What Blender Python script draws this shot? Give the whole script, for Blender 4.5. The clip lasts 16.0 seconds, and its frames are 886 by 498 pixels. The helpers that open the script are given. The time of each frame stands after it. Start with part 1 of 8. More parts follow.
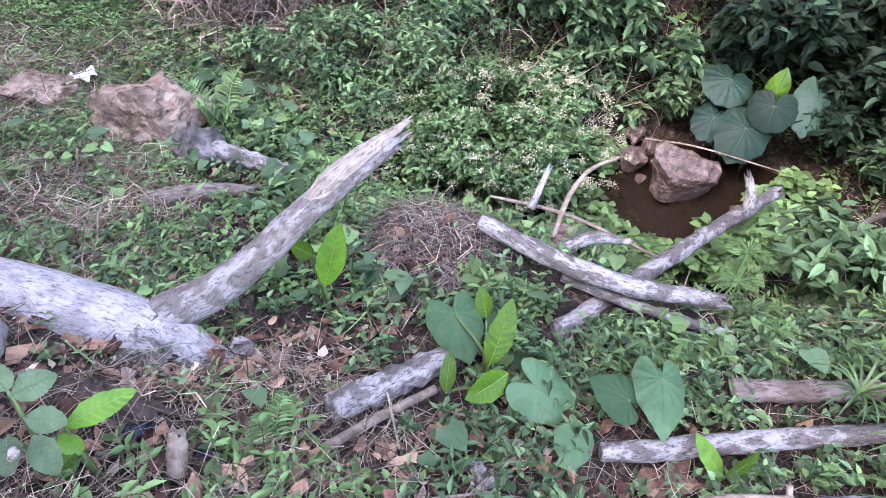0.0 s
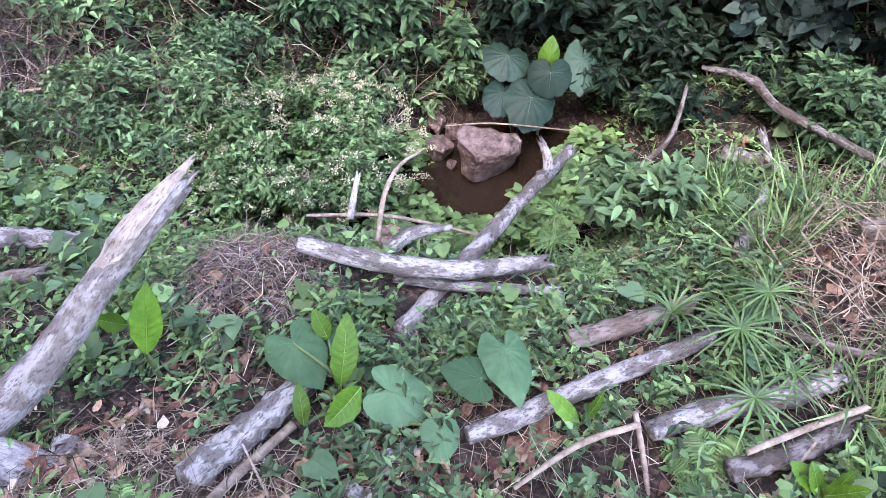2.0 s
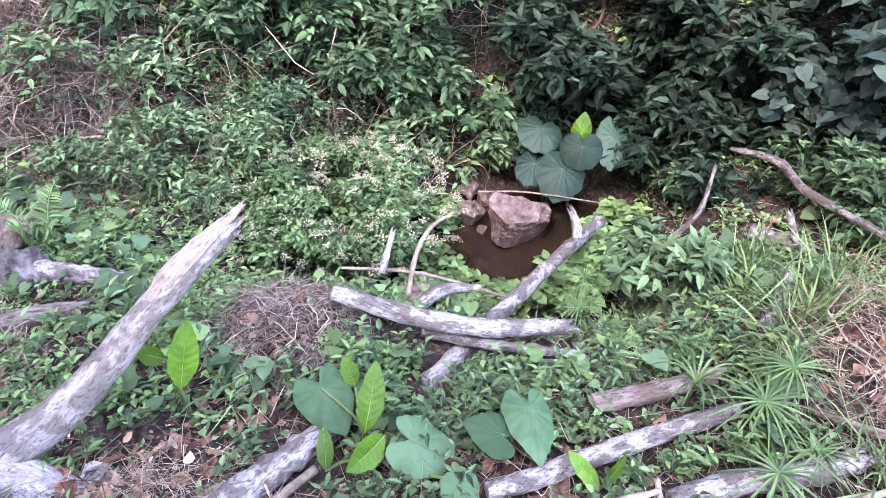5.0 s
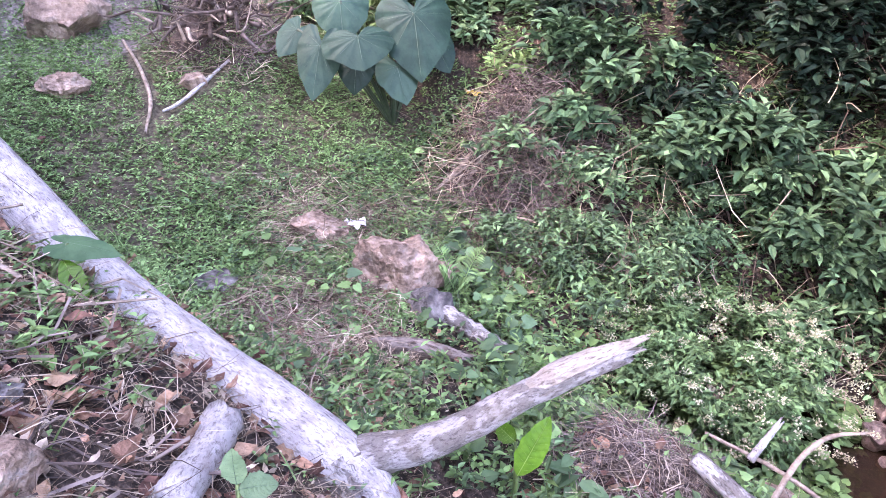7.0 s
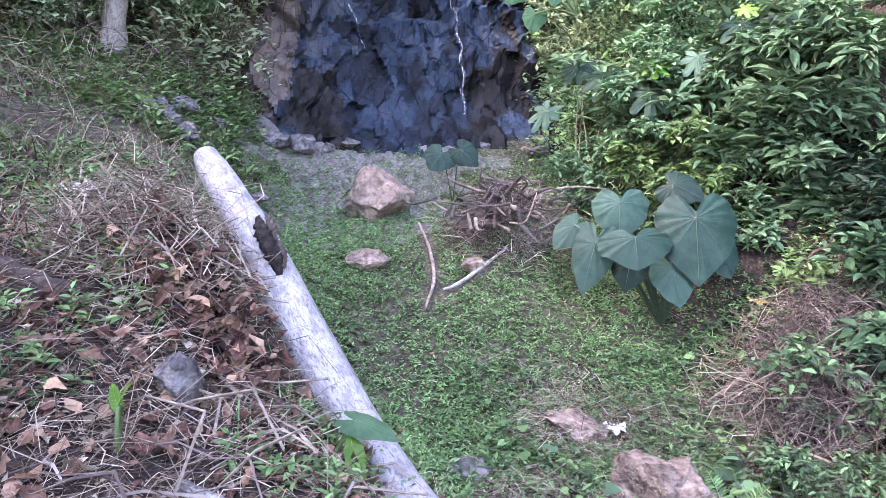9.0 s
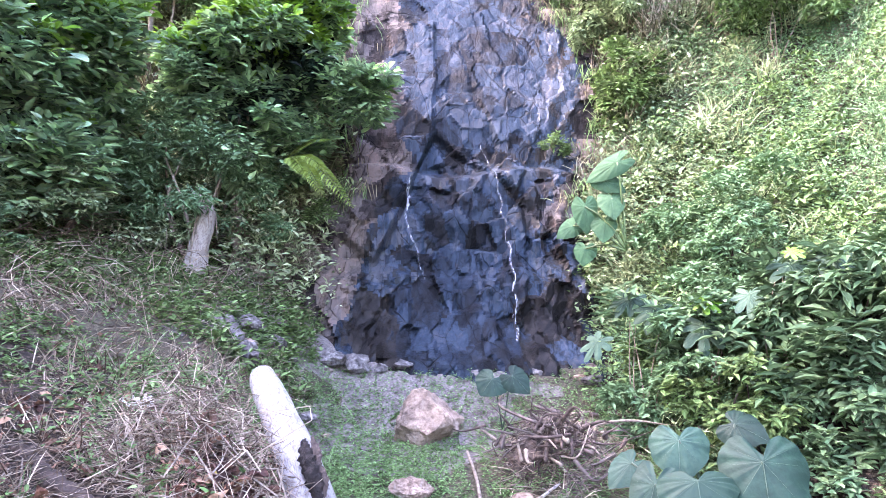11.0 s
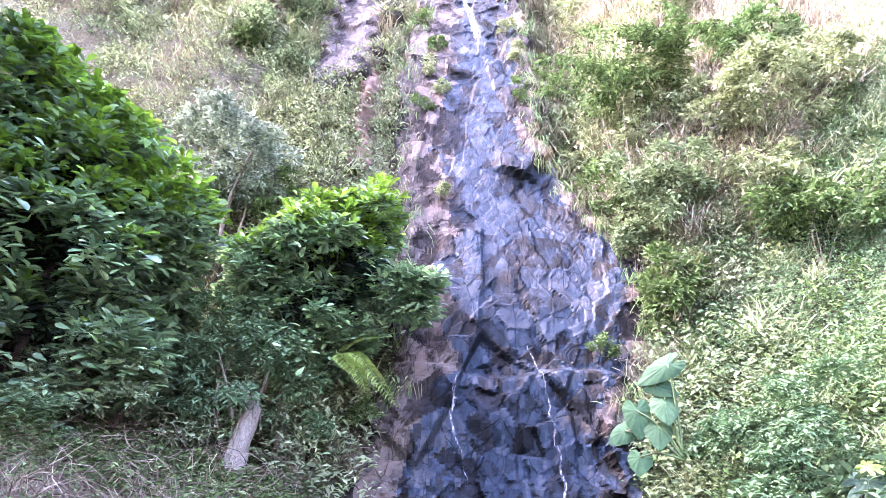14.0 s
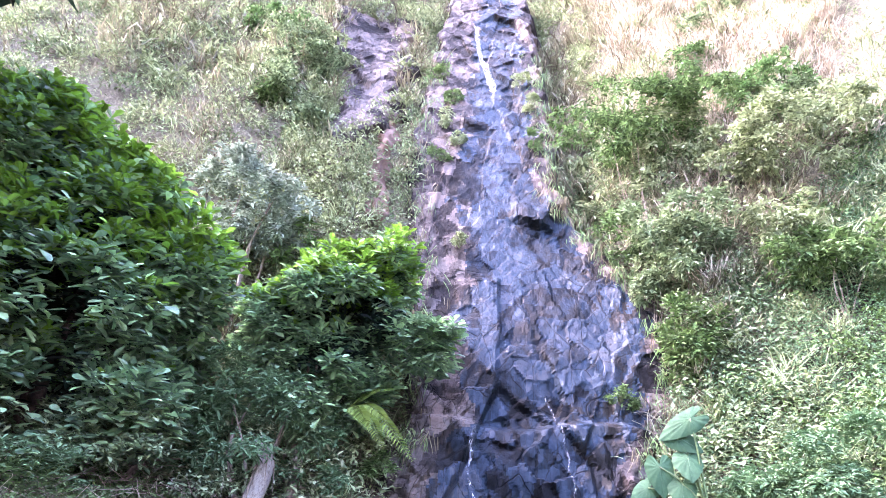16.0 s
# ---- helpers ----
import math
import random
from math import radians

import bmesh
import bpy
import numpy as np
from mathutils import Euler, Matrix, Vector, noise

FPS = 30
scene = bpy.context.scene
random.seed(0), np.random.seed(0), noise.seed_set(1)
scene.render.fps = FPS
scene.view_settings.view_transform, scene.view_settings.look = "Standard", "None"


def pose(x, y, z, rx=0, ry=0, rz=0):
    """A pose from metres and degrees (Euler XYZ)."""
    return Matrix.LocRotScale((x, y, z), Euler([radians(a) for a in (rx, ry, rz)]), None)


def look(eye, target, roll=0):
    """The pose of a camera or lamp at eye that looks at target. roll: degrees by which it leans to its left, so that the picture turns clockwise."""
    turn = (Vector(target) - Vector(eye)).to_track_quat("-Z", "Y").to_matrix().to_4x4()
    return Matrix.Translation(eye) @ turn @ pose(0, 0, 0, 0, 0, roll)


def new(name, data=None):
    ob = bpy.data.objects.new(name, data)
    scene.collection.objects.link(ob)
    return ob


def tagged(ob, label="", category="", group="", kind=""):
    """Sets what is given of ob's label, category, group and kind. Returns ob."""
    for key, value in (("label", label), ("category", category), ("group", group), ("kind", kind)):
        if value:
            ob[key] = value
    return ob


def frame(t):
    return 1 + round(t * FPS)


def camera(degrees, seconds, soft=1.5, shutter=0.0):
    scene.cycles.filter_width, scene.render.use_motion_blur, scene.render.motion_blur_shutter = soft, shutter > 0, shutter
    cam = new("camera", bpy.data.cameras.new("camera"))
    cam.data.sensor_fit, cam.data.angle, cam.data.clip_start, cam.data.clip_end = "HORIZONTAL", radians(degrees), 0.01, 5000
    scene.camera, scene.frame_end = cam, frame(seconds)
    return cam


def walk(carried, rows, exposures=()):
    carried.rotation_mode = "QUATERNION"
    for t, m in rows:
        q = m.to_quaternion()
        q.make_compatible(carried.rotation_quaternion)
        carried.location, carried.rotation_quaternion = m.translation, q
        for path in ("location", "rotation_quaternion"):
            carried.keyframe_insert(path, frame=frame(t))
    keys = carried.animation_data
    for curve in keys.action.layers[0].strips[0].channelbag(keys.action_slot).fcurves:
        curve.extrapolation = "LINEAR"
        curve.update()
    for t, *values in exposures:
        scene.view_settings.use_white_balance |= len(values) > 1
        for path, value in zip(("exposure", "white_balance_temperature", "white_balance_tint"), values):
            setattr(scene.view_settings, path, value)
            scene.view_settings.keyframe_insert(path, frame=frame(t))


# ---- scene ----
cam = camera(68.2, 16.0, soft=0.6)
PATH = [
    (0, (0.024, 0.027, 1.539), (0.018, 1.424, 0.107), -2.7),
    (0.5, (0.047, 0.033, 1.531), (0.176, 1.415, 0.091), -2.3),
    (1, (0.088, 0.033, 1.524), (0.327, 1.396, 0.08), -2.9),
    (1.5, (0.106, 0.036, 1.527), (0.453, 1.373, 0.08), -2.4),
    (2, (0.138, 0.028, 1.525), (0.582, 1.35, 0.092), -3.6),
    (2.5, (0.176, -0.015, 1.515), (0.714, 1.293, 0.101), -4.1),
    (3, (0.197, -0.047, 1.508), (0.791, 1.274, 0.128), -4.2),
    (3.2, (0.197, -0.052, 1.499), (0.797, 1.277, 0.13), -4.3),
    (5.3, (0.061, -0.064, 1.555), (0.387, 1.484, 0.331), -0.4),
    (5.5, (0.064, -0.061, 1.555), (0.247, 1.563, 0.402), -1.2),
    (6, (-0.007, -0.038, 1.576), (-0.189, 1.64, 0.504), -1.2),
    (6.5, (-0.054, -0.033, 1.603), (-0.483, 1.642, 0.598), -0.8),
    (7, (-0.116, -0.041, 1.621), (-0.727, 1.593, 0.643), -0.0),
    (7.5, (-0.177, -0.034, 1.65), (-1.0, 1.562, 0.769), -0.4),
    (8, (-0.228, -0.034, 1.684), (-1.258, 1.484, 0.887), -1.6),
    (8.2, (-0.256, -0.059, 1.684), (-1.362, 1.421, 0.917), -2.3),
    (8.5, (-0.284, -0.023, 1.721), (-1.491, 1.409, 1.02), -2.2),
    (9, (-0.311, -0.036, 1.799), (-1.63, 1.384, 1.307), -1.3),
    (9.5, (-0.316, -0.074, 1.861), (-1.703, 1.333, 1.553), -0.3),
    (9.7, (-0.289, -0.086, 1.871), (-1.689, 1.323, 1.631), -0.0),
    (11.8, (-0.239, -0.043, 1.866), (-1.722, 1.234, 2.28), 1.0),
    (12, (-0.234, -0.042, 1.867), (-1.714, 1.216, 2.343), 1.2),
    (12.5, (-0.216, -0.058, 1.869), (-1.688, 1.158, 2.465), 1.4),
    (13, (-0.207, -0.07, 1.877), (-1.68, 1.11, 2.539), 2.2),
    (13.5, (-0.196, -0.066, 1.874), (-1.658, 1.082, 2.612), 2.2),
    (14, (-0.187, -0.058, 1.858), (-1.653, 1.077, 2.608), 2.6),
    (14.5, (-0.191, -0.056, 1.863), (-1.66, 1.072, 2.617), 2.8),
    (15, (-0.195, -0.053, 1.866), (-1.67, 1.064, 2.626), 3.0),
    (15.5, (-0.187, -0.048, 1.875), (-1.662, 1.048, 2.663), 3.3),
    (16, (-0.177, -0.057, 1.876), (-1.63, 0.995, 2.761), 3.3),
]
walk(cam, [(t, look(eye, target, roll)) for t, eye, target, roll in PATH],
     exposures=[(0, 4.33, 7050, 31), (3.2, 4.41, 6950, 31), (5.8, 4.76, 7100, 38), (7, 4.63, 7150, 42), (8, 4.57, 7050, 40), (9.5, 4.54, 6750, 33), (12, 5.3, 6850, 41), (14.5, 5.18, 6450, 46), (16, 5.05, 6300, 45)])

# world, sun and exposure
world = bpy.data.worlds.new("world")
scene.world = world
world.use_nodes = True
wn = world.node_tree.nodes
sky = wn.new("ShaderNodeTexSky")
sky.sky_type, sky.sun_disc = "NISHITA", False
SUN_AZ, SUN_EL = 225.0, 44.0
sky.sun_elevation, sky.sun_rotation = radians(SUN_EL), radians(SUN_AZ)
sky.air_density, sky.dust_density = 1.0, 2.0
world.node_tree.links.new(sky.outputs[0], wn["Background"].inputs[0])
wn["Background"].inputs[1].default_value = 0.15
sun = new("sun", bpy.data.lights.new("sun", "SUN"))
sun.data.energy, sun.data.angle, sun.data.color = 0.9, radians(30), (1.0, 0.98, 0.95)
sun_dir = Vector((math.sin(radians(SUN_AZ)) * math.cos(radians(SUN_EL)), math.cos(radians(SUN_AZ)) * math.cos(radians(SUN_EL)), math.sin(radians(SUN_EL))))
sun.matrix_world = look(sun_dir * 60, (0, 0, 0))


# ---- materials ----
def bark_mat(name, pale, mid, dark, moss, scale=1.0, patchy=0.5, mossy=0.0, rough=0.9):
    """Weathered bark: lichen patches, long fissures, dark specks and a little moss, in coordinates that run along the stem."""
    m = bpy.data.materials.new(name)
    m.use_nodes = True
    nt = m.node_tree
    nd, ln = nt.nodes, nt.links.new
    bsdf = nd["Principled BSDF"]
    at = nd.new("ShaderNodeAttribute")
    at.attribute_name = "along"
    co = at.outputs["Vector"]

    def grain(size, stretch, detail=6, rough_=0.62, shift=0.0):
        mp = nd.new("ShaderNodeMapping")
        mp.inputs["Scale"].default_value = (stretch, 1, 1)
        mp.inputs["Location"].default_value = (shift, shift, 0)
        ln(co, mp.inputs[0])
        n = nd.new("ShaderNodeTexNoise")
        n.inputs["Scale"].default_value, n.inputs["Detail"].default_value, n.inputs["Roughness"].default_value = size * scale, detail, rough_
        ln(mp.outputs[0], n.inputs["Vector"])
        return n.outputs[0]

    def span(src, a, b, lo, hi):
        r = nd.new("ShaderNodeMapRange")
        for i, v in enumerate((a, b, lo, hi)):
            r.inputs[i + 1].default_value = v
        ln(src, r.inputs[0])
        return r.outputs[0]

    def blend(fac, a, b):
        x = nd.new("ShaderNodeMix")
        x.data_type = "RGBA"
        ln(fac, x.inputs["Factor"])
        for sock, v in ((x.inputs["A"], a), (x.inputs["B"], b)):
            if isinstance(v, tuple):
                sock.default_value = (*v, 1)
            else:
                ln(v, sock)
        return x.outputs["Result"]

    patches = grain(9, 0.55, 5, 0.6)
    col = blend(span(patches, 0.5 - 0.12 * patchy - 0.02, 0.54, 0, 1), mid, pale)
    fissure = grain(48, 0.34, 8, 0.72, 3.0)
    col = blend(span(fissure, 0.36, 0.5, 0.85, 0.0), col, dark)
    blot = grain(24, 0.7, 4, 0.75, 7.0)
    col = blend(span(blot, 0.58, 0.68, 0.0, 0.75), col, dark)
    speck = grain(140, 0.8, 3, 0.7, 11.0)
    col = blend(span(speck, 0.58, 0.7, 0.0, 0.6), col, pale)
    col = blend(span(grain(6, 0.6, 4, 0.6, 17.0), 0.6 - 0.12 * mossy, 0.72 - 0.1 * mossy, 0.0, 0.25 + 0.6 * mossy), col, moss)
    ln(col, bsdf.inputs["Base Color"])
    bsdf.inputs["Roughness"].default_value = rough
    bsdf.inputs["Specular IOR Level"].default_value = 0.2
    add = nd.new("ShaderNodeMath")
    ln(fissure, add.inputs[0])
    ln(blot, add.inputs[1])
    bp = nd.new("ShaderNodeBump")
    bp.inputs["Strength"].default_value, bp.inputs["Distance"].default_value = 0.7, 0.012
    ln(add.outputs[0], bp.inputs["Height"])
    ln(bp.outputs[0], bsdf.inputs["Normal"])
    return m


def mat(name, cols, scale=8.0, rough=0.7, bump=0.3, bscale=None, rand="", vary=0.3, hue=0.02, through_light=0.0, spec=0.4, stretch=(1, 1, 1), stain=0.35, twist=0.0):
    m = bpy.data.materials.new(name)
    m.use_nodes = True
    nt = m.node_tree
    nd, ln = nt.nodes, nt.links.new
    bsdf, out = nd["Principled BSDF"], nd["Material Output"]
    co = nd.new("ShaderNodeTexCoord")
    mp = nd.new("ShaderNodeMapping")
    mp.inputs["Scale"].default_value = stretch
    ln(co.outputs["Object"], mp.inputs[0])
    n1 = nd.new("ShaderNodeTexNoise")
    n1.inputs["Scale"].default_value, n1.inputs["Detail"].default_value, n1.inputs["Roughness"].default_value = scale, 8, 0.66
    n1.inputs["Distortion"].default_value = twist
    ln(mp.outputs[0], n1.inputs["Vector"])
    ramp = nd.new("ShaderNodeValToRGB")
    while len(ramp.color_ramp.elements) < len(cols):
        ramp.color_ramp.elements.new(0.5)
    for el, (p, c) in zip(ramp.color_ramp.elements, cols):
        el.position, el.color = p, (*c, 1)
    col = ramp.outputs[0]
    if rand:
        src = nd.new("ShaderNodeNewGeometry").outputs["Random Per Island"] if rand == "island" else nd.new("ShaderNodeObjectInfo").outputs["Random"]
        half = nd.new("ShaderNodeMath")
        half.operation = "MULTIPLY_ADD"
        half.inputs[1].default_value, half.inputs[2].default_value = 0.6, -0.3
        ln(src, half.inputs[0])
        plus = nd.new("ShaderNodeMath")
        ln(n1.outputs[0], plus.inputs[0])
        ln(half.outputs[0], plus.inputs[1])
        ln(plus.outputs[0], ramp.inputs[0])
        hs = nd.new("ShaderNodeHueSaturation")
        r1 = nd.new("ShaderNodeMapRange")
        r1.inputs[3].default_value, r1.inputs[4].default_value = 1 - vary, 1 + vary
        mul = nd.new("ShaderNodeMath")
        mul.operation = "MULTIPLY"
        mul.inputs[1].default_value = 7.31
        fr = nd.new("ShaderNodeMath")
        fr.operation = "FRACT"
        ln(src, mul.inputs[0])
        ln(mul.outputs[0], fr.inputs[0])
        ln(fr.outputs[0], r1.inputs[0])
        ln(r1.outputs[0], hs.inputs["Value"])
        r2 = nd.new("ShaderNodeMapRange")
        r2.inputs[3].default_value, r2.inputs[4].default_value = 0.5 - hue, 0.5 + hue
        ln(src, r2.inputs[0])
        ln(r2.outputs[0], hs.inputs["Hue"])
        ln(col, hs.inputs["Color"])
        col = hs.outputs[0]
    else:
        ln(n1.outputs[0], ramp.inputs[0])
    if stain:
        n2 = nd.new("ShaderNodeTexNoise")
        n2.inputs["Scale"].default_value, n2.inputs["Detail"].default_value = scale * 0.17, 3
        ln(mp.outputs[0], n2.inputs["Vector"])
        r3 = nd.new("ShaderNodeMapRange")
        r3.inputs[1].default_value, r3.inputs[2].default_value = 0.35, 0.65
        r3.inputs[3].default_value, r3.inputs[4].default_value = 1 - stain, 1 + stain * 0.4
        ln(n2.outputs[0], r3.inputs[0])
        mx = nd.new("ShaderNodeVectorMath")
        mx.operation = "SCALE"
        ln(col, mx.inputs[0])
        ln(r3.outputs[0], mx.inputs["Scale"])
        col = mx.outputs[0]
    ln(col, bsdf.inputs["Base Color"])
    bsdf.inputs["Roughness"].default_value = rough
    bsdf.inputs["Specular IOR Level"].default_value = spec
    if bump:
        n3 = nd.new("ShaderNodeTexNoise")
        n3.inputs["Scale"].default_value, n3.inputs["Detail"].default_value = bscale or scale * 2.5, 8
        ln(mp.outputs[0], n3.inputs["Vector"])
        bp = nd.new("ShaderNodeBump")
        bp.inputs["Strength"].default_value, bp.inputs["Distance"].default_value = bump, 0.02
        ln(n3.outputs[0], bp.inputs["Height"])
        ln(bp.outputs[0], bsdf.inputs["Normal"])
    if through_light:
        tr = nd.new("ShaderNodeBsdfTranslucent")
        ln(col, tr.inputs[0])
        ms = nd.new("ShaderNodeMixShader")
        ms.inputs[0].default_value = through_light
        ln(bsdf.outputs[0], ms.inputs[1])
        ln(tr.outputs[0], ms.inputs[2])
        ln(ms.outputs[0], out.inputs[0])
    return m


def leafmat(name, dark, mid, light, rough=0.5, vary=0.45, hue=0.015, spec=0.22):
    return mat(name, [(0.25, dark), (0.5, mid), (0.78, light)], 6, rough, 0.15, 60, "island", vary, hue, 0.19, spec, stain=0.15)


SOIL = mat("soil", [(0.34, (0.008, 0.0055, 0.004)), (0.52, (0.03, 0.021, 0.015)), (0.62, (0.085, 0.06, 0.045)), (0.76, (0.2, 0.155, 0.125))], 30, 0.95, 0.9, 60)
THATCH = mat("hill_thatch", [(0.32, (0.04, 0.035, 0.02)), (0.46, (0.1, 0.09, 0.055)), (0.58, (0.18, 0.165, 0.105)), (0.74, (0.28, 0.26, 0.18))], 22, 0.95, 0.9, 60)
SWARD = mat("bare_sward", [(0.32, (0.018, 0.014, 0.008)), (0.46, (0.05, 0.042, 0.025)), (0.58, (0.1, 0.088, 0.055)), (0.74, (0.19, 0.172, 0.12))], 26, 0.95, 0.9, 60)
HILLSTRAW = mat("grey_green_straw", [(0.25, (0.13, 0.12, 0.072)), (0.5, (0.235, 0.22, 0.14)), (0.78, (0.36, 0.34, 0.23))], 4, 0.9, 0, None, "island", 0.3, 0.01, 0.15, 0.1)
HANGSTRAW = mat("hanging_straw", [(0.25, (0.05, 0.042, 0.022)), (0.5, (0.11, 0.095, 0.052)), (0.78, (0.2, 0.175, 0.105))], 9, 0.9, 0, None, "island", 0.4, 0.01, 0.1, 0.1)
GRAVEL = mat("grey_gravel", [(0.32, (0.06, 0.05, 0.045)), (0.46, (0.13, 0.112, 0.1)), (0.58, (0.2, 0.178, 0.162)), (0.74, (0.29, 0.265, 0.245))], 34, 0.93, 0.9, 70)
BARK = bark_mat("pale_bark", (0.38, 0.37, 0.362), (0.25, 0.238, 0.23), (0.1, 0.088, 0.08), (0.16, 0.125, 0.1), 1.7, 0.8)
BARKGREY = bark_mat("lichen_bark", (0.3, 0.295, 0.28), (0.12, 0.11, 0.1), (0.03, 0.026, 0.022), (0.07, 0.068, 0.04), 1.8, 0.1, 0.3)
BRANCHDARK = bark_mat("dark_branch_bark", (0.17, 0.16, 0.15), (0.075, 0.065, 0.057), (0.022, 0.018, 0.015), (0.05, 0.05, 0.03), 2.0, 0.1, 0.3)
BRANCHBARK = bark_mat("branch_bark", (0.3, 0.29, 0.277), (0.16, 0.145, 0.13), (0.045, 0.039, 0.036), (0.13, 0.105, 0.075), 1.9, 0.25, 0.3)
BAREWOOD = bark_mat("bare_wood", (0.2, 0.172, 0.15), (0.115, 0.09, 0.072), (0.04, 0.03, 0.023), (0.07, 0.06, 0.038), 1.2, 0.5, 0.3)
DARKWOOD = mat("rotten_wood", [(0.3, (0.02, 0.014, 0.01)), (0.55, (0.07, 0.05, 0.04)), (0.75, (0.16, 0.12, 0.1))], 12, 0.9, 0.8, 40)
HOLLOW = mat("hollow_wood", [(0.3, (0.008, 0.006, 0.005)), (0.55, (0.022, 0.016, 0.013)), (0.75, (0.05, 0.037, 0.03))], 18, 0.95, 1.0, 60)
PALEWOOD = bark_mat("split_wood", (0.34, 0.31, 0.27), (0.25, 0.22, 0.18), (0.09, 0.07, 0.055), (0.19, 0.155, 0.12), 1.6, 0.6)
TWIGWOOD = mat("dead_twig", [(0.3, (0.0585, 0.0455, 0.039)), (0.5, (0.13, 0.104, 0.091)), (0.75, (0.26, 0.215, 0.189))], 9, 0.9, 0, None, "island", 0.4, 0.01, 0.0, 0.2)
STICK = mat("dry_stick", [(0.32, (0.11, 0.085, 0.06)), (0.5, (0.23, 0.185, 0.14)), (0.7, (0.36, 0.31, 0.25))], 20, 0.85, 0.3, 60)
ROCKBROWN = mat("brown_rock", [(0.32, (0.085, 0.06, 0.044)), (0.46, (0.22, 0.155, 0.112)), (0.58, (0.33, 0.25, 0.195)), (0.72, (0.27, 0.25, 0.23))], 16, 0.93, 1.0, 50, stain=0.5)
ROCKGREY = mat("grey_rock", [(0.33, (0.035, 0.033, 0.032)), (0.46, (0.1, 0.092, 0.088)), (0.56, (0.16, 0.15, 0.142)), (0.7, (0.24, 0.225, 0.21))], 14, 0.92, 1.0, 45, stain=0.5)
ROCKRED = mat("wet_red_rock", [(0.33, (0.0375, 0.025, 0.02)), (0.48, (0.125, 0.0875, 0.075)), (0.58, (0.188, 0.144, 0.125)), (0.7, (0.263, 0.206, 0.188))], 16, 0.45, 1.0, 45, spec=0.4)
ROCKTAN = mat("tan_rock", [(0.32, (0.11, 0.078, 0.056)), (0.5, (0.24, 0.175, 0.13)), (0.7, (0.36, 0.285, 0.225))], 11, 0.93, 1.0, 40, stain=0.5)


def cliff_rock(name, cols, wet, coat_rough, joint_dark):
    """Broken rock: each block has a tone of its own, thin joints, tilted flakes in the relief, and a film of water
    where it is wet. The blue in the wet colours is sky sheen.
    """
    m = bpy.data.materials.new(name)
    m.use_nodes = True
    nt = m.node_tree
    nd, ln = nt.nodes, nt.links.new
    bsdf = nd["Principled BSDF"]
    co = nd.new("ShaderNodeTexCoord").outputs["Object"]
    block = nd.new("ShaderNodeAttribute")
    block.attribute_name = "block"
    warp = nd.new("ShaderNodeTexNoise")
    warp.inputs["Scale"].default_value, warp.inputs["Detail"].default_value = 3.0, 5
    ln(co, warp.inputs["Vector"])
    bend = nd.new("ShaderNodeVectorMath")
    bend.operation = "MULTIPLY_ADD"
    bend.inputs[1].default_value = (0.1, 0.1, 0.1)
    ln(warp.outputs["Color"], bend.inputs[0])
    ln(co, bend.inputs[2])
    lean = nd.new("ShaderNodeMapping")
    lean.inputs["Rotation"].default_value, lean.inputs["Scale"].default_value = (0.45, 0.5, 0.4), (1.25, 1.25, 0.5)
    ln(bend.outputs[0], lean.inputs[0])
    total = None
    for scale, amount in ((4.0, 0.4), (11.0, 0.42)):
        vo = nd.new("ShaderNodeTexVoronoi")
        vo.inputs["Scale"].default_value = scale
        ln(lean.outputs[0], vo.inputs["Vector"])
        rel = nd.new("ShaderNodeVectorMath")
        rel.operation = "SUBTRACT"
        ln(lean.outputs[0], rel.inputs[0])
        ln(vo.outputs["Position"], rel.inputs[1])
        tilt = nd.new("ShaderNodeVectorMath")
        tilt.operation = "SUBTRACT"
        tilt.inputs[1].default_value = (0.5, 0.5, 0.5)
        ln(vo.outputs["Color"], tilt.inputs[0])
        dot = nd.new("ShaderNodeVectorMath")
        dot.operation = "DOT_PRODUCT"
        ln(rel.outputs[0], dot.inputs[0])
        ln(tilt.outputs[0], dot.inputs[1])
        sc = nd.new("ShaderNodeMath")
        sc.operation = "MULTIPLY_ADD"
        sc.inputs[1].default_value = amount
        sc.inputs[2].default_value = 0.0
        ln(dot.outputs["Value"], sc.inputs[0])
        if total is not None:
            ln(total, sc.inputs[2])
        total = sc.outputs[0]
    grain = nd.new("ShaderNodeTexNoise")
    grain.inputs["Scale"].default_value, grain.inputs["Detail"].default_value, grain.inputs["Roughness"].default_value = 14, 8, 0.65
    ln(bend.outputs[0], grain.inputs["Vector"])
    fine = nd.new("ShaderNodeMath")
    fine.operation = "MULTIPLY_ADD"
    fine.inputs[1].default_value = 0.045
    ln(grain.outputs[0], fine.inputs[0])
    ln(total, fine.inputs[2])
    cracks = None
    for scale, width in ((1.5, 0.014), (3.4, 0.012)):
        joint = nd.new("ShaderNodeTexVoronoi")
        joint.feature = "DISTANCE_TO_EDGE"
        joint.inputs["Scale"].default_value = scale
        ln(lean.outputs[0], joint.inputs["Vector"])
        gap = nd.new("ShaderNodeMapRange")
        gap.inputs[1].default_value, gap.inputs[2].default_value, gap.inputs[3].default_value, gap.inputs[4].default_value = 0.0, width, joint_dark, 1.0
        ln(joint.outputs["Distance"], gap.inputs[0])
        if cracks is not None:
            both = nd.new("ShaderNodeMath")
            both.operation = "MULTIPLY"
            ln(cracks, both.inputs[0])
            ln(gap.outputs[0], both.inputs[1])
            cracks = both.outputs[0]
        else:
            cracks = gap.outputs[0]
    cut = nd.new("ShaderNodeMath")
    cut.operation = "MULTIPLY_ADD"
    cut.inputs[1].default_value = 0.05
    ln(cracks, cut.inputs[0])
    ln(fine.outputs[0], cut.inputs[2])
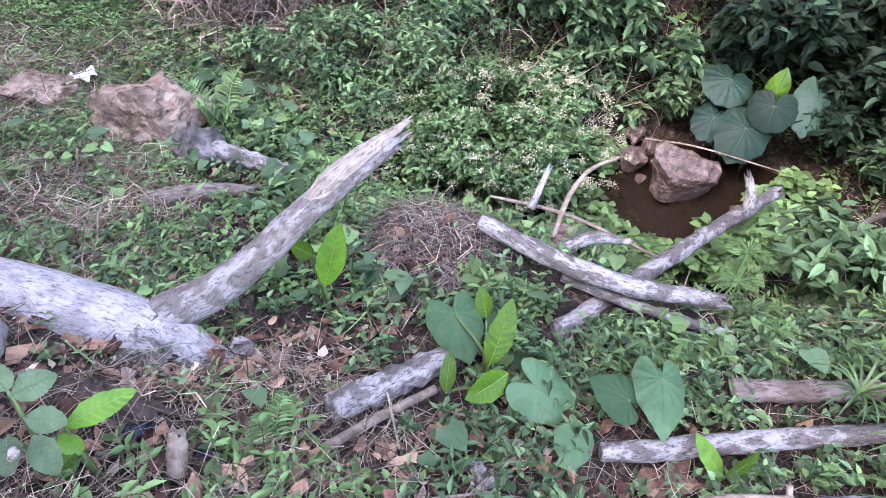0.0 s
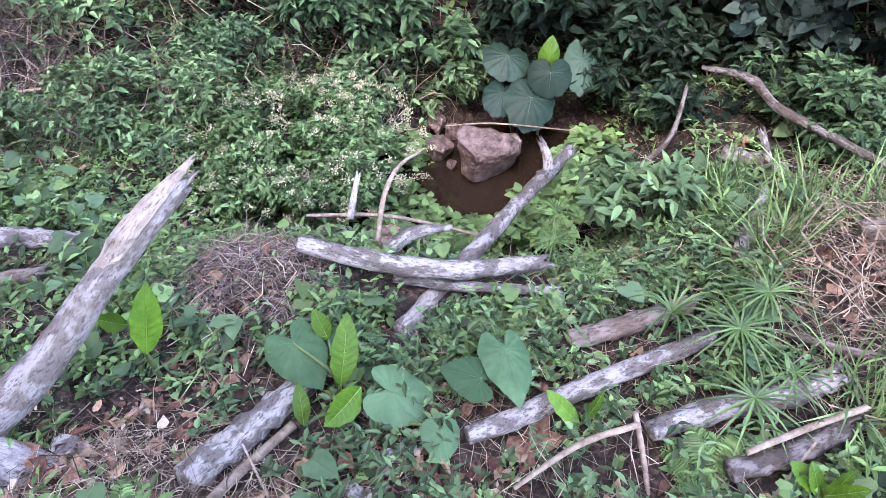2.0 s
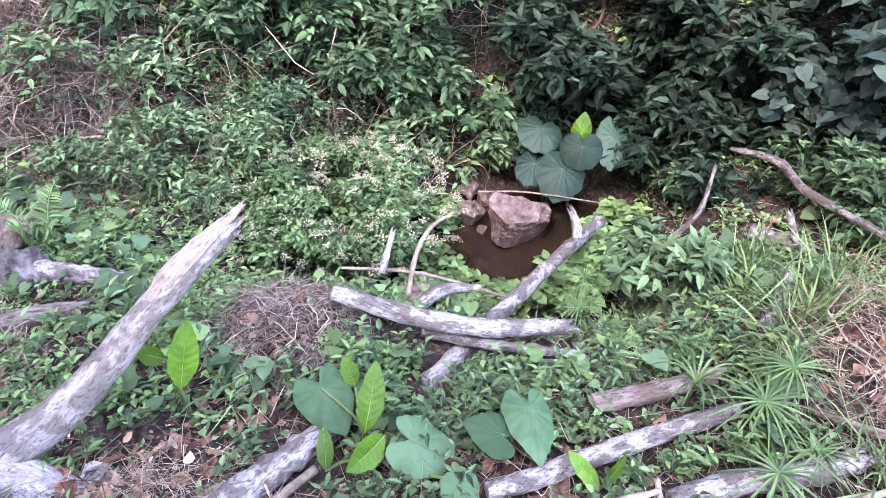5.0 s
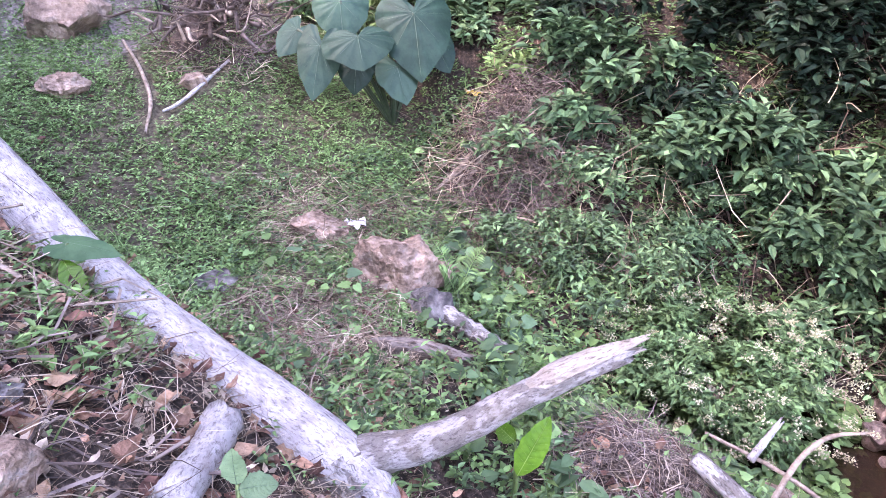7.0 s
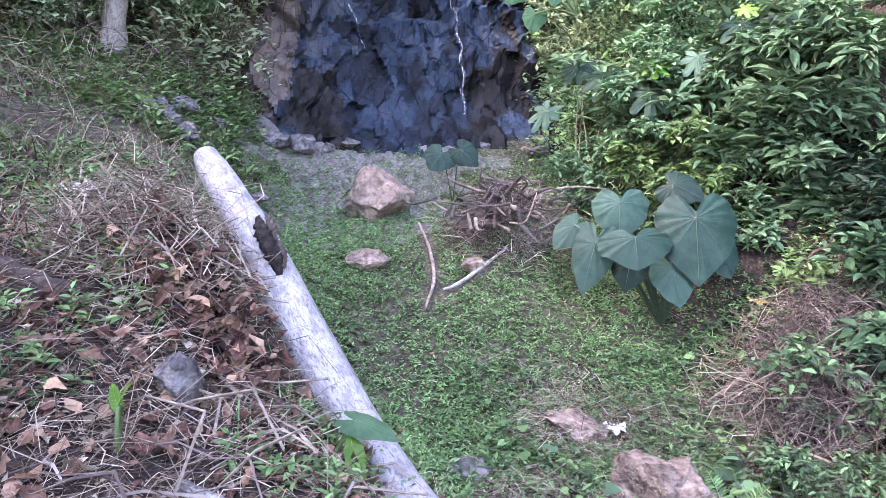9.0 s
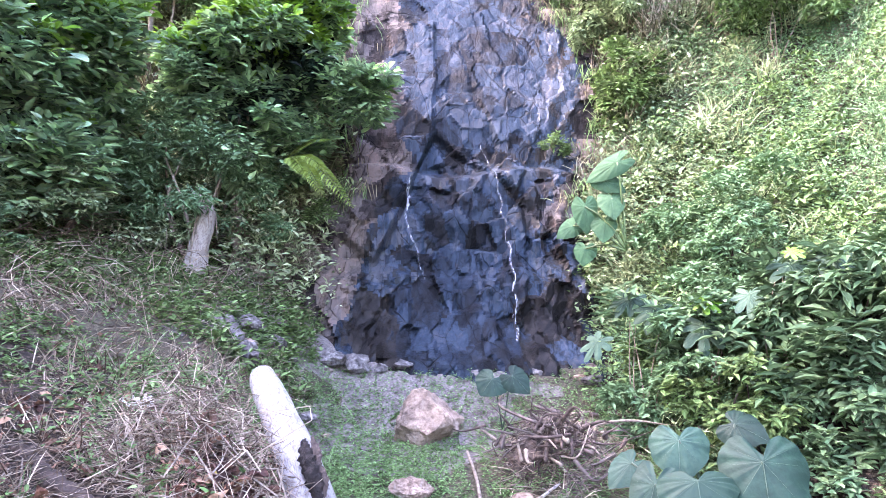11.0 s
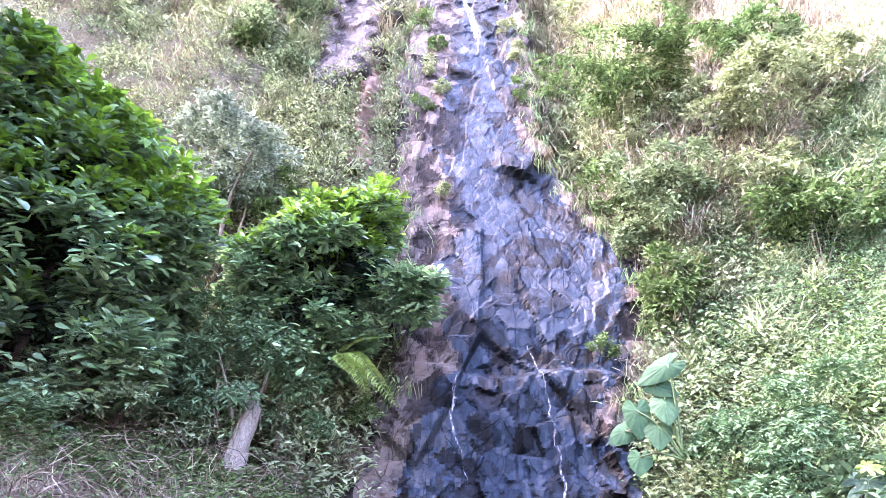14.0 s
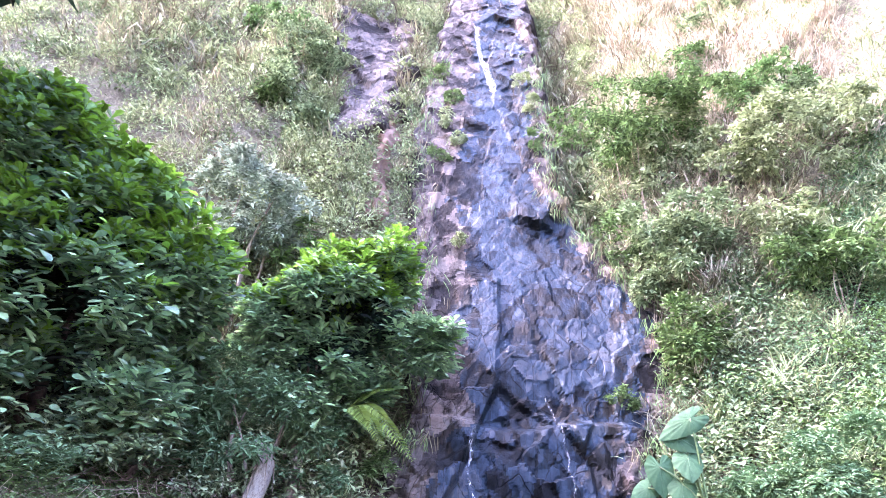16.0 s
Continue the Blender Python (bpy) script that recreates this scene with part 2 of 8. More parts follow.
    bp = nd.new("ShaderNodeBump")
    bp.inputs["Strength"].default_value, bp.inputs["Distance"].default_value = 0.75, 1.0
    ln(cut.outputs[0], bp.inputs["Height"])
    ln(bp.outputs[0], bsdf.inputs["Normal"])
    streak_map = nd.new("ShaderNodeMapping")
    streak_map.inputs["Scale"].default_value = (3.4, 3.4, 0.8)
    ln(bend.outputs[0], streak_map.inputs[0])
    streak = nd.new("ShaderNodeTexNoise")
    streak.inputs["Scale"].default_value, streak.inputs["Detail"].default_value, streak.inputs["Roughness"].default_value = 1.6, 9, 0.7
    ln(streak_map.outputs[0], streak.inputs["Vector"])
    tone = nd.new("ShaderNodeMath")
    tone.operation = "MULTIPLY_ADD"
    tone.inputs[1].default_value, tone.inputs[2].default_value = 1.0, -0.5
    ln(block.outputs["Fac"], tone.inputs[0])
    plus = nd.new("ShaderNodeMath")
    ln(tone.outputs[0], plus.inputs[0])
    ln(streak.outputs[0], plus.inputs[1])
    ramp = nd.new("ShaderNodeValToRGB")
    while len(ramp.color_ramp.elements) < len(cols):
        ramp.color_ramp.elements.new(0.5)
    for el, (p, c) in zip(ramp.color_ramp.elements, cols):
        el.position, el.color = p, (*c, 1)
    ln(plus.outputs[0], ramp.inputs[0])
    mx = nd.new("ShaderNodeVectorMath")
    mx.operation = "SCALE"
    ln(ramp.outputs[0], mx.inputs[0])
    ln(cracks, mx.inputs["Scale"])
    ln(mx.outputs[0], bsdf.inputs["Base Color"])
    bsdf.inputs["Roughness"].default_value = 0.75
    bsdf.inputs["Specular IOR Level"].default_value = 0.14
    if wet:
        film = nd.new("ShaderNodeMapRange")
        film.inputs[1].default_value, film.inputs[2].default_value, film.inputs[3].default_value, film.inputs[4].default_value = 0.36, 0.6, wet * 0.35, wet
        ln(streak.outputs[0], film.inputs[0])
        ln(film.outputs[0], bsdf.inputs["Coat Weight"])
        bsdf.inputs["Coat Roughness"].default_value, bsdf.inputs["Coat IOR"].default_value = coat_rough, 1.4
        soft = nd.new("ShaderNodeBump")
        soft.inputs["Strength"].default_value, soft.inputs["Distance"].default_value = 0.5, 1.0
        ln(fine.outputs[0], soft.inputs["Height"])
        ln(soft.outputs[0], bsdf.inputs["Coat Normal"])
    return m


# wet rock: blue stops put the reflected sky into the base colour
CLIFF = cliff_rock("sky_tinted_wet_cliff", [(0.22, (0.00134, 0.00118, 0.001)), (0.38, (0.00703, 0.00569, 0.00452)), (0.5, (0.0193, 0.0159, 0.0131)), (0.58, (0.0087, 0.0138, 0.0193)), (0.7, (0.0226, 0.0393, 0.0619)), (0.84, (0.0569, 0.0619, 0.0703))], 0.32, 0.2, 0.25)
WETSLAB = cliff_rock("sky_tinted_streaming_rock", [(0.22, (0.003, 0.0034, 0.0042)), (0.38, (0.0085, 0.0125, 0.018)), (0.52, (0.014, 0.0235, 0.0365)), (0.68, (0.021, 0.036, 0.055)), (0.84, (0.04, 0.048, 0.06))], 0.16, 0.22, 0.22)
DRYROCK = cliff_rock("dry_cliff_rock", [(0.26, (0.013, 0.0104, 0.0091)), (0.42, (0.0429, 0.0338, 0.0299)), (0.54, (0.0754, 0.0624, 0.0559)), (0.66, (0.111, 0.0936, 0.0832)), (0.8, (0.15, 0.114, 0.0936))], 0.0, 0.3, 0.3)
CLAY = mat("orange_clay", [(0.3, (0.07, 0.042, 0.03)), (0.5, (0.19, 0.115, 0.08)), (0.7, (0.29, 0.205, 0.155))], 3.5, 0.95, 1.0, 10)
HERB = leafmat("herb_leaf", (0.035, 0.07, 0.032), (0.07, 0.135, 0.06), (0.15, 0.25, 0.11), vary=0.6)
LAWN = leafmat("lawn_leaf", (0.065, 0.125, 0.042), (0.12, 0.22, 0.08), (0.21, 0.34, 0.135), 0.6, spec=0.12)
VINE = leafmat("vine_leaf", (0.065, 0.125, 0.045), (0.115, 0.21, 0.072), (0.185, 0.31, 0.115))
# near-black green: deep shade of bank and crowns is put into the colour
SHADELEAF = leafmat("shade_dark_leaf", (0.006, 0.015, 0.01), (0.012, 0.029, 0.018), (0.03, 0.064, 0.036), 0.55, 0.45, 0.015, 0.12)
MIDLEAF = leafmat("mid_leaf", (0.055, 0.1, 0.036), (0.105, 0.18, 0.062), (0.18, 0.28, 0.1), 0.6, spec=0.12)
BRIGHTLEAF = leafmat("bright_leaf", (0.075, 0.15, 0.072), (0.118, 0.22, 0.104), (0.175, 0.295, 0.15), 0.6, 0.25, spec=0.12)
GREYLEAF = leafmat("grey_green_leaf", (0.09, 0.14, 0.07), (0.18, 0.25, 0.125), (0.3, 0.385, 0.21), 0.7, spec=0.08)
VINEDARK = leafmat("vine_curtain_leaf", (0.014, 0.03, 0.026), (0.027, 0.052, 0.044), (0.055, 0.095, 0.07), 0.55, 0.45, spec=0.14)
GREYGREEN = leafmat("palmate_leaf", (0.048, 0.1, 0.048), (0.084, 0.156, 0.076), (0.128, 0.212, 0.108), 0.62, 0.3, spec=0.12)
TREELEAF = leafmat("tree_leaf", (0.0862, 0.178, 0.0978), (0.207, 0.368, 0.19), (0.391, 0.575, 0.265), 0.34, 0.5, 0.02, 0.6)
HILLLEAF = leafmat("hill_leaf", (0.148, 0.201, 0.0954), (0.26, 0.318, 0.164), (0.403, 0.456, 0.265), 0.7, 0.45, spec=0.06)
PALELEAF = leafmat("pale_leaf", (0.18, 0.3, 0.15), (0.27, 0.42, 0.21), (0.37, 0.54, 0.29), vary=0.4)
# lime tint for crown tops: the sunlight on them is in this colour
SUNCROWN = leafmat("sunlit_top_leaf", (0.1, 0.23, 0.025), (0.17, 0.35, 0.04), (0.27, 0.47, 0.08), 0.4, 0.4, spec=0.3)
TAROLEAF = mat("taro_leaf", [(0.3, (0.034, 0.085, 0.041)), (0.55, (0.052, 0.122, 0.057)), (0.75, (0.078, 0.162, 0.077))], 9, 0.66, 0.15, 50, "object", 0.15, 0.01, 0.2, 0.14, stain=0.15)
BIGTARO = mat("large_taro_leaf", [(0.3, (0.012, 0.036, 0.0255)), (0.55, (0.0195, 0.054, 0.0375)), (0.75, (0.033, 0.078, 0.051))], 9, 0.52, 0.25, 40, "object", 0.2, 0.01, 0.2, 0.2, stain=0.25)
GREYTARO = mat("castor_leaf", [(0.3, (0.025, 0.053, 0.0343)), (0.55, (0.0429, 0.0819, 0.053)), (0.75, (0.0663, 0.117, 0.0741))], 9, 0.65, 0.2, 50, "object", 0.15, 0.01, 0.15, 0.12, stain=0.2)
NEARLEAF = leafmat("fresh_weed_leaf", (0.04, 0.085, 0.04), (0.078, 0.15, 0.07), (0.145, 0.245, 0.115), 0.6, 0.45, spec=0.14)
FERNLEAF = leafmat("yellow_fern_leaf", (0.13, 0.208, 0.039), (0.221, 0.325, 0.0715), (0.338, 0.455, 0.13), 0.5, 0.3)
PALEGREY = leafmat("pale_grey_leaf", (0.13, 0.18, 0.125), (0.24, 0.31, 0.23), (0.37, 0.44, 0.35), 0.7, 0.4, spec=0.08)
SHRUBLEAF = leafmat("flowering_shrub_leaf", (0.05, 0.1, 0.042), (0.09, 0.168, 0.068), (0.155, 0.262, 0.11), 0.6, 0.4, spec=0.14)
SOFTWEED = leafmat("broad_weed_leaf", (0.05, 0.1, 0.055), (0.08, 0.15, 0.08), (0.125, 0.21, 0.1), 0.6, 0.35, spec=0.14)
LIMELEAF = mat("lime_leaf", [(0.3, (0.042, 0.125, 0.008)), (0.55, (0.066, 0.178, 0.012)), (0.75, (0.105, 0.245, 0.022))], 12, 0.42, 0.15, 60, "object", 0.2, 0.01, 0.25, 0.3, stain=0.15)
VEIN = mat("pale_vein", [(0.3, (0.055, 0.12, 0.065)), (0.7, (0.09, 0.17, 0.09))], 20, 0.6, 0)
LIMEVEIN = mat("lime_vein", [(0.3, (0.13, 0.26, 0.04)), (0.7, (0.19, 0.34, 0.07))], 20, 0.5, 0)
BIGVEIN = mat("dull_vein", [(0.3, (0.05, 0.095, 0.065)), (0.7, (0.085, 0.14, 0.09))], 20, 0.6, 0)
BIGSTALK = mat("dark_stalk", [(0.3, (0.018, 0.035, 0.02)), (0.7, (0.04, 0.07, 0.035))], 12, 0.55, 0.1)
SOFTLEAF = mat("soft_weed_leaf", [(0.3, (0.07, 0.125, 0.062)), (0.55, (0.1, 0.17, 0.085)), (0.75, (0.14, 0.22, 0.115))], 14, 0.65, 0.2, 70, "object", 0.2, 0.01, 0.2, 0.25, stain=0.15)
STALK = mat("green_stalk", [(0.3, (0.05, 0.1, 0.03)), (0.7, (0.11, 0.17, 0.055))], 12, 0.5, 0.1)
DRYGRASS = mat("dry_grass", [(0.25, (0.08, 0.058, 0.04)), (0.5, (0.225, 0.176, 0.128)), (0.78, (0.44, 0.37, 0.285))], 9, 0.9, 0, None, "island", 0.5, 0.01, 0.1, 0.12)
STRAW = mat("pale_straw", [(0.25, (0.287, 0.234, 0.154)), (0.5, (0.468, 0.409, 0.298)), (0.78, (0.638, 0.58, 0.458))], 4, 0.9, 0, None, "island", 0.25, 0.01, 0.2, 0.1)
DEADLEAF = mat("dead_leaf", [(0.22, (0.0575, 0.0322, 0.023)), (0.5, (0.184, 0.0966, 0.0633)), (0.8, (0.391, 0.23, 0.161))], 30, 0.8, 0.6, 60, "island", 0.45, 0.02, 0.1, 0.25)
RUSTLEAF = mat("rusty_dead_leaf", [(0.22, (0.08, 0.042, 0.028)), (0.5, (0.2, 0.108, 0.072)), (0.8, (0.36, 0.225, 0.16))], 26, 0.8, 0.6, 60, "island", 0.4, 0.02, 0.1, 0.2)
# darker copy of the herb green, with the bank's shade in the colour
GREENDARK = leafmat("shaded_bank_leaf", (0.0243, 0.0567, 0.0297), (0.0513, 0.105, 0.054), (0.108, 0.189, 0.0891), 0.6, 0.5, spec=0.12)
FLOWER = mat("cream_flower", [(0.3, (0.27, 0.28, 0.165)), (0.7, (0.42, 0.42, 0.29))], 30, 0.8, 0, None, "island", 0.2, 0.01, 0.15, 0.2)
WHITE = mat("white_plastic", [(0.3, (0.7, 0.7, 0.7)), (0.7, (0.85, 0.85, 0.85))], 10, 0.6, 0.2)


# ---- geometry helpers ----
rng = np.random.default_rng(7)


def mesh_of(name, verts, faces, material, smooth=False):
    """faces: a list of index arrays, each of n x 3 or n x 4."""
    verts = np.asarray(verts, float).reshape(-1, 3)
    me = bpy.data.meshes.new(name)
    fl = [np.asarray(f, np.int32) for f in (faces if isinstance(faces, list) else [faces]) if len(f)]
    loops = np.concatenate([f.ravel() for f in fl])
    sizes = np.concatenate([np.full(len(f), f.shape[1], np.int32) for f in fl])
    me.vertices.add(len(verts))
    me.vertices.foreach_set("co", verts.ravel())
    me.loops.add(len(loops))
    me.loops.foreach_set("vertex_index", loops)
    me.polygons.add(len(sizes))
    me.polygons.foreach_set("loop_start", np.concatenate([[0], np.cumsum(sizes)[:-1]]).astype(np.int32))
    me.polygons.foreach_set("use_smooth", np.full(len(sizes), smooth))
    me.update(calc_edges=True)
    me.materials.append(material)
    if len(verts) in ALONG:
        me.attributes.new("along", "FLOAT_VECTOR", "POINT").data.foreach_set("vector", ALONG.pop(len(verts)).ravel())
    elif material.name.endswith(("bark", "wood")):
        me.attributes.new("along", "FLOAT_VECTOR", "POINT").data.foreach_set("vector", verts.ravel())
    ALONG.clear()
    return me


def part(name, data, parent, label=""):
    """A mesh as one part under a thing or a part, in the thing's own space."""
    ob = new(name, data)
    ob.parent = parent
    return tagged(ob, label)


def thing(name, label, category, at=(0, 0, 0), rz=0.0, group="", data=None, kind=""):
    ob = new(name, data)
    ob.matrix_basis = pose(*at, 0, 0, rz)
    return tagged(ob, label, category, group, kind)


def unit(v):
    return v / np.maximum(np.linalg.norm(v, axis=-1, keepdims=True), 1e-9)


def spline(pts, n):
    """A smooth line of n points through pts (rows of any length)."""
    p = np.asarray(pts, float)
    if len(p) == 2:
        k = np.linspace(0, 1, n)[:, None]
        return p[0] * (1 - k) + p[1] * k
    p = np.vstack([2 * p[0] - p[1], p, 2 * p[-1] - p[-2]])
    u = np.linspace(0, len(p) - 3 - 1e-6, n)
    i = u.astype(int)
    f = (u - i)[:, None]
    a, b, c, d = p[i], p[i + 1], p[i + 2], p[i + 3]
    return 0.5 * (2 * b + (c - a) * f + (2 * a - 5 * b + 4 * c - d) * f * f + (3 * b - a - 3 * c + d) * f ** 3)


ALONG = {}


def tube(pts, radii, n=24, seg=10, rough=0.0, freq=9.0, flat=1.0, seed=0.0, ragged=0.0):
    """Verts and faces of a capped, uneven round bar along a smooth line."""
    c = spline(pts, n)
    r = np.interp(np.linspace(0, 1, n), np.linspace(0, 1, len(radii)), radii)
    t = unit(np.gradient(c, axis=0))
    ref = np.array([0, 0, 1.0]) if abs(t[:, 2]).mean() < 0.8 else np.array([1.0, 0, 0])
    e1 = unit(np.cross(t, ref))
    e2 = np.cross(e1, t)
    a = np.linspace(0, 2 * np.pi, seg, endpoint=False)
    wob = 1 + rough * (np.sin(freq * np.linspace(0, 1, n)[:, None] * 3 + 2 * a[None] + seed) * 0.5 + np.sin(freq * 2.3 * np.linspace(0, 1, n)[:, None] - 3 * a[None] + 2 * seed) * 0.35
                       + 0.5 * np.sin(freq * 5.1 * np.linspace(0, 1, n)[:, None] + a[None] * 5 + seed))
    rr = r[:, None] * wob
    v = c[:, None] + (np.cos(a)[None, :, None] * e1[:, None] + flat * np.sin(a)[None, :, None] * e2[:, None]) * rr[..., None]
    if ragged:
        jag = ragged * (np.sin(a * 3 + seed) + 0.7 * np.sin(a * 7 + 2 * seed) + 0.5 * np.sin(a * 5))
        v[-1] += t[-1] * jag[:, None]
    v = np.vstack([v.reshape(-1, 3), c[0] - t[0] * r[0] * 0.15, c[-1] - t[-1] * ragged * 0.8])
    i, j = np.meshgrid(np.arange(n - 1), np.arange(seg), indexing="ij")
    k = (j + 1) % seg
    q = np.stack([i * seg + j, i * seg + k, (i + 1) * seg + k, (i + 1) * seg + j], -1).reshape(-1, 4)[:, ::-1]
    jj = np.arange(seg)
    kk = (jj + 1) % seg
    t0 = np.stack([kk, jj, np.full(seg, n * seg)], -1)[:, ::-1]
    t1 = np.stack([(n - 1) * seg + jj, (n - 1) * seg + kk, np.full(seg, n * seg + 1)], -1)[:, ::-1]
    run = np.concatenate([[0], np.cumsum(np.linalg.norm(np.diff(c, axis=0), axis=1))])
    co = np.stack([np.repeat(run[:, None], seg, 1), r[:, None] * np.cos(a)[None], r[:, None] * np.sin(a)[None]], -1).reshape(-1, 3)
    ALONG[len(v)] = np.vstack([co, (0, 0, 0), (run[-1], 0, 0)]) + np.array((seed * 1.7, seed * 0.9, 0))
    return v, [q, np.vstack([t0, t1])]


def join(pieces):
    """One set of verts and faces out of several."""
    vs, fs, off = [], [], 0
    for v, f in pieces:
        vs.append(v)
        fs += [a + off for a in (f if isinstance(f, list) else [f])]
        off += len(v)
    return np.vstack(vs), fs


LEAF = (np.array([(0, 0, 0), (0.42, 0.28, 0.10), (0.36, 0.62, 0.05), (0, 1, -0.12), (-0.36, 0.62, 0.05), (-0.42, 0.28, 0.10)], float), np.array([(0, 1, 2, 3), (0, 3, 4, 5)]))
DIAMOND = (np.array([(0, 0, 0), (0.44, 0.42, 0.09), (0, 1, -0.1), (-0.44, 0.42, 0.09)], float), np.array([(0, 1, 2), (0, 2, 3)]))
LANCE = (np.array([(0, 0, 0), (0.4, 0.3, 0.05), (0.42, 0.55, 0.02), (0, 1, -0.22), (-0.42, 0.55, 0.02), (-0.4, 0.3, 0.05)], float), np.array([(0, 1, 2, 3), (0, 3, 4, 5)]))
HEART = (np.array([(0, 0, 0), (0.3, -0.14, 0.02), (0.54, 0.12, 0.05), (0.4, 0.55, 0), (0, 1, -0.12), (-0.4, 0.55, 0), (-0.54, 0.12, 0.05), (-0.3, -0.14, 0.02), (0, 0.45, -0.04)], float),
         np.array([(0, 1, 2, 8), (8, 2, 3, 4), (8, 4, 5, 6), (0, 8, 6, 7)]))
BLADE = (np.array([(-0.5, 0, 0), (0.5, 0, 0), (0.45, 0.4, 0), (-0.45, 0.4, 0), (0.3, 0.75, -0.1), (-0.3, 0.75, -0.1), (0, 1, -0.26)], float), [np.array([(0, 1, 2, 3), (3, 2, 4, 5)]), np.array([(5, 4, 6)])])
CURL = (np.array([(0, 0, 0), (0.45, 0.25, 0.16), (0.5, 0.6, 0.22), (0.05, 1, 0.16), (-0.4, 0.6, 0.2), (-0.45, 0.25, 0.05), (0, 0.5, 0.0)], float), np.array([(0, 1, 2, 6), (6, 2, 3, 4), (0, 6, 4, 5)]))
OBOVATE = (np.array([(0, 0, 0), (0.22, 0.32, 0.05), (0.45, 0.66, 0.07), (0.3, 0.92, 0), (0, 1, -0.05), (-0.3, 0.92, 0), (-0.45, 0.66, 0.07), (-0.22, 0.32, 0.05)], float), [np.array([(0, 1, 2, 3), (0, 5, 6, 7)]), np.array([(0, 3, 4), (0, 4, 5)])])
REED = (np.array([(-0.5, 0, 0), (0.5, 0, 0), (0.35, 0.6, 0), (-0.35, 0.6, 0), (0, 1, -0.2)], float), [np.array([(0, 1, 2, 3)]), np.array([(3, 2, 4)])])


def crumpled(seed):
    """A dry leaf with a torn outline, rolled and creased."""
    r = np.random.default_rng(seed)
    u, t = np.meshgrid(np.linspace(0, 1, 5), (-1, 0, 1), indexing="ij")
    half = np.interp(u, (0, 0.25, 0.5, 0.75, 1), (0.06, 0.4, 0.5, 0.36, 0.03)) * (1 + r.normal(0, 0.22, u.shape))
    roll = r.uniform(0.15, 0.55)
    x = t * half * (1 - 0.35 * roll)
    y = u + r.normal(0, 0.035, u.shape)
    z = roll * np.abs(t) * half * r.uniform(0.7, 1.4, u.shape) + r.normal(0, 0.05, u.shape) + r.uniform(-0.5, 0.5) * u * u
    i, j = np.meshgrid(np.arange(4), np.arange(2), indexing="ij")
    return np.stack([x, y, z], -1).reshape(-1, 3), np.stack([i * 3 + j, i * 3 + j + 1, (i + 1) * 3 + j + 1, (i + 1) * 3 + j], -1).reshape(-1, 4)


CRUMPLED = [crumpled(k) for k in range(7)]
TWIG = (np.array([(-0.5, 0, 0), (0.5, 0, 0), (-0.45, 0.5, 0.09), (0.45, 0.5, 0.09), (-0.25, 1, -0.04), (0.25, 1, -0.04)], float), np.array([(0, 1, 3, 2), (2, 3, 5, 4)]))


def leaves(tpl, P, A, N, L, W):
    """Verts and faces of many copies of a small leaf: base points, axes, normals, lengths and widths."""
    tv, tf = tpl
    A = unit(A)
    X = unit(np.cross(A, N))
    Z = np.cross(X, A)
    L, W = np.broadcast_to(L, len(P)), np.broadcast_to(W, len(P))
    v = (P[:, None] + tv[None, :, 0, None] * (W[:, None, None] * X[:, None]) + tv[None, :, 1, None] * (L[:, None, None] * A[:, None]) + tv[None, :, 2, None] * (L[:, None, None] * Z[:, None]))
    off = (np.arange(len(P)) * len(tv))[:, None, None]
    fs = [(f[None] + off).reshape(-1, f.shape[1]) for f in (tf if isinstance(tf, list) else [tf])]
    return v.reshape(-1, 3), fs


def rand_dir(n, lo, hi, az=None):
    """n directions with an elevation between lo and hi degrees."""
    az = rng.uniform(0, 2 * np.pi, n) if az is None else az
    el = np.radians(rng.uniform(lo, hi, n))
    return np.stack([np.cos(az) * np.cos(el), np.sin(az) * np.cos(el), np.sin(el)], -1)


def on_ground(x, y, lift=0.0):
    return np.stack([x, y, ground(x, y) + lift], -1)


def off_logs(x, y, margin=0.05):
    """False where a log lies."""
    ok = np.ones(len(x), bool)
    for line in LOGLINE:
        near = (x > line[:, 0].min() - 0.2) & (x < line[:, 0].max() + 0.2) & (y > line[:, 1].min() - 0.2) & (y < line[:, 1].max() + 0.2)
        i = np.nonzero(near)[0]
        d = np.hypot(x[i, None] - line[None, :, 0], y[i, None] - line[None, :, 1]) - line[None, :, 2]
        ok[i] &= d.min(1) > margin
    return ok


def spots(n, s0, s1, w0, w1, keep):
    """n places in a stretch of the valley, kept where keep(s, w, x, y) beats a random number."""
    s, w = rng.uniform(s0, s1, n), rng.uniform(w0, w1, n)
    x, y = to_xy(s, w)
    k = rng.uniform(0, 1, n) < keep(s, w, x, y)
    x, y = x[k], y[k]
    k = off_logs(x, y)
    return x[k], y[k]


UP = np.array([0, 0, 1.0])


def sprigs(x, y, pairs, h0, h1, L0, L1, ratio, tpl=LEAF, lift=0.0, lo=-5, hi=45):
    """Small upright herbs: stems with crossed pairs of leaves."""
    n = len(x)
    base = on_ground(x, y, lift)
    lean = rand_dir(n, 50, 90)
    h = rng.uniform(h0, h1, n)
    az0 = rng.uniform(0, np.pi, n)
    out = []
    for j in range(pairs):
        p = base + lean * (h * (j + 1) / pairs)[:, None]
        for side in (0, np.pi):
            a = rand_dir(n, lo, hi, az0 + j * np.pi / 2 + side + rng.normal(0, 0.35, n))
            size = rng.uniform(L0, L1, n) * (1.1 - 0.25 * j / max(1, pairs - 1))
            out.append(leaves(tpl, p, a, UP + rng.normal(0, 0.25, (n, 3)), size, size * ratio))
    return join(out)


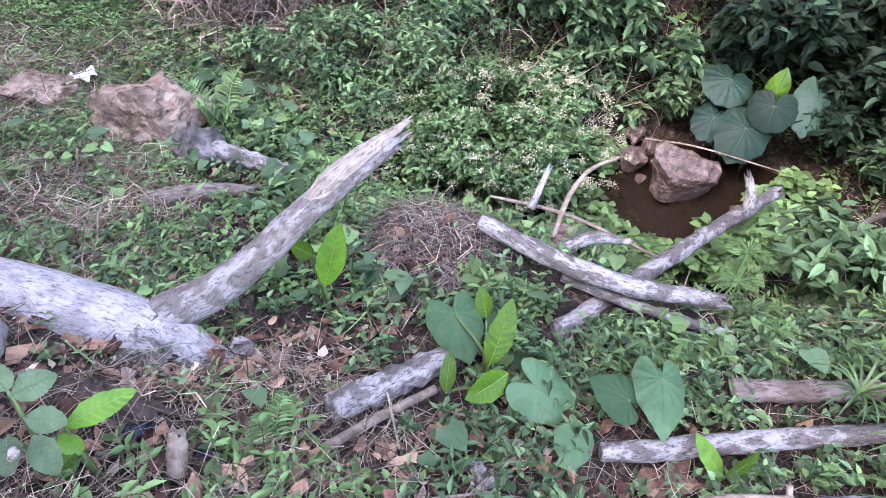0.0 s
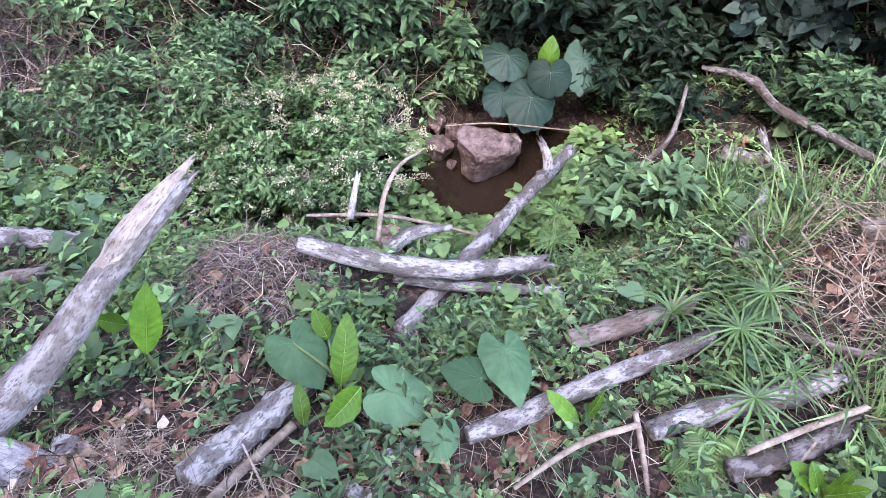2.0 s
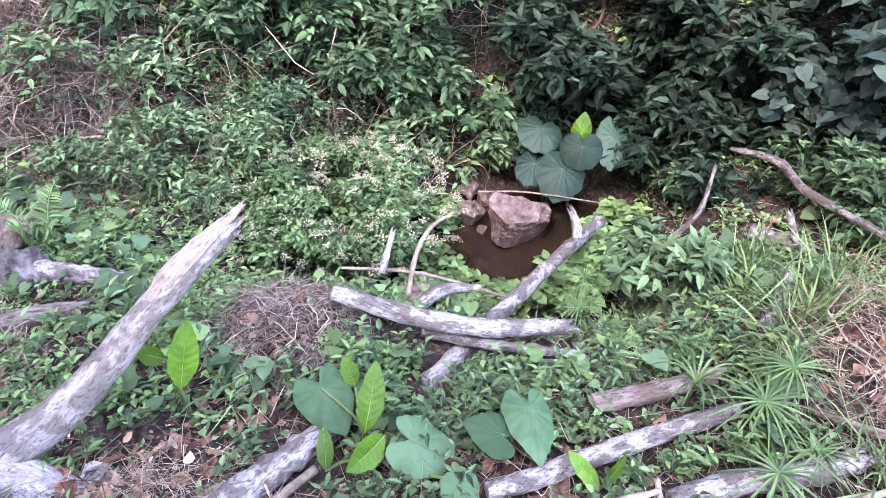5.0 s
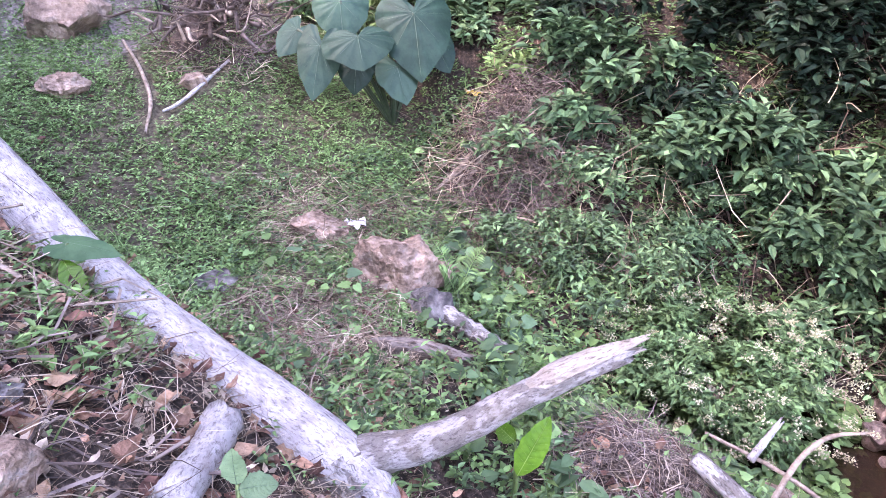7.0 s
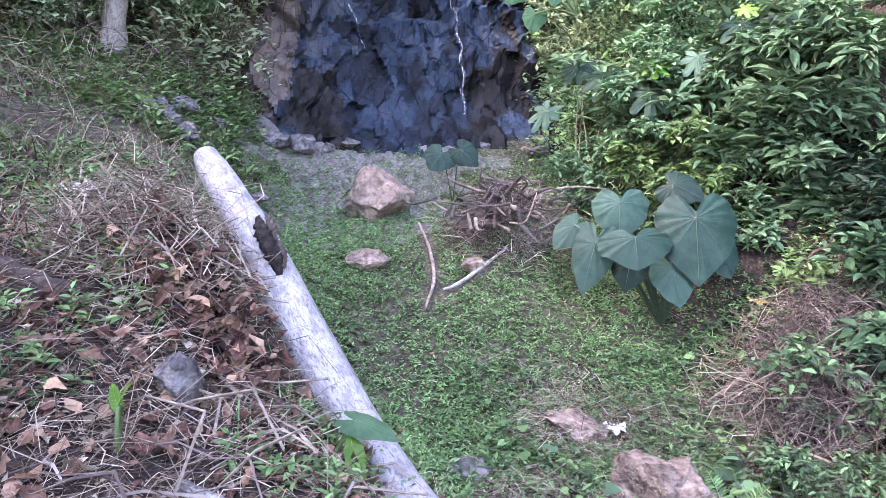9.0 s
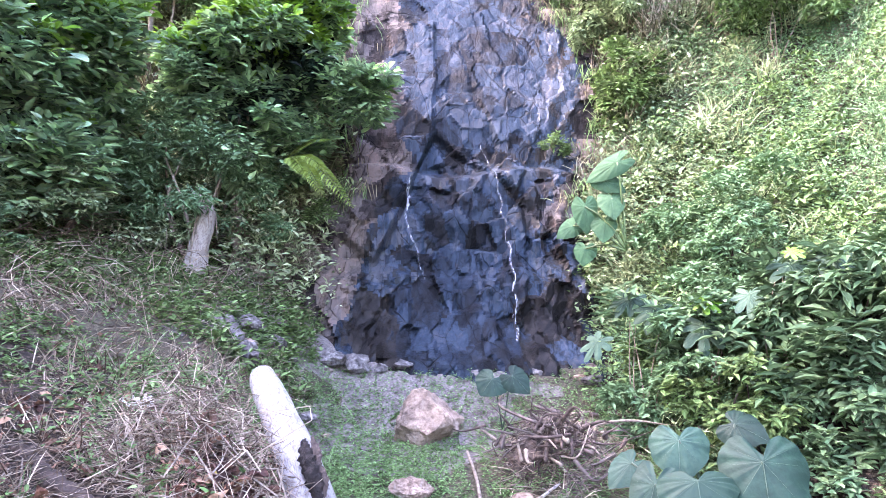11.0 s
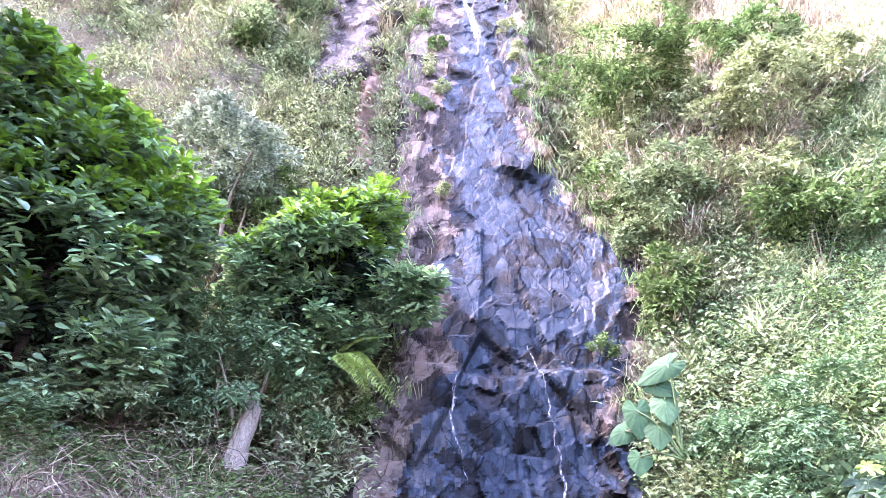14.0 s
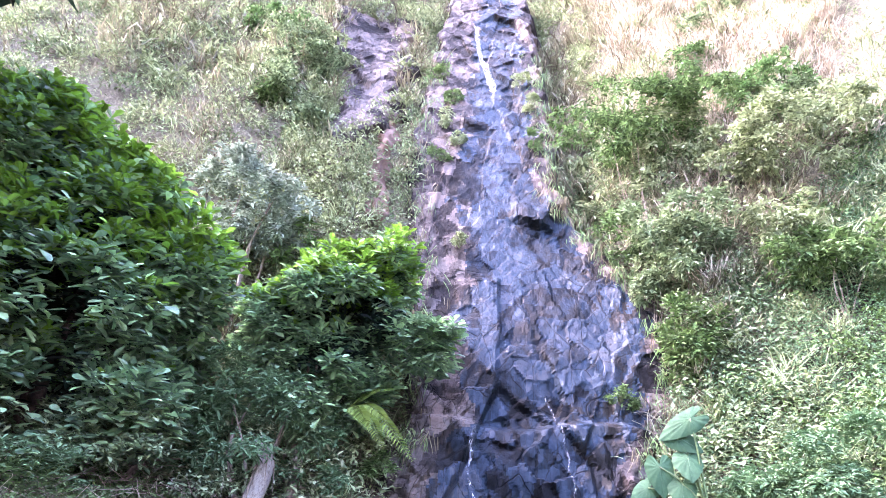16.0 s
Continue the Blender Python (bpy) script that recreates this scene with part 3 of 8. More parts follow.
def stuff(name, label, category, pieces, material):
    v, f = join(pieces) if isinstance(pieces, list) else pieces
    return tagged(new(name, mesh_of(name, v, f, material)), label, category, "", "stuff")


def rock(name, label, at, size, material, seed, rz=0.0, sink=0.2, cuts=18, category="rock", knobs=0.17):
    """An angular stone: a ball cut by random planes and roughened."""
    r = np.random.default_rng(seed)
    bm = bmesh.new()
    bmesh.ops.create_icosphere(bm, subdivisions=5 if max(size) > 0.4 else 4, radius=1.0)
    co = np.array([v.co for v in bm.verts])
    for _ in range(cuts):
        d = unit(r.normal(0, 1, 3))
        k = r.uniform(0.5, 0.85)
        over = np.maximum(co @ d - k, 0)
        co = co - over[:, None] * d * 0.97
    lift = np.array([noise.fractal(Vector(c) * 2.2 + Vector((seed, 0, 0)), 0.9, 2.1, 5) for c in co])
    fine = np.array([noise.fractal(Vector(c) * 7 + Vector((0, seed, 0)), 0.8, 2.1, 4) for c in co])
    co = co * (1 + knobs * lift[:, None] + 0.035 * fine[:, None])
    co = co * (np.array(size) / 2 / np.abs(co).max(0))
    for v, c in zip(bm.verts, co):
        v.co = c
    me = bpy.data.meshes.new(name)
    bm.to_mesh(me)
    bm.free()
    me.materials.append(material)
    z = at[2] if len(at) > 2 else float(ground(at[0], at[1])) + size[2] * (0.5 - sink)
    return thing(name, label, category, (at[0], at[1], z), rz, data=me)


LOGLINE = []


def log(name, label, pts, radii, material, ends=None, rough=0.08, n=28, seg=12, ragged=0.02, category="log", seed=0.0):
    """A fallen log or stick through world points; the first point is its origin."""
    o = np.array(pts[0], float)
    LOGLINE.append(np.column_stack([spline(pts, 40)[:, :2], np.full(40, max(radii))]))
    ob = thing(name, label, category, tuple(o))
    v, f = tube(np.array(pts, float) - o, radii, n * 2, seg + 4, rough * 1.3, 10.0, seed=seed or float(len(LOGLINE)), ragged=ragged * 2.2)
    part("bark" if ends else "stem", mesh_of(name + "_bark", v, f, material, True), ob)
    return ob


def stem_heap(label, at, radius, n, L0, L1, height, thick, seed, lo=-15, hi=30, material=None, name="dry_stems", category="dry stems", flow=None, base=None):
    """Tangled bent dry stems, each a thin three-sided bar, over a round patch of ground or hanging about a point."""
    r = np.random.default_rng(seed)
    m = 4
    a, d = r.uniform(0, 2 * np.pi, n), radius * np.sqrt(r.uniform(0, 1, n))
    x, y = at[0] + d * np.cos(a), at[1] + d * np.sin(a)
    z = ground(x, y) if len(at) < 3 else np.full(n, at[2])
    p = np.stack([x, y, z + height * r.uniform(0, 1, n) * np.clip(1.15 - (d / radius) ** 2, 0.1, 1)], -1)
    az, el = r.uniform(0, 2 * np.pi, n), np.radians(r.uniform(lo, hi, n))
    if flow is not None:
        az = flow + r.normal(0, 0.7, n)
    A = np.stack([np.cos(az) * np.cos(el), np.sin(az) * np.cos(el), np.sin(el)], -1)
    B = unit(np.cross(A, UP + r.normal(0, 0.3, (n, 3))))
    C = np.cross(B, A)
    L, b1, b2 = r.uniform(L0, L1, n), r.normal(0, 0.2, n), r.normal(0.05, 0.16, n)
    k = np.linspace(0, 1, m)
    bend1, bend2 = np.sin(np.pi * k), np.sin(2 * np.pi * k)
    c = p[:, None] + A[:, None] * (L[:, None] * (k - 0.5))[..., None] + B[:, None] * ((L * b1)[:, None] * bend1 + (0.35 * L * b2)[:, None] * bend2)[..., None] + C[:, None] * ((L * b2)[:, None] * bend1)[..., None]
    if len(at) < 3:
        c[..., 2] = np.maximum(c[..., 2], ground(c[..., 0], c[..., 1]) + 0.004)
    rad = (thick * r.uniform(0.5, 1.3, n))[:, None] * np.linspace(1, 0.5, m)
    ring = [c + rad[..., None] * (math.cos(q) * B[:, None] + math.sin(q) * C[:, None]) for q in (0.5, 2.6, 4.7)]
    v = np.stack(ring, 2).reshape(-1, 3)
    i, j = np.meshgrid(np.arange(m - 1), np.arange(3), indexing="ij")
    q = np.stack([i * 3 + j, i * 3 + (j + 1) % 3, (i + 1) * 3 + (j + 1) % 3, (i + 1) * 3 + j], -1).reshape(1, -1, 4) + (np.arange(n) * 3 * m)[:, None, None]
    return stuff(name, label, category, (v, [q.reshape(-1, 4)]), material or DRYGRASS)


def dead_leaves(label, n, keep, s0, s1, w0, w1, L0, L1, lift, material=None):
    """Crumpled dead leaves lying about."""
    out = []
    for tpl in CRUMPLED:
        x, y = spots(n // len(CRUMPLED), s0, s1, w0, w1, keep)
        L = rng.uniform(L0, L1, len(x))
        out.append(leaves(tpl, on_ground(x, y, 0.004) + np.stack([0 * x, 0 * x, rng.uniform(0, lift, len(x))], -1), rand_dir(len(x), -22, 35), UP * rng.choice((-1, 1), (len(x), 1)) + rng.normal(0, 0.45, (len(x), 3)), L, L * rng.uniform(0.5, 0.9, len(x))))
    return stuff("leaf_litter", label, "leaf litter", out, material or DEADLEAF)


def bush(name, label, centre, radii, clusters, per, L, ratio, material, base=None, tpl=LEAF, category="bush", woody=STICK, lo=-50, hi=25, lump=0.25, seed=1, trunk=0.05, more=(), puff=26, fresh=None, inner=None):
    """A shrub or small tree: limbs from the base, and a crown of leaf clusters gathered into puffs with gaps between
    them. more: further lobes of the crown; fresh: lighter leaves on top, with sunlight in their colour; inner:
    near-black leaves inside, which stand in for shade in the gaps.
    """
    global rng
    rng = np.random.default_rng(seed)
    c, rad = np.array(centre, float), np.array(radii, float)
    b = np.array(base if base is not None else (c[0], c[1], float(ground(c[0], c[1]))), float)
    ob = thing(name, label, category, tuple(b))
    lobes = [(c, rad)] + [(np.array(lc, float), np.array(lr, float)) for lc, lr in more]
    share = np.array([np.prod(lr) ** 0.67 for _, lr in lobes])
    cp, out_dir = [], []
    for (lc, lr), part_of in zip(lobes, share / share.sum()):
        count = max(12, int(clusters * part_of))
        tufts = max(6, int(count / puff))
        d = unit(rng.normal(0, 1, (tufts, 3)))
        lumpy = 1 + lump * (np.sin(4 * d[:, 0] + seed) + np.sin(5 * d[:, 1] + 2 * seed) * 0.8 + np.sin(4.5 * d[:, 2] + 3 * seed) * 0.7) * 0.6
        heart = lc + d * lr * (rng.uniform(0.3, 0.95, tufts) ** 0.5 * lumpy * 0.86)[:, None]
        own = rng.integers(0, tufts, count)
        e = unit(rng.normal(0, 1, (count, 3)) + 0.5 * d[own] + 0.45 * UP)
        wide = lr * 1.15 / max(2.2, tufts ** 0.42) * rng.uniform(0.6, 1.4, tufts)[own][:, None]
        cp.append(heart[own] + e * wide * np.array((1, 1, 0.7)) * rng.uniform(0.55, 1.0, count)[:, None])
        out_dir.append(unit(0.6 * e + 0.5 * d[own]))
    cp, out_dir = np.vstack(cp), np.vstack(out_dir)
    g = ground(cp[:, 0], cp[:, 1])
    cp, dd = cp[cp[:, 2] > g + 0.03], out_dir[cp[:, 2] > g + 0.03]
    n = len(cp)
    # young: upper clusters that look sunlit through a lighter leaf colour
    young = np.zeros(n, bool)
    if fresh:
        young = (dd[:, 2] > 0.1) & (rng.uniform(0, 1, n) < sm(-0.9, 0.7, (cp[:, 2] - c[2]) / rad[2]) * 0.75)
    # near-black leaves inside the crown: shade in its gaps, made with colour
    gap_shade = np.zeros(n, bool)
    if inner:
        gap_shade = rng.uniform(0, 1, n) < 0.16
        cp[gap_shade] = c + (cp[gap_shade] - c) * rng.uniform(0.45, 0.8, (int(gap_shade.sum()), 1))
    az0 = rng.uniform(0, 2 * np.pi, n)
    for layer, mask, mtl in (("crown", ~young & ~gap_shade, material), ("new_leaves", young, fresh), ("inner_leaves", gap_shade, inner)):
        m = int(mask.sum())
        if not m:
            continue
        out = []
        for j in range(per):
            a = rand_dir(m, lo, hi, az0[mask] + j * 2 * np.pi / per + rng.normal(0, 0.3, m)) + 0.55 * dd[mask] + np.array([0, 0, 0.1])
            size = L * rng.uniform(0.6, 1.15, m)
            out.append(leaves(tpl, cp[mask] + rng.normal(0, L * 0.25, (m, 3)), a, UP + 0.4 * dd[mask] + rng.normal(0, 0.25, (m, 3)), size, size * ratio))
        v, f = join(out)
        part(layer, mesh_of(name + "_" + layer, v - b, f, mtl), ob)
    for i in range(5):
        e = c + (cp[rng.integers(n)] - c) * 0.5
        m = b * 0.5 + e * 0.5 + rng.normal(0, 0.12, 3) * rad
        v, f = tube([b - b, m - b, e - b], [trunk, trunk * 0.55, trunk * 0.2], 10, 6, 0.05, seed=i)
        part("limb", mesh_of(name + "_limb", v, f, woody, True), ob)
    return ob


# ---- shape of the ground ----
def sm(a, b, v):
    t = np.clip((v - a) / (b - a), 0.0, 1.0)
    return t * t * (3 - 2 * t)


def to_sw(x, y):
    """Along the valley towards the falls (s) and across it to the right (w)."""
    return -0.777 * x + 0.6295 * y, 0.6295 * x + 0.777 * y


def to_xy(s, w):
    return -0.777 * s + 0.6295 * w, 0.6295 * s + 0.777 * w


def wavy(x, y, f, p):
    return (np.sin(f * x + p) * np.cos(f * 0.83 * y + 1.7 * p) + 0.6 * np.sin(f * 1.9 * (x + 0.6 * y) + 2.3 * p)
            + 0.35 * np.sin(f * 3.7 * (y - 0.5 * x) + 0.7 * p))


def ground(x, y):
    """Height of the bare ground in metres."""
    s, w = to_sw(x, y)
    low = -0.85 + 0.95 * sm(4.3, 8.2, s) + 1.0 * sm(8.0, 10.8, s)
    high = 0.02 + 0.14 * np.clip(s, -3, 12) + 0.33 * np.clip(-w - 0.9, 0, 30)
    wb = 0.05 - 0.3 * np.clip(s - 2.5, 0, 5)
    z = low + (high - low) * (1 - sm(wb - 1.0, wb + 1.0, w))
    wc = 3.95 - 0.42 * np.clip(s - 1.0, 0, 4)
    deep = 0.25 + 0.85 * sm(-0.6, 0.4, s) - 0.9 * sm(1.3, 3.2, s) - 0.2 * sm(3.6, 5.5, s)
    z = z - deep * np.exp(-((w - wc) / np.where(w < wc, 1.36, 1.12)) ** 4)
    edge = np.clip(w - wc - 0.85 + 0.45 * sm(2.0, 5.0, s), 0, 40)
    z = z + 1.2 * edge * edge / (edge + 0.35)
    cleft = np.exp(-((w - 0.8) / 2.7) ** 4)
    back = np.clip(s - 10.4 - 0.7 * cleft, 0, 60)
    z = z + 2.1 * back * back / (back + 0.5)
    z = z + 0.45 * (1 - cleft) * sm(11.0, 13.0, s) * wavy(x, y, 0.8, 2.0)
    for bx, by, br, bh in ((-0.05, 2.25, 0.38, 0.26), (2.95, 0.95, 0.75, 0.42), (-4.0, 1.75, 0.7, 0.3), (-4.7, 5.9, 0.8, 0.3)):
        z = z + bh * np.exp(-((x - bx) ** 2 + (y - by) ** 2) / br ** 2)
    near = np.exp(-((s - 2) ** 2 + (w - 1) ** 2) / 60)
    return z + 0.025 * wavy(x, y, 2.1, 0.4) + 0.012 * near * wavy(x, y, 7.0, 1.1)


# ---- the lie of the land ----
def steps(*runs):
    return np.unique(np.concatenate([np.arange(a, b, d) for a, b, d in runs]).round(4))


gs = steps((-60, -4, 2.5), (-4, 11, 0.075), (11, 19, 0.2), (19, 62, 2.0))
gw = steps((-60, -6, 2.5), (-6, 6, 0.075), (6, 13, 0.25), (13, 62, 2.5))
S2, W2 = np.meshgrid(gs, gw, indexing="ij")
X2, Y2 = to_xy(S2, W2)
ii, jj = np.meshgrid(np.arange(len(gs) - 1), np.arange(len(gw) - 1), indexing="ij")
nw = len(gw)
quads = np.stack([ii * nw + jj, (ii + 1) * nw + jj, (ii + 1) * nw + jj + 1, ii * nw + jj + 1], -1).reshape(-1, 4)[:, ::-1]
ground_mesh = mesh_of("ground", np.stack([X2, Y2, ground(X2, Y2)], -1), quads, SOIL, True)
ground_mesh.materials.append(GRAVEL)
stony = sm(6.8, 8.2, S2) * (1 - sm(10.4, 10.8, S2)) * (1 - sm(1.0, 2.2, W2)) * sm(-5.0, -2.5, W2)
stony = (stony > 0.05) & (stony + 0.4 * wavy(X2, Y2, 2.3, 0.6) > 0.55)
ground_mesh.materials.append(THATCH)
ground_mesh.materials.append(SWARD)
tagged(new("ground", ground_mesh), "brown earth of a gully with leaf litter and steep banks", "ground", "", "structure")


def hash2(i, j, k):
    v = np.sin(i * 127.1 + j * 311.7 + k * 74.7) * 43758.5453
    return v - np.floor(v)


def facets(u, v, k, sharp=16.0):
    """Tilted plates of rock with narrow bevels between them, and a random number for each plate."""
    iu, iv = np.floor(u), np.floor(v)
    best, tone, total, weight = np.full(u.shape, 9.0), np.zeros(u.shape), np.zeros(u.shape), np.zeros(u.shape)
    for a in (-1, 0, 1):
        for b in (-1, 0, 1):
            ci, cj = iu + a, iv + b
            du, dv = u - ci - hash2(ci, cj, k), v - cj - hash2(ci, cj, k + 1)
            d = np.sqrt(du * du + dv * dv)
            o = 0.34 * (hash2(ci, cj, k + 2) - 0.5) + (hash2(ci, cj, k + 3) - 0.5) * 1.7 * du + (hash2(ci, cj, k + 4) - 0.42) * 1.7 * dv
            tone = np.where(d < best, hash2(ci, cj, k + 5), tone)
            best = np.minimum(best, d)
            q = np.exp(-sharp * d)
            total, weight = total + o * q, weight + q
    return total / weight, tone


def face(w, z, tones=False):
    """How far up the valley the cliff stands at w across and height z, or the tone of the block there."""
    u = w + 0.25 * z + 0.05 * wavy(w, z, 1.3, 0.4)
    v = z - 0.4 * w + 0.05 * wavy(z, w, 1.1, 2.4)
    a, ta = facets(u / 0.95, v / 1.3, 3.0, 90.0)
    b, tb = facets((u + 0.3 * v) / 0.46 + 7, (v - 0.2 * u) / 0.62, 11.0, 90.0)
    c, tc = facets((u - 0.4 * v) / 0.24, (v + 0.3 * u) / 0.3 + 3, 23.0, 60.0)
    d = facets(u / 2.1 + 3, (v - 0.5 * u) / 3.4, 41.0, 80.0)[0]
    if tones:
        return 0.2 * ta + 0.5 * tb + 0.3 * tc
    slab = sm(5.6, 6.6, z) * (1 - sm(8.6, 9.8, z)) * np.exp(-((w - 0.9) / 1.3) ** 4)
    low = 1 - sm(3.8, 5.5, z)
    s = 10.45 + 0.45 * (z - 1.0) - 0.3 * d - (0.14 - 0.07 * slab + 0.08 * low) * a - (0.075 - 0.03 * slab + 0.13 * low) * b - (0.035 - 0.01 * slab + 0.045 * low) * c
    s = s + 0.28 * sm(4.25, 4.4, z + 0.1 * np.sin(2 * w)) * (1 - sm(4.4, 6.0, z)) + 0.16 * sm(2.3, 2.45, z + 0.1 * np.sin(3 * w)) * (1 - sm(2.45, 3.4, z))
    return s - 0.5 * (1 - sm(0.7, 1.7, z)) - 0.34 * sm(9.62, 9.75, z + 0.35 * (w - 1.25)) * (1 - sm(9.75, 11.1, z)) * np.exp(-((w - 1.25) / 0.5) ** 6)


def rock_left_edge(z):
    return np.interp(z, (0, 1.8, 3.2, 4.3, 5.8, 8.7, 12, 17, 24), (-2.1, -1.75, -1.5, -1.15, -1.3, -1.6, -1.95, -1.7, -1.5))


def rock_right_edge(z):
    return np.interp(z, (0, 2, 3.3, 4.9, 6.4, 7.5, 8.9, 11, 15, 24), (2.9, 2.9, 2.75, 3.5, 3.85, 3.4, 2.6, 1.8, 1.8, 1.6))


cw, cz = np.arange(-3.2, 4.8, 0.045), np.concatenate([np.arange(0.3, 9, 0.048), np.arange(9, 25, 0.08)])
CW, CZ = np.meshgrid(cw, cz, indexing="ij")
chip = np.random.default_rng(91)
CW, CZ = CW + chip.uniform(-0.012, 0.012, CW.shape), CZ + chip.uniform(-0.012, 0.012, CZ.shape)
CS = face(CW, CZ)
outside = np.maximum(rock_left_edge(CZ) - CW, CW - rock_right_edge(CZ)) + 0.12 * wavy(CW, CZ, 3.0, 0.5)
CS = CS + 2.2 * sm(0.0, 0.9, outside)
CX, CY = to_xy(CS, CW)
ii, jj = np.meshgrid(np.arange(len(cw) - 1), np.arange(len(cz) - 1), indexing="ij")
nz = len(cz)
quads = np.stack([ii * nz + jj, (ii + 1) * nz + jj, (ii + 1) * nz + jj + 1, ii * nz + jj + 1], -1).reshape(-1, 4)
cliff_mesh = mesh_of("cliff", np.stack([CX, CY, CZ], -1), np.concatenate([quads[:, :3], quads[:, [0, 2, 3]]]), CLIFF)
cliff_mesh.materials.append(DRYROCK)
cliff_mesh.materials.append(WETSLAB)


def per_face(grid):
    return np.tile(grid[:-1, :-1].ravel(), 2)


dry = np.minimum(CW - rock_left_edge(CZ) - 0.85 - 0.35 * sm(6, 8, CZ), rock_right_edge(CZ) - CW - 0.35) + 0.2 * wavy(CW, CZ, 1.7, 1.2) + 0.15 * wavy(CW, CZ, 5.0, 0.2) < 0
dry &= (CZ > 3.2) | (CW < rock_left_edge(CZ) + 0.7)
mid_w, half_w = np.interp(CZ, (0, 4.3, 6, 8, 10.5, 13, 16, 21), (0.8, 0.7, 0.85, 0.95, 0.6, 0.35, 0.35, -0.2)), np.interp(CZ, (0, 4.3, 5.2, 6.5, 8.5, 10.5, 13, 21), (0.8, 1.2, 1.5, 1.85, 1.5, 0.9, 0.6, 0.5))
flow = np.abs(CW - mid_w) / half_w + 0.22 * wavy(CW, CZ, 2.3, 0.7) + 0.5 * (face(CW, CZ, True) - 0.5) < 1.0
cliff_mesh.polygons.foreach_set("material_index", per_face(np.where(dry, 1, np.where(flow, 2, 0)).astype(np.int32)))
cliff_mesh.attributes.new("block", "FLOAT", "FACE").data.foreach_set("value", per_face(face(CW, CZ, True)).astype(np.float32))
tagged(new("cliff", cliff_mesh), "dark wet broken rock face under a thin waterfall", "cliff", "", "structure")

def hill_s(w, z):
    """Where along the valley the hillside reaches height z."""
    ss = np.linspace(9.0, 26.0, 340)
    return np.array([np.interp(zz, ground(*to_xy(ss, np.full(340, ww))), ss) for ww, zz in zip(w.ravel(), z.ravel())]).reshape(w.shape)


# bare rock high up beside the clay scar
ow, oz = np.meshgrid(np.arange(-6.6, -2.2, 0.08), np.arange(12.4, 22.0, 0.09), indexing="ij")
off = np.maximum(np.abs(ow - np.interp(oz, (12.4, 14, 16, 19, 22), (-4.1, -3.8, -3.7, -4.3, -4.4))) - np.interp(oz, (12.4, 14, 16, 19, 22), (0.3, 0.7, 0.9, 1.5, 1.5)), 13.0 - oz) + 0.25 * wavy(ow, oz, 2.2, 0.9)
osx = hill_s(ow, oz) - 0.4 + (face(ow + 5, oz) - 10.45 - 0.45 * (oz - 1)) * 0.8 + 1.6 * sm(0.0, 0.7, off)
ox, oy = to_xy(osx, ow)
ii, jj = np.meshgrid(np.arange(ow.shape[0] - 1), np.arange(ow.shape[1] - 1), indexing="ij")
q = np.stack([ii * ow.shape[1] + jj, (ii + 1) * ow.shape[1] + jj, (ii + 1) * ow.shape[1] + jj + 1, ii * ow.shape[1] + jj + 1], -1).reshape(-1, 4)
outcrop_mesh = mesh_of("outcrop", np.stack([ox, oy, oz], -1), np.concatenate([q[:, :3], q[:, [0, 2, 3]]]), DRYROCK)
outcrop_mesh.attributes.new("block", "FLOAT", "FACE").data.foreach_set("value", per_face(face(ow + 5, oz, True)).astype(np.float32))
tagged(new("outcrop", outcrop_mesh), "bare pinkish grey rock outcrop above the clay scar", "rock", "", "structure")

# bare clay scar beside the rock
cu, cv = np.meshgrid(np.linspace(0, 1, 14), np.linspace(0, 1, 40), indexing="ij")
scar_z = 9.6 + 4.6 * cv
scar_w = -2.75 - 0.1 * cv + (0.62 - 0.5 * np.abs(cv - 0.5)) * (cu - 0.5) * (1 + 0.35 * np.sin(17 * cv + 6 * cu)) + 0.1 * np.sin(9 * cv) + 0.05 * np.sin(31 * cv)
scar_s = hill_s(scar_w, scar_z) - 0.3 + 0.12 * wavy(scar_w, scar_z, 3.0, 0.2) + 0.07 * wavy(scar_w, scar_z, 9.0, 1.2) + 0.9 * np.abs(cu - 0.5) ** 2
sx, sy = to_xy(scar_s, scar_w)
ii, jj = np.meshgrid(np.arange(13), np.arange(39), indexing="ij")
q = np.stack([ii * 40 + jj, (ii + 1) * 40 + jj, (ii + 1) * 40 + jj + 1, ii * 40 + jj + 1], -1).reshape(-1, 4)
tagged(new("clay_bank", mesh_of("clay_bank", np.stack([sx, sy, scar_z], -1), q, CLAY, True)), "bare orange clay scar beside the wet cliff", "bank", "", "structure")

# water
WATER = bpy.data.materials.new("pool_water")
WATER.use_nodes = True
wb_ = WATER.node_tree.nodes["Principled BSDF"]
wb_.inputs["Base Color"].default_value = (0.05, 0.032, 0.02, 1)
wb_.inputs["Roughness"].default_value, wb_.inputs["IOR"].default_value = 0.06, 1.33
wb_.inputs["Transmission Weight"].default_value = 0.6
wnz = WATER.node_tree.nodes.new("ShaderNodeTexNoise")
wnz.inputs["Scale"].default_value = 6
wbp = WATER.node_tree.nodes.new("ShaderNodeBump")
wbp.inputs["Strength"].default_value = 0.05
WATER.node_tree.links.new(wnz.outputs[0], wbp.inputs["Height"])
WATER.node_tree.links.new(wbp.outputs[0], wb_.inputs["Normal"])
ps, pw = np.meshgrid(np.linspace(-0.9, 3.0, 30), np.linspace(2.6, 5.2, 20), indexing="ij")
px_, py_ = to_xy(ps, pw)
ii, jj = np.meshgrid(np.arange(29), np.arange(19), indexing="ij")
q = np.stack([ii * 20 + jj, (ii + 1) * 20 + jj, (ii + 1) * 20 + jj + 1, ii * 20 + jj + 1], -1).reshape(-1, 4)[:, ::-1]
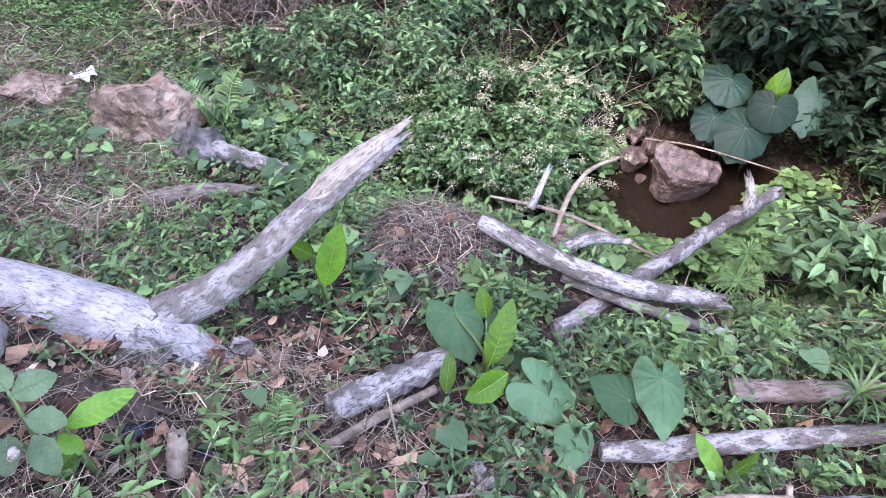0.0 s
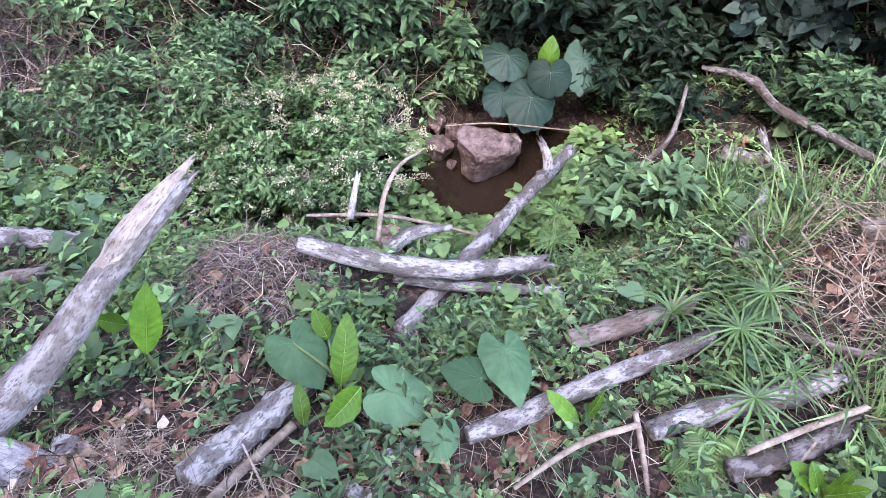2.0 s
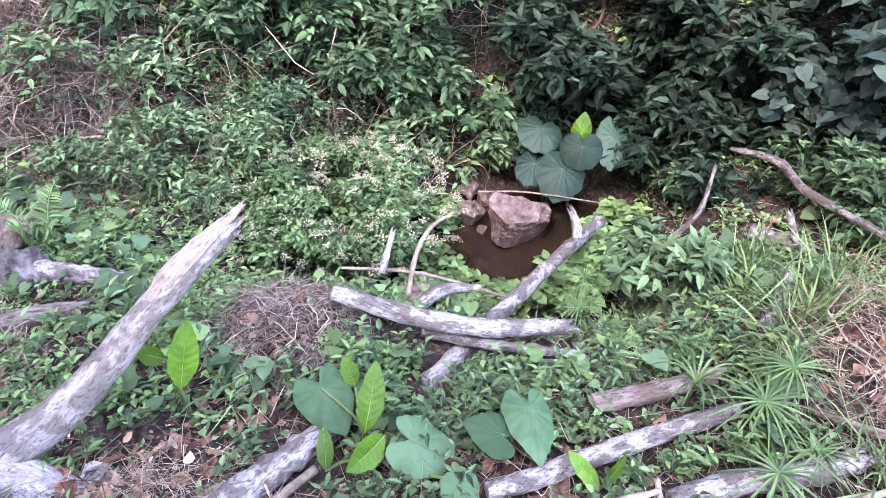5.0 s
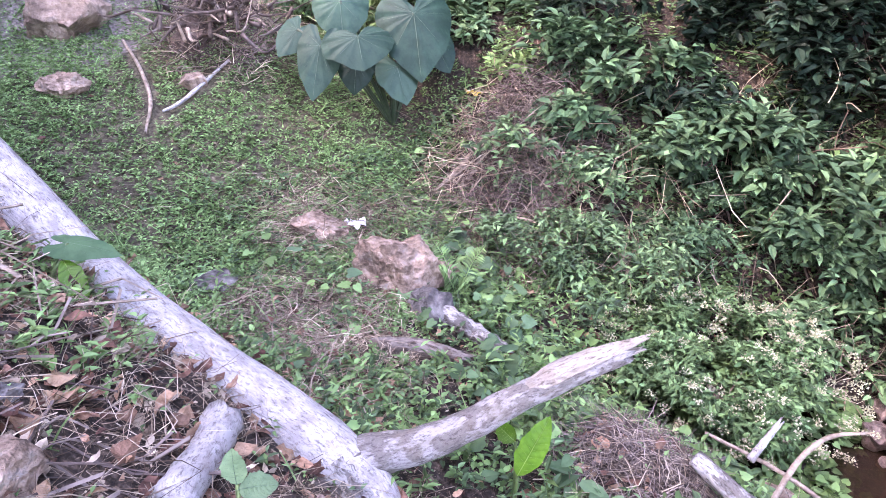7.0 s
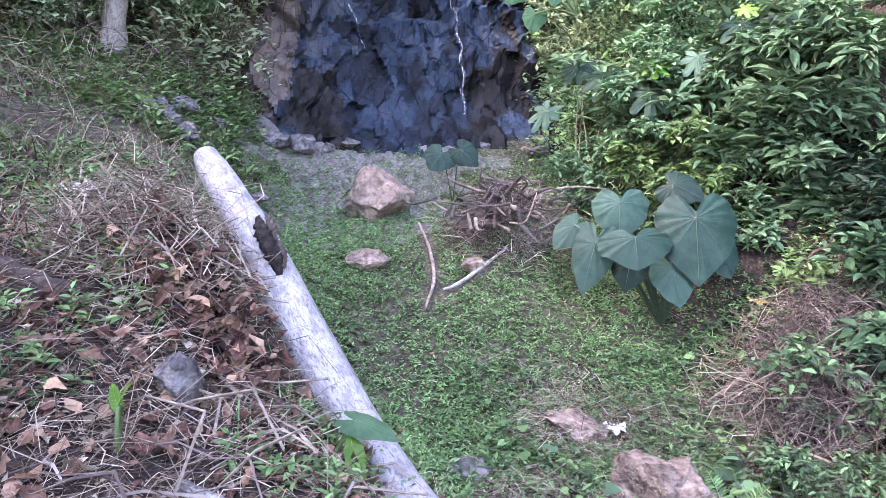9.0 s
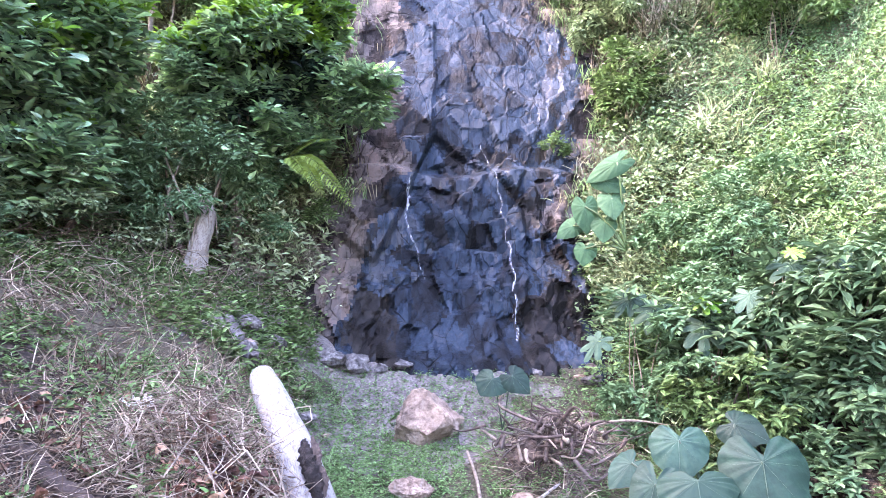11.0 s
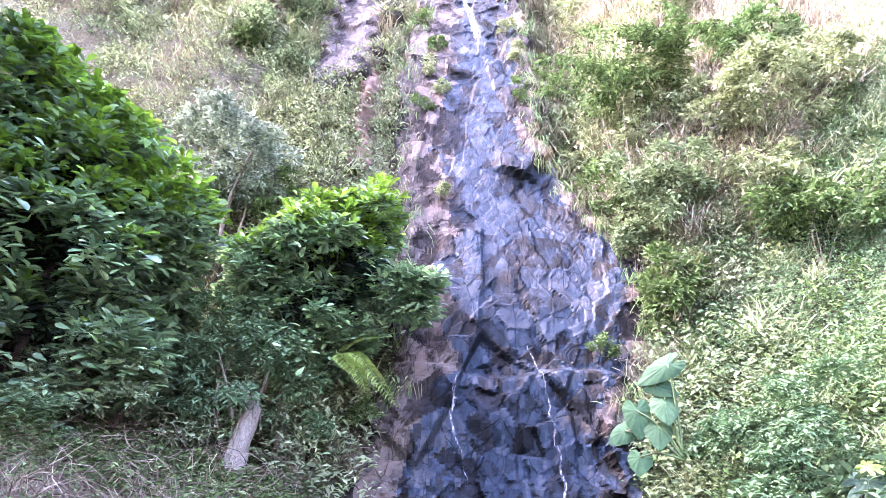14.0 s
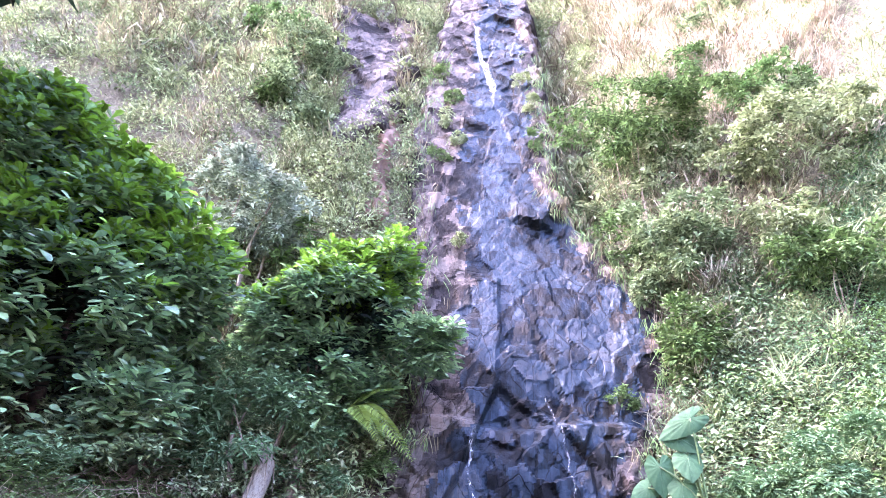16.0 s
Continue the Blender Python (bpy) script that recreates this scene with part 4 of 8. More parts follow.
tagged(new("water", mesh_of("water", np.stack([px_, py_, np.full(px_.shape, -1.76)], -1), q, WATER, True)), "shallow still brown stream pool", "water", "", "structure")

FALL = bpy.data.materials.new("falling_water")
FALL.use_nodes = True
fn, fl_ = FALL.node_tree.nodes, FALL.node_tree.links.new
fb = fn["Principled BSDF"]
fb.inputs["Base Color"].default_value, fb.inputs["Roughness"].default_value = (0.7, 0.74, 0.8, 1), 0.3
fco, fmp, fnz, frm = fn.new("ShaderNodeTexCoord"), fn.new("ShaderNodeMapping"), fn.new("ShaderNodeTexNoise"), fn.new("ShaderNodeMapRange")
fmp.inputs["Scale"].default_value = (14, 14, 1.1)
fnz.inputs["Scale"].default_value, fnz.inputs["Detail"].default_value = 2.0, 6
frm.inputs[1].default_value, frm.inputs[2].default_value, frm.inputs[3].default_value, frm.inputs[4].default_value = 0.42, 0.68, 0.0, 0.7
fl_(fco.outputs["Object"], fmp.inputs[0])
fl_(fmp.outputs[0], fnz.inputs["Vector"])
fl_(fnz.outputs[0], frm.inputs[0])
fl_(frm.outputs[0], fb.inputs["Alpha"])


VEIL = FALL.copy()
VEIL.name = "water_veil"
# blue tint of the film: the slab's sky sheen and haze as colour
VEIL.node_tree.nodes["Principled BSDF"].inputs["Base Color"].default_value = (0.42, 0.5, 0.68, 1)
for nd_ in VEIL.node_tree.nodes:
    if nd_.type == "MAP_RANGE":
        nd_.inputs[4].default_value = 0.015
    if nd_.type == "MAPPING":
        nd_.inputs["Scale"].default_value = (5, 5, 0.5)


SPREAD = VEIL.copy()
SPREAD.name = "spread_water"
for nd_ in SPREAD.node_tree.nodes:
    if nd_.type == "MAP_RANGE":
        nd_.inputs[4].default_value = 0.08
    if nd_.type == "MAPPING":
        nd_.inputs["Scale"].default_value = (12, 12, 0.6)


THREAD = FALL.copy()
THREAD.name = "thin_white_water"
for nd_ in THREAD.node_tree.nodes:
    if nd_.type == "MAP_RANGE":
        nd_.inputs[1].default_value, nd_.inputs[4].default_value = 0.38, 0.42
    if nd_.type == "MAPPING":
        nd_.inputs["Scale"].default_value = (14, 14, 0.6)


def stream(name, label, path, widths, layers=1, lift=0.05, material=FALL):
    """A thread of falling water that runs down the cliff along (w, z) points."""
    out = []
    for k in range(layers):
        c = spline(path, 60)
        wd = np.interp(np.linspace(0, 1, 60), np.linspace(0, 1, len(widths)), widths)
        rows = []
        for e in np.linspace(-0.5, 0.5, 5):
            w = c[:, 0] + e * wd + 0.02 * np.sin(14 * c[:, 1] + k)
            s = face(w, c[:, 1]) - lift - 0.02 * k - 0.03 * (1 - 4 * e * e)
            s = np.minimum(s, np.convolve(np.pad(s, 2, mode="edge"), np.ones(5) / 5, mode="valid"))
            x, y = to_xy(s, w)
            rows.append(np.stack([x, y, c[:, 1]], -1))
        v = np.stack(rows, 1).reshape(-1, 3)
        i, j = np.meshgrid(np.arange(59), np.arange(4), indexing="ij")
        out.append((v, np.stack([i * 5 + j, i * 5 + j + 1, (i + 1) * 5 + j + 1, (i + 1) * 5 + j], -1).reshape(-1, 4)))
    v, f = join(out)
    return thing(name, label, "waterfall", group="threads of the waterfall", data=mesh_of(name, v, f, material, True))


stream("waterfall", "white water spilling over the upper lip of the cliff", [(-0.4, 21.5), (-0.33, 20.5), (-0.2, 19.0), (0.05, 17.8), (0.2, 17.0), (0.3, 16.3)], [0.12, 0.16, 0.14, 0.2, 0.26, 0.2], 1)
stream("waterfall", "thin spread of white water down the upper cliff", [(0.2, 17.0), (0.44, 15.6), (0.5, 13.9), (0.4, 12.2), (0.3, 10.7)], [0.2, 0.26, 0.36, 0.5, 0.6], 1, 0.05, SPREAD)
stream("waterfall", "thin veil of water over the middle of the cliff", [(0.3, 12.0), (0.29, 10.7), (0.43, 9.2), (0.65, 7.4), (0.54, 6.4)], [0.9, 1.2, 1.6, 1.5, 0.8], 1, 0.05, VEIL)
stream("waterfall", "narrow white thread of water down the lower rock", [(1.25, 4.9), (1.5, 4.0), (1.55, 3.4), (1.63, 2.7), (1.65, 1.9), (1.63, 1.3)], [0.02, 0.03, 0.03, 0.045, 0.04, 0.05], 1, 0.07, THREAD)
stream("waterfall", "short trickle of water above a rock ledge", [(0.46, 5.6), (0.44, 4.8), (0.41, 4.3)], [0.06, 0.05, 0.05], 1, 0.05, SPREAD)
stream("waterfall", "broken trickles of water below a rock ledge", [(-0.07, 4.2), (-0.12, 3.7), (-0.15, 3.3), (0.01, 2.9), (0.16, 2.3)], [0.05, 0.07, 0.045, 0.03, 0.02], 1, 0.05, THREAD)
stream("waterfall", "faint trickle beside a dark rock block", [(0.2, 4.2), (0.25, 3.6), (0.3, 3.0)], [0.3, 0.3, 0.15], 1, 0.05, VEIL)


# ---- rocks ----
rock("boulder", "wet reddish boulder standing in the stream pool", (1.76, 3.76, -1.66), (0.56, 0.5, 0.58), ROCKRED, 5, 20, cuts=15, knobs=0.11)
rock("rock", "small wet stone beside the boulder in the pool", (1.5, 4.05, -1.68), (0.2, 0.25, 0.25), ROCKRED, 8, 50)
rock("rock", "brown weathered rock half buried in the grass", (-1.84, 3.64, -0.82), (0.92, 0.66, 0.62), ROCKBROWN, 57, 50, cuts=14, knobs=0.22)
rock("rock", "low grey-brown rock matted with dry grass", (-2.72, 4.02), (0.55, 0.4, 0.3), ROCKBROWN, 13, 10)
rock("rock", "dark cracked stone under the brown rock", (-1.45, 3.32), (0.36, 0.3, 0.26), ROCKGREY, 46, 10)
rock("rock", "flat grey stone on the lawn", (-2.9, 2.95), (0.42, 0.3, 0.14), ROCKGREY, 14, 70)
rock("rock", "upright grey stone under the flowering shrub", (0.04, 3.80, -1.31), (0.34, 0.26, 0.42), ROCKGREY, 71, 15)
rock("rock", "flat grey-brown slab at the edge of the pool", (0.46, 3.75, -1.56), (0.62, 0.4, 0.34), ROCKBROWN, 72, 25)
rock("rock", "small brown stone behind the boulder in the pool", (1.63, 4.38, -1.67), (0.2, 0.16, 0.18), ROCKRED, 73, 5)
rock("rock", "small grey stone behind the boulder in the pool", (1.71, 4.27, -1.76), (0.16, 0.14, 0.24), ROCKRED, 74, 60)
rock("rock", "grey-brown stone beneath the slab by the pool", (0.97, 3.68, -1.79), (0.4, 0.3, 0.24), ROCKGREY, 75, -20)
rock("boulder", "pale tan angular boulder near the foot of the falls", (-6.55, 5.45, 0.42), (1.15, 0.85, 0.95), ROCKTAN, 35, 75)
rock("rock", "brown slab of rock on the lawn", (-5.5, 4.35), (0.5, 0.3, 0.28), ROCKBROWN, 22, 60)
rock("rock", "grey rock at the foot of the cliff", (-8.35, 5.25), (0.6, 0.45, 0.34), ROCKGREY, 23, 10)
rock("rock", "dark grey rock at the foot of the cliff", (-8.2, 5.55), (0.42, 0.4, 0.4), ROCKGREY, 24, 80)
rock("rock", "grey rock on the stony slope", (-7.95, 3.75), (0.4, 0.35, 0.3), ROCKGREY, 25, 30)
rock("rock", "dark grey rock on the stony slope", (-8.0, 4.15), (0.42, 0.3, 0.3), ROCKGREY, 26, 0)
rock("rock", "grey stone in the leaf litter", (-2.98, 1.12), (0.26, 0.24, 0.28), ROCKGREY, 27, 15)
rock("rock", "brown stone half buried in the leaf litter", (-1.72, 0.72), (0.34, 0.26, 0.2), ROCKBROWN, 91, 20)
rock("rock", "small grey stone in the leaf litter", (-1.98, 0.95), (0.14, 0.1, 0.08), ROCKGREY, 92, 60)
rock("rock", "grey stone overgrown by weeds", (0.35, 2.95), (0.4, 0.3, 0.25), ROCKGREY, 28, 40)
rock("rock", "flat brown stone above the pool", (0.75, 2.75), (0.5, 0.3, 0.24), ROCKBROWN, 29, -20)

r5 = np.random.default_rng(44)
for k in range(14):
    a, d = r5.uniform(0, 2 * math.pi), r5.uniform(0.35, 0.8)
    sz = r5.uniform(0.07, 0.17)
    tagged(rock("stone", "small wet brown stone at the edge of the pool", (1.65 + d * math.cos(a), 3.6 + 0.75 * d * math.sin(a), -1.77 + r5.uniform(-0.02, 0.02)), (sz, sz * 0.75, sz * 0.55), (ROCKRED, ROCKBROWN)[k % 2], 960 + k, r5.uniform(0, 180), category="stone"), "small wet brown stone at the edge of the pool", "stone", "stones in the pool")
r4 = np.random.default_rng(15)
for k in range(12):
    s0, w0, sz = 9.85 + r4.uniform(-0.5, 0.3), r4.uniform(-2.2, 2.7), r4.uniform(0.14, 0.42)
    bx, by = to_xy(s0, w0)
    tagged(rock("stone", "broken stone at the foot of the wet cliff", (bx, by), (sz, sz * r4.uniform(0.6, 0.9), sz * r4.uniform(0.4, 0.7)), (ROCKGREY, ROCKGREY, ROCKRED, ROCKBROWN)[k % 4], 900 + k, r4.uniform(0, 180), 0.3, category="stone"), "broken stone at the foot of the wet cliff", "stone", "stones below the cliff")
for k in range(18):
    bx, by, sz = r4.uniform(-8.5, -6.6), r4.uniform(2.9, 4.7), r4.uniform(0.12, 0.4)
    tagged(rock("stone", "flat grey stone on the gravelly slope", (bx, by), (sz, sz * r4.uniform(0.6, 0.95), sz * r4.uniform(0.25, 0.45)), (ROCKGREY, ROCKGREY, ROCKBROWN)[k % 3], 940 + k, r4.uniform(0, 180), 0.3, category="stone"), "flat grey stone on the gravelly slope", "stone", "stones on the slope")

# ---- fallen tree and logs ----
tree = thing("fallen_tree", "fallen pale-barked tree with a broken forked branch", "fallen tree", (-1.15, 1.72, -0.62))
O = np.array((-1.15, 1.72, -0.62))
v, f = tube(np.array([(-0.86, 1.6, -0.76), (-1.05, 1.67, -0.66), (-1.35, 1.74, -0.58), (-2.0, 1.87, -0.42), (-2.67, 2.0, -0.22), (-3.4, 2.13, 0.22), (-4.28, 2.33, 0.76), (-4.92, 2.47, 1.08), (-5.3, 2.56, 1.25)]) - O, [0.03, 0.09, 0.15, 0.15, 0.15, 0.15, 0.15, 0.13, 0.11], 60, 18, 0.035, 14)
part("trunk", mesh_of("trunk", v, f, BARK, True), tree)
v, f = tube(np.array([(-1.2, 1.76, -0.6), (-0.85, 1.86, -0.45), (-0.5, 2.0, -0.2), (-0.16, 2.14, 0.0)]) - O, [0.1, 0.073, 0.058, 0.043], 40, 14, 0.05, 10, ragged=0.03)
part("branch", mesh_of("branch", v, f, BRANCHBARK, True), tree, "grey-tan bark with dark blotches")

# splintered tip and snapped stubs of the fallen tree
for k, (p0, p1, p2, r0) in enumerate([((-0.56, 1.97, -0.2), (-0.34, 2.07, -0.06), (-0.09, 2.165, 0.075), 0.062), ((-0.4, 2.05, -0.15), (-0.25, 2.12, -0.06), (-0.1, 2.17, 0.01), 0.04)]):
    v, f = tube(np.array([p0, p1, p2]) - O, [0.02, r0, r0 * 0.75, 0.012], 22, 9, 0.09, 12, flat=0.6, seed=k, ragged=0.012)
    part("splinter", mesh_of("splinter", v, f, PALEWOOD), tree, "pale split wood at the broken tip")
v, f = tube(np.array([(-1.40, 0.97, -0.07), (-1.53, 1.28, -0.20), (-1.64, 1.49, -0.28)]) - O, [0.075, 0.07, 0.085], 14, 12, 0.08, seed=2, ragged=0.02)
part("side_branch", mesh_of("side_branch", v, f, BARK, True), tree)
v, f = tube(np.array([(-1.25, 1.68, -0.62), (-1.1, 1.6, -0.68), (-0.93, 1.55, -0.74)]) - O, [0.15, 0.11, 0.05], 14, 12, 0.22, seed=1, ragged=0.03)
part("butt", mesh_of("butt", v, f, BARKGREY, True), tree, "flaking grey bark at the butt")
H = np.array([(-4.23, 2.33, 0.93), (-4.07, 2.26, 0.85), (-3.90, 2.22, 0.74), (-3.80, 2.19, 0.63)])
v, f = tube(H - O, [0.02, 0.05, 0.05, 0.02], 30, 14, 0.35, 16, seed=4)
part("rotten_hollow", mesh_of("rotten_hollow", v, f, HOLLOW, True), tree, "dark rotten hollow where a limb tore off")
for k in range(5):
    side = np.array((0.03, 0.045, 0.035)) * (0.9 + 0.25 * math.sin(2.1 * k))
    q0, q1 = H[0] + (H[3] - H[0]) * (0.02 + 0.13 * k), H[0] + (H[3] - H[0]) * (0.38 + 0.14 * k)
    v, f = tube(np.array([q0 + side * 1.1, 0.5 * (q0 + q1) + side * 1.05, q1 + side * 0.7]) - O, [0.012, 0.026, 0.008], 14, 7, 0.3, 12, flat=0.6, seed=k, ragged=0.01)
    part("torn_edge", mesh_of("torn_edge", v, f, DARKWOOD), tree, "dark torn wood round the hollow")

r2 = np.random.default_rng(5)
for k in range(14):
    q = np.array((-1.0, 1.62, -0.68)) + r2.normal(0, 1, 3) * np.array((0.13, 0.07, 0.05)) - O
    v, f = leaves(CURL, q[None], unit(r2.normal(0, 1, (1, 3)) + np.array((0.3, -0.3, 0))), UP[None] + r2.normal(0, 0.5, (1, 3)), r2.uniform(0.06, 0.14, 1), r2.uniform(0.05, 0.09, 1))
    part("bark_flake", mesh_of("bark_flake", v, f, BARKGREY), tree)
log("log", "weathered grey end of trunk on the stony slope", [(-7.81, 3.39, 1.69), (-7.47, 3.34, 1.46), (-7.16, 3.39, 1.17)], [0.05, 0.09, 0.12], ROCKGREY, 1, 0.2, 20, 12, 0.02)
log("log", "curved grey log lying across other logs by the pool", [(0.19, 2.23, -0.54), (0.51, 2.09, -0.66), (0.84, 1.95, -0.72), (1.31, 1.94, -0.86)], [0.0386, 0.0478, 0.046, 0.0386], BARKGREY, 1, 0.06, 40, 14, 0.015, seed=1)
log("log", "lichen-grey log slanting down into the pool", [(0.52, 1.8, -0.84), (0.8, 2.02, -0.9), (1.3, 2.43, -1.0), (2.11, 3.07, -1.2)], [0.0528, 0.0484, 0.044, 0.0396], BARKGREY, 1, 0.1, 40, 14, 0.02, seed=2)
log("branch", "short broken fork standing off a slanting log", [(1.72, 2.68, -0.96), (1.73, 2.73, -0.89), (1.72, 2.79, -0.83)], [0.032, 0.028, 0.02], BARKGREY, 1, 0.1, 10, 8, 0.015, category="branch")
log("branch", "pale bent stub of branch over the pool", [(0.61, 2.31, -0.84), (0.77, 2.36, -0.82), (0.97, 2.35, -0.85)], [0.04, 0.035, 0.016], BARKGREY, 1, 0.06, 16, 10, 0.005, category="branch")
log("branch", "long thin grey branch under the curved log", [(0.57, 2.07, -0.77), (0.87, 1.92, -0.82), (1.28, 1.74, -0.85)], [0.03, 0.028, 0.02], BARKGREY, 1, 0.08, 24, 8, 0.01, category="branch")
log("log", "grey lichen-spotted log beside taro leaves", [(0.58, 1.19, -0.79), (0.77, 1.19, -0.80), (0.99, 1.20, -0.79), (1.36, 1.20, -0.77), (1.71, 1.20, -0.76)], [0.036, 0.0432, 0.0432, 0.0418, 0.036], BARKGREY, 1, 0.05, 40, 14, 0.012, seed=3)
log("log", "pinkish log with peeling bark half hidden by sedge", [(1.16, 1.44, -0.80), (1.42, 1.41, -0.79), (1.76, 1.41, -0.80)], [0.045, 0.046, 0.042], BAREWOOD, 1, 0.08, 30, 12, 0.02, seed=4)
log("log", "flaking white-grey log in the leaf litter", [(-0.45, 1.38, -0.71), (-0.23, 1.53, -0.79), (0.03, 1.66, -0.79)], [0.06, 0.065, 0.055], BARKGREY, 1, 0.14, 34, 14, 0.03, seed=5)
log("log", "mossy grey log under the umbrella sedge", [(1.22, 0.93, -0.77), (1.48, 0.92, -0.78), (1.78, 0.85, -0.74), (2.00, 0.83, -0.72)], [0.04, 0.048, 0.052, 0.04], BARKGREY, 1, 0.1, 34, 14, 0.02, seed=6)
log("log", "dark lichen-covered log at the edge of a mound", [(1.39, 0.69, -0.77), (1.64, 0.66, -0.78), (1.94, 0.66, -0.74)], [0.039, 0.0429, 0.0351], BRANCHDARK, 1, 0.12, 34, 14, 0.02, seed=7)
log("stalk", "pale dry cane leaning on a dark log", [(1.45, 0.70, -0.69), (1.72, 0.69, -0.68), (1.95, 0.67, -0.66)], [0.0121, 0.0132, 0.011], STICK, 1, 0.03, 20, 8, 0.003, category="cane")
log("branch", "crooked dead branch propped against the vines", [(2.97, 2.99, -0.76), (3.14, 2.75, -0.75), (3.15, 2.44, -0.80), (3.27, 1.88, -0.80), (3.33, 1.75, -0.82)], [0.0155, 0.0279, 0.026, 0.0217, 0.0155], BRANCHDARK, 1, 0.12, 40, 10, 0.01, category="branch")
log("log", "short mossy log below the vines", [(2.84, 2.49, -1.05), (2.94, 2.33, -1.04), (3.06, 2.15, -1.03)], [0.048, 0.0496, 0.04], BARKGREY, 1, 0.12, 20, 12, 0.02)
log("stick", "upright broken stick among grass", [(2.97, 2.20, -1.06), (2.95, 2.36, -0.84)], [0.024, 0.02], BARKGREY, 1, 0.1, 10, 8, 0.01, category="stick")
log("branch", "thin dead branch leaning out of the stream", [(2.42, 2.74, -1.24), (2.69, 2.81, -1.10), (2.88, 2.98, -0.88)], [0.021, 0.018, 0.012], BRANCHDARK, 1, 0.12, 20, 8, 0.01, category="branch")
log("log", "smooth brown log on the bank", [(2.58, 1.35, -0.63), (2.78, 1.25, -0.59), (3.51, 1.36, -0.89)], [0.06, 0.06, 0.05], BAREWOOD, 1, 0.05, 20, 12, 0.02)
log("log", "split weathered log on the bank", [(3.70, 1.91, -0.91), (3.80, 1.77, -0.93), (3.83, 1.55, -0.91)], [0.05, 0.06, 0.06], BAREWOOD, 1, 0.12, 20, 12, 0.02)
log("branch", "grey dead branch lying on the bank", [(3.03, 1.50, -0.85), (3.29, 1.53, -0.86), (3.55, 1.54, -0.86)], [0.035, 0.04, 0.03], BARKGREY, 1, 0.1, 20, 8, 0.02, category="branch")
log("log", "pale peeling root among weeds", [(2.18, 1.58, -0.81), (2.50, 1.84, -0.94), (2.81, 2.09, -1.04)], [0.045, 0.05, 0.04], BARKGREY, 1, 0.15, 20, 10, 0.02)
log("stick", "thin brown stick below the dry mound", [(1.97, 1.08, -0.72), (2.05, 0.95, -0.70), (2.16, 0.83, -0.67)], [0.02, 0.022, 0.018], BAREWOOD, 1, 0.06, 16, 8, 0.01, category="stick")
log("stick", "long pale bent stick lying over the litter", [(0.63, 0.89, -0.68), (0.90, 0.93, -0.64), (1.13, 0.91, -0.62)], [0.008, 0.012, 0.012], STICK, 1, 0.05, 24, 7, 0.002, category="stick")
log("stick", "thin pale stick leaning upright", [(1.17, 0.98, -0.67), (1.14, 0.85, -0.77), (1.10, 0.72, -0.86)], [0.011, 0.011, 0.008], STICK, 1, 0.05, 16, 7, 0.002, category="stick")
log("stick", "pale cut bamboo cane in the litter", [(-0.45, 1.19, -0.67), (-0.27, 1.37, -0.78), (-0.04, 1.51, -0.81)], [0.02, 0.02, 0.019], STICK, 1, 0.02, 20, 10, 0.0, category="cane")
log("stick", "thin brown stick beside the pool", [(0.29, 2.82, -0.91), (0.73, 2.70, -0.98), (1.23, 2.44, -1.11)], [0.009, 0.012, 0.009], STICK, 1, 0.08, 24, 7, 0.004, category="stick")
log("branch", "curved bare branch rising over the pool", [(0.59, 2.45, -0.92), (0.71, 2.70, -0.84), (0.86, 2.89, -0.81), (1.05, 2.98, -0.80)], [0.014, 0.014, 0.012, 0.006], STICK, 1, 0.08, 24, 8, 0.004, category="branch")
log("stick", "pale upright broken stick by the pool", [(0.51, 2.72, -0.93), (0.62, 2.85, -0.75)], [0.022, 0.014], BARK, 1, 0.1, 10, 7, 0.01, category="stick")
log("stick", "thin stick over the back of the pool", [(1.53, 3.93, -1.39), (1.88, 3.80, -1.39), (2.36, 3.43, -1.36)], [0.005, 0.0065, 0.004], STICK, 1, 0.08, 24, 7, 0.004, category="stick")
log("log", "short hollow grey log beside a brown rock", [(-1.45, 3.35, -0.86), (-1.17, 3.26, -0.91), (-0.90, 3.15, -0.94)], [0.065, 0.06, 0.05], BARKGREY, 1, 0.1, 20, 12, 0.02)
log("log", "flat split piece of rotten wood in the grass", [(-1.63, 2.76, -0.80), (-1.36, 2.86, -0.83), (-1.08, 2.94, -0.89)], [0.04, 0.06, 0.035], BAREWOOD, 1, 0.07, 20, 10, 0.03)
log("stick", "pale stick lying on the lawn", [(-5.82, 5.48, 0.15), (-5.20, 5.01, 0.01), (-4.81, 4.66, -0.17), (-4.57, 4.28, -0.33)], [0.014, 0.018, 0.02, 0.012], STICK, 1, 0.1, 24, 8, 0.01, category="stick")
log("branch", "bleached forked branch at the edge of the lawn", [(-4.62, 4.59, -0.23), (-4.55, 4.75, -0.19), (-4.47, 5.01, -0.07), (-4.42, 5.39, 0.08)], [0.012, 0.02, 0.02, 0.012], BARK, 1, 0.1, 24, 8, 0.01, category="branch")
log("branch", "pale dead branch in the brush", [(-2.10, 5.06, -0.85), (-1.88, 5.36, -0.60), (-1.66, 5.67, -0.24)], [0.02, 0.03, 0.02], STICK, 1, 0.1, 24, 8, 0.01, category="branch")
log("branch", "thin bent dead branch in the brush", [(-1.41, 5.62, -0.25), (-1.17, 5.36, -0.50), (-0.70, 5.15, -0.65)], [0.016, 0.018, 0.01], STICK, 1, 0.1, 24, 7, 0.006, category="branch")
log("stick", "thin pale twig over the weeds", [(-1.60, 4.55, -0.80), (-1.25, 4.66, -0.77), (-0.75, 4.62, -0.83)], [0.01, 0.012, 0.006], STICK, 1, 0.1, 24, 6, 0.004, category="stick")
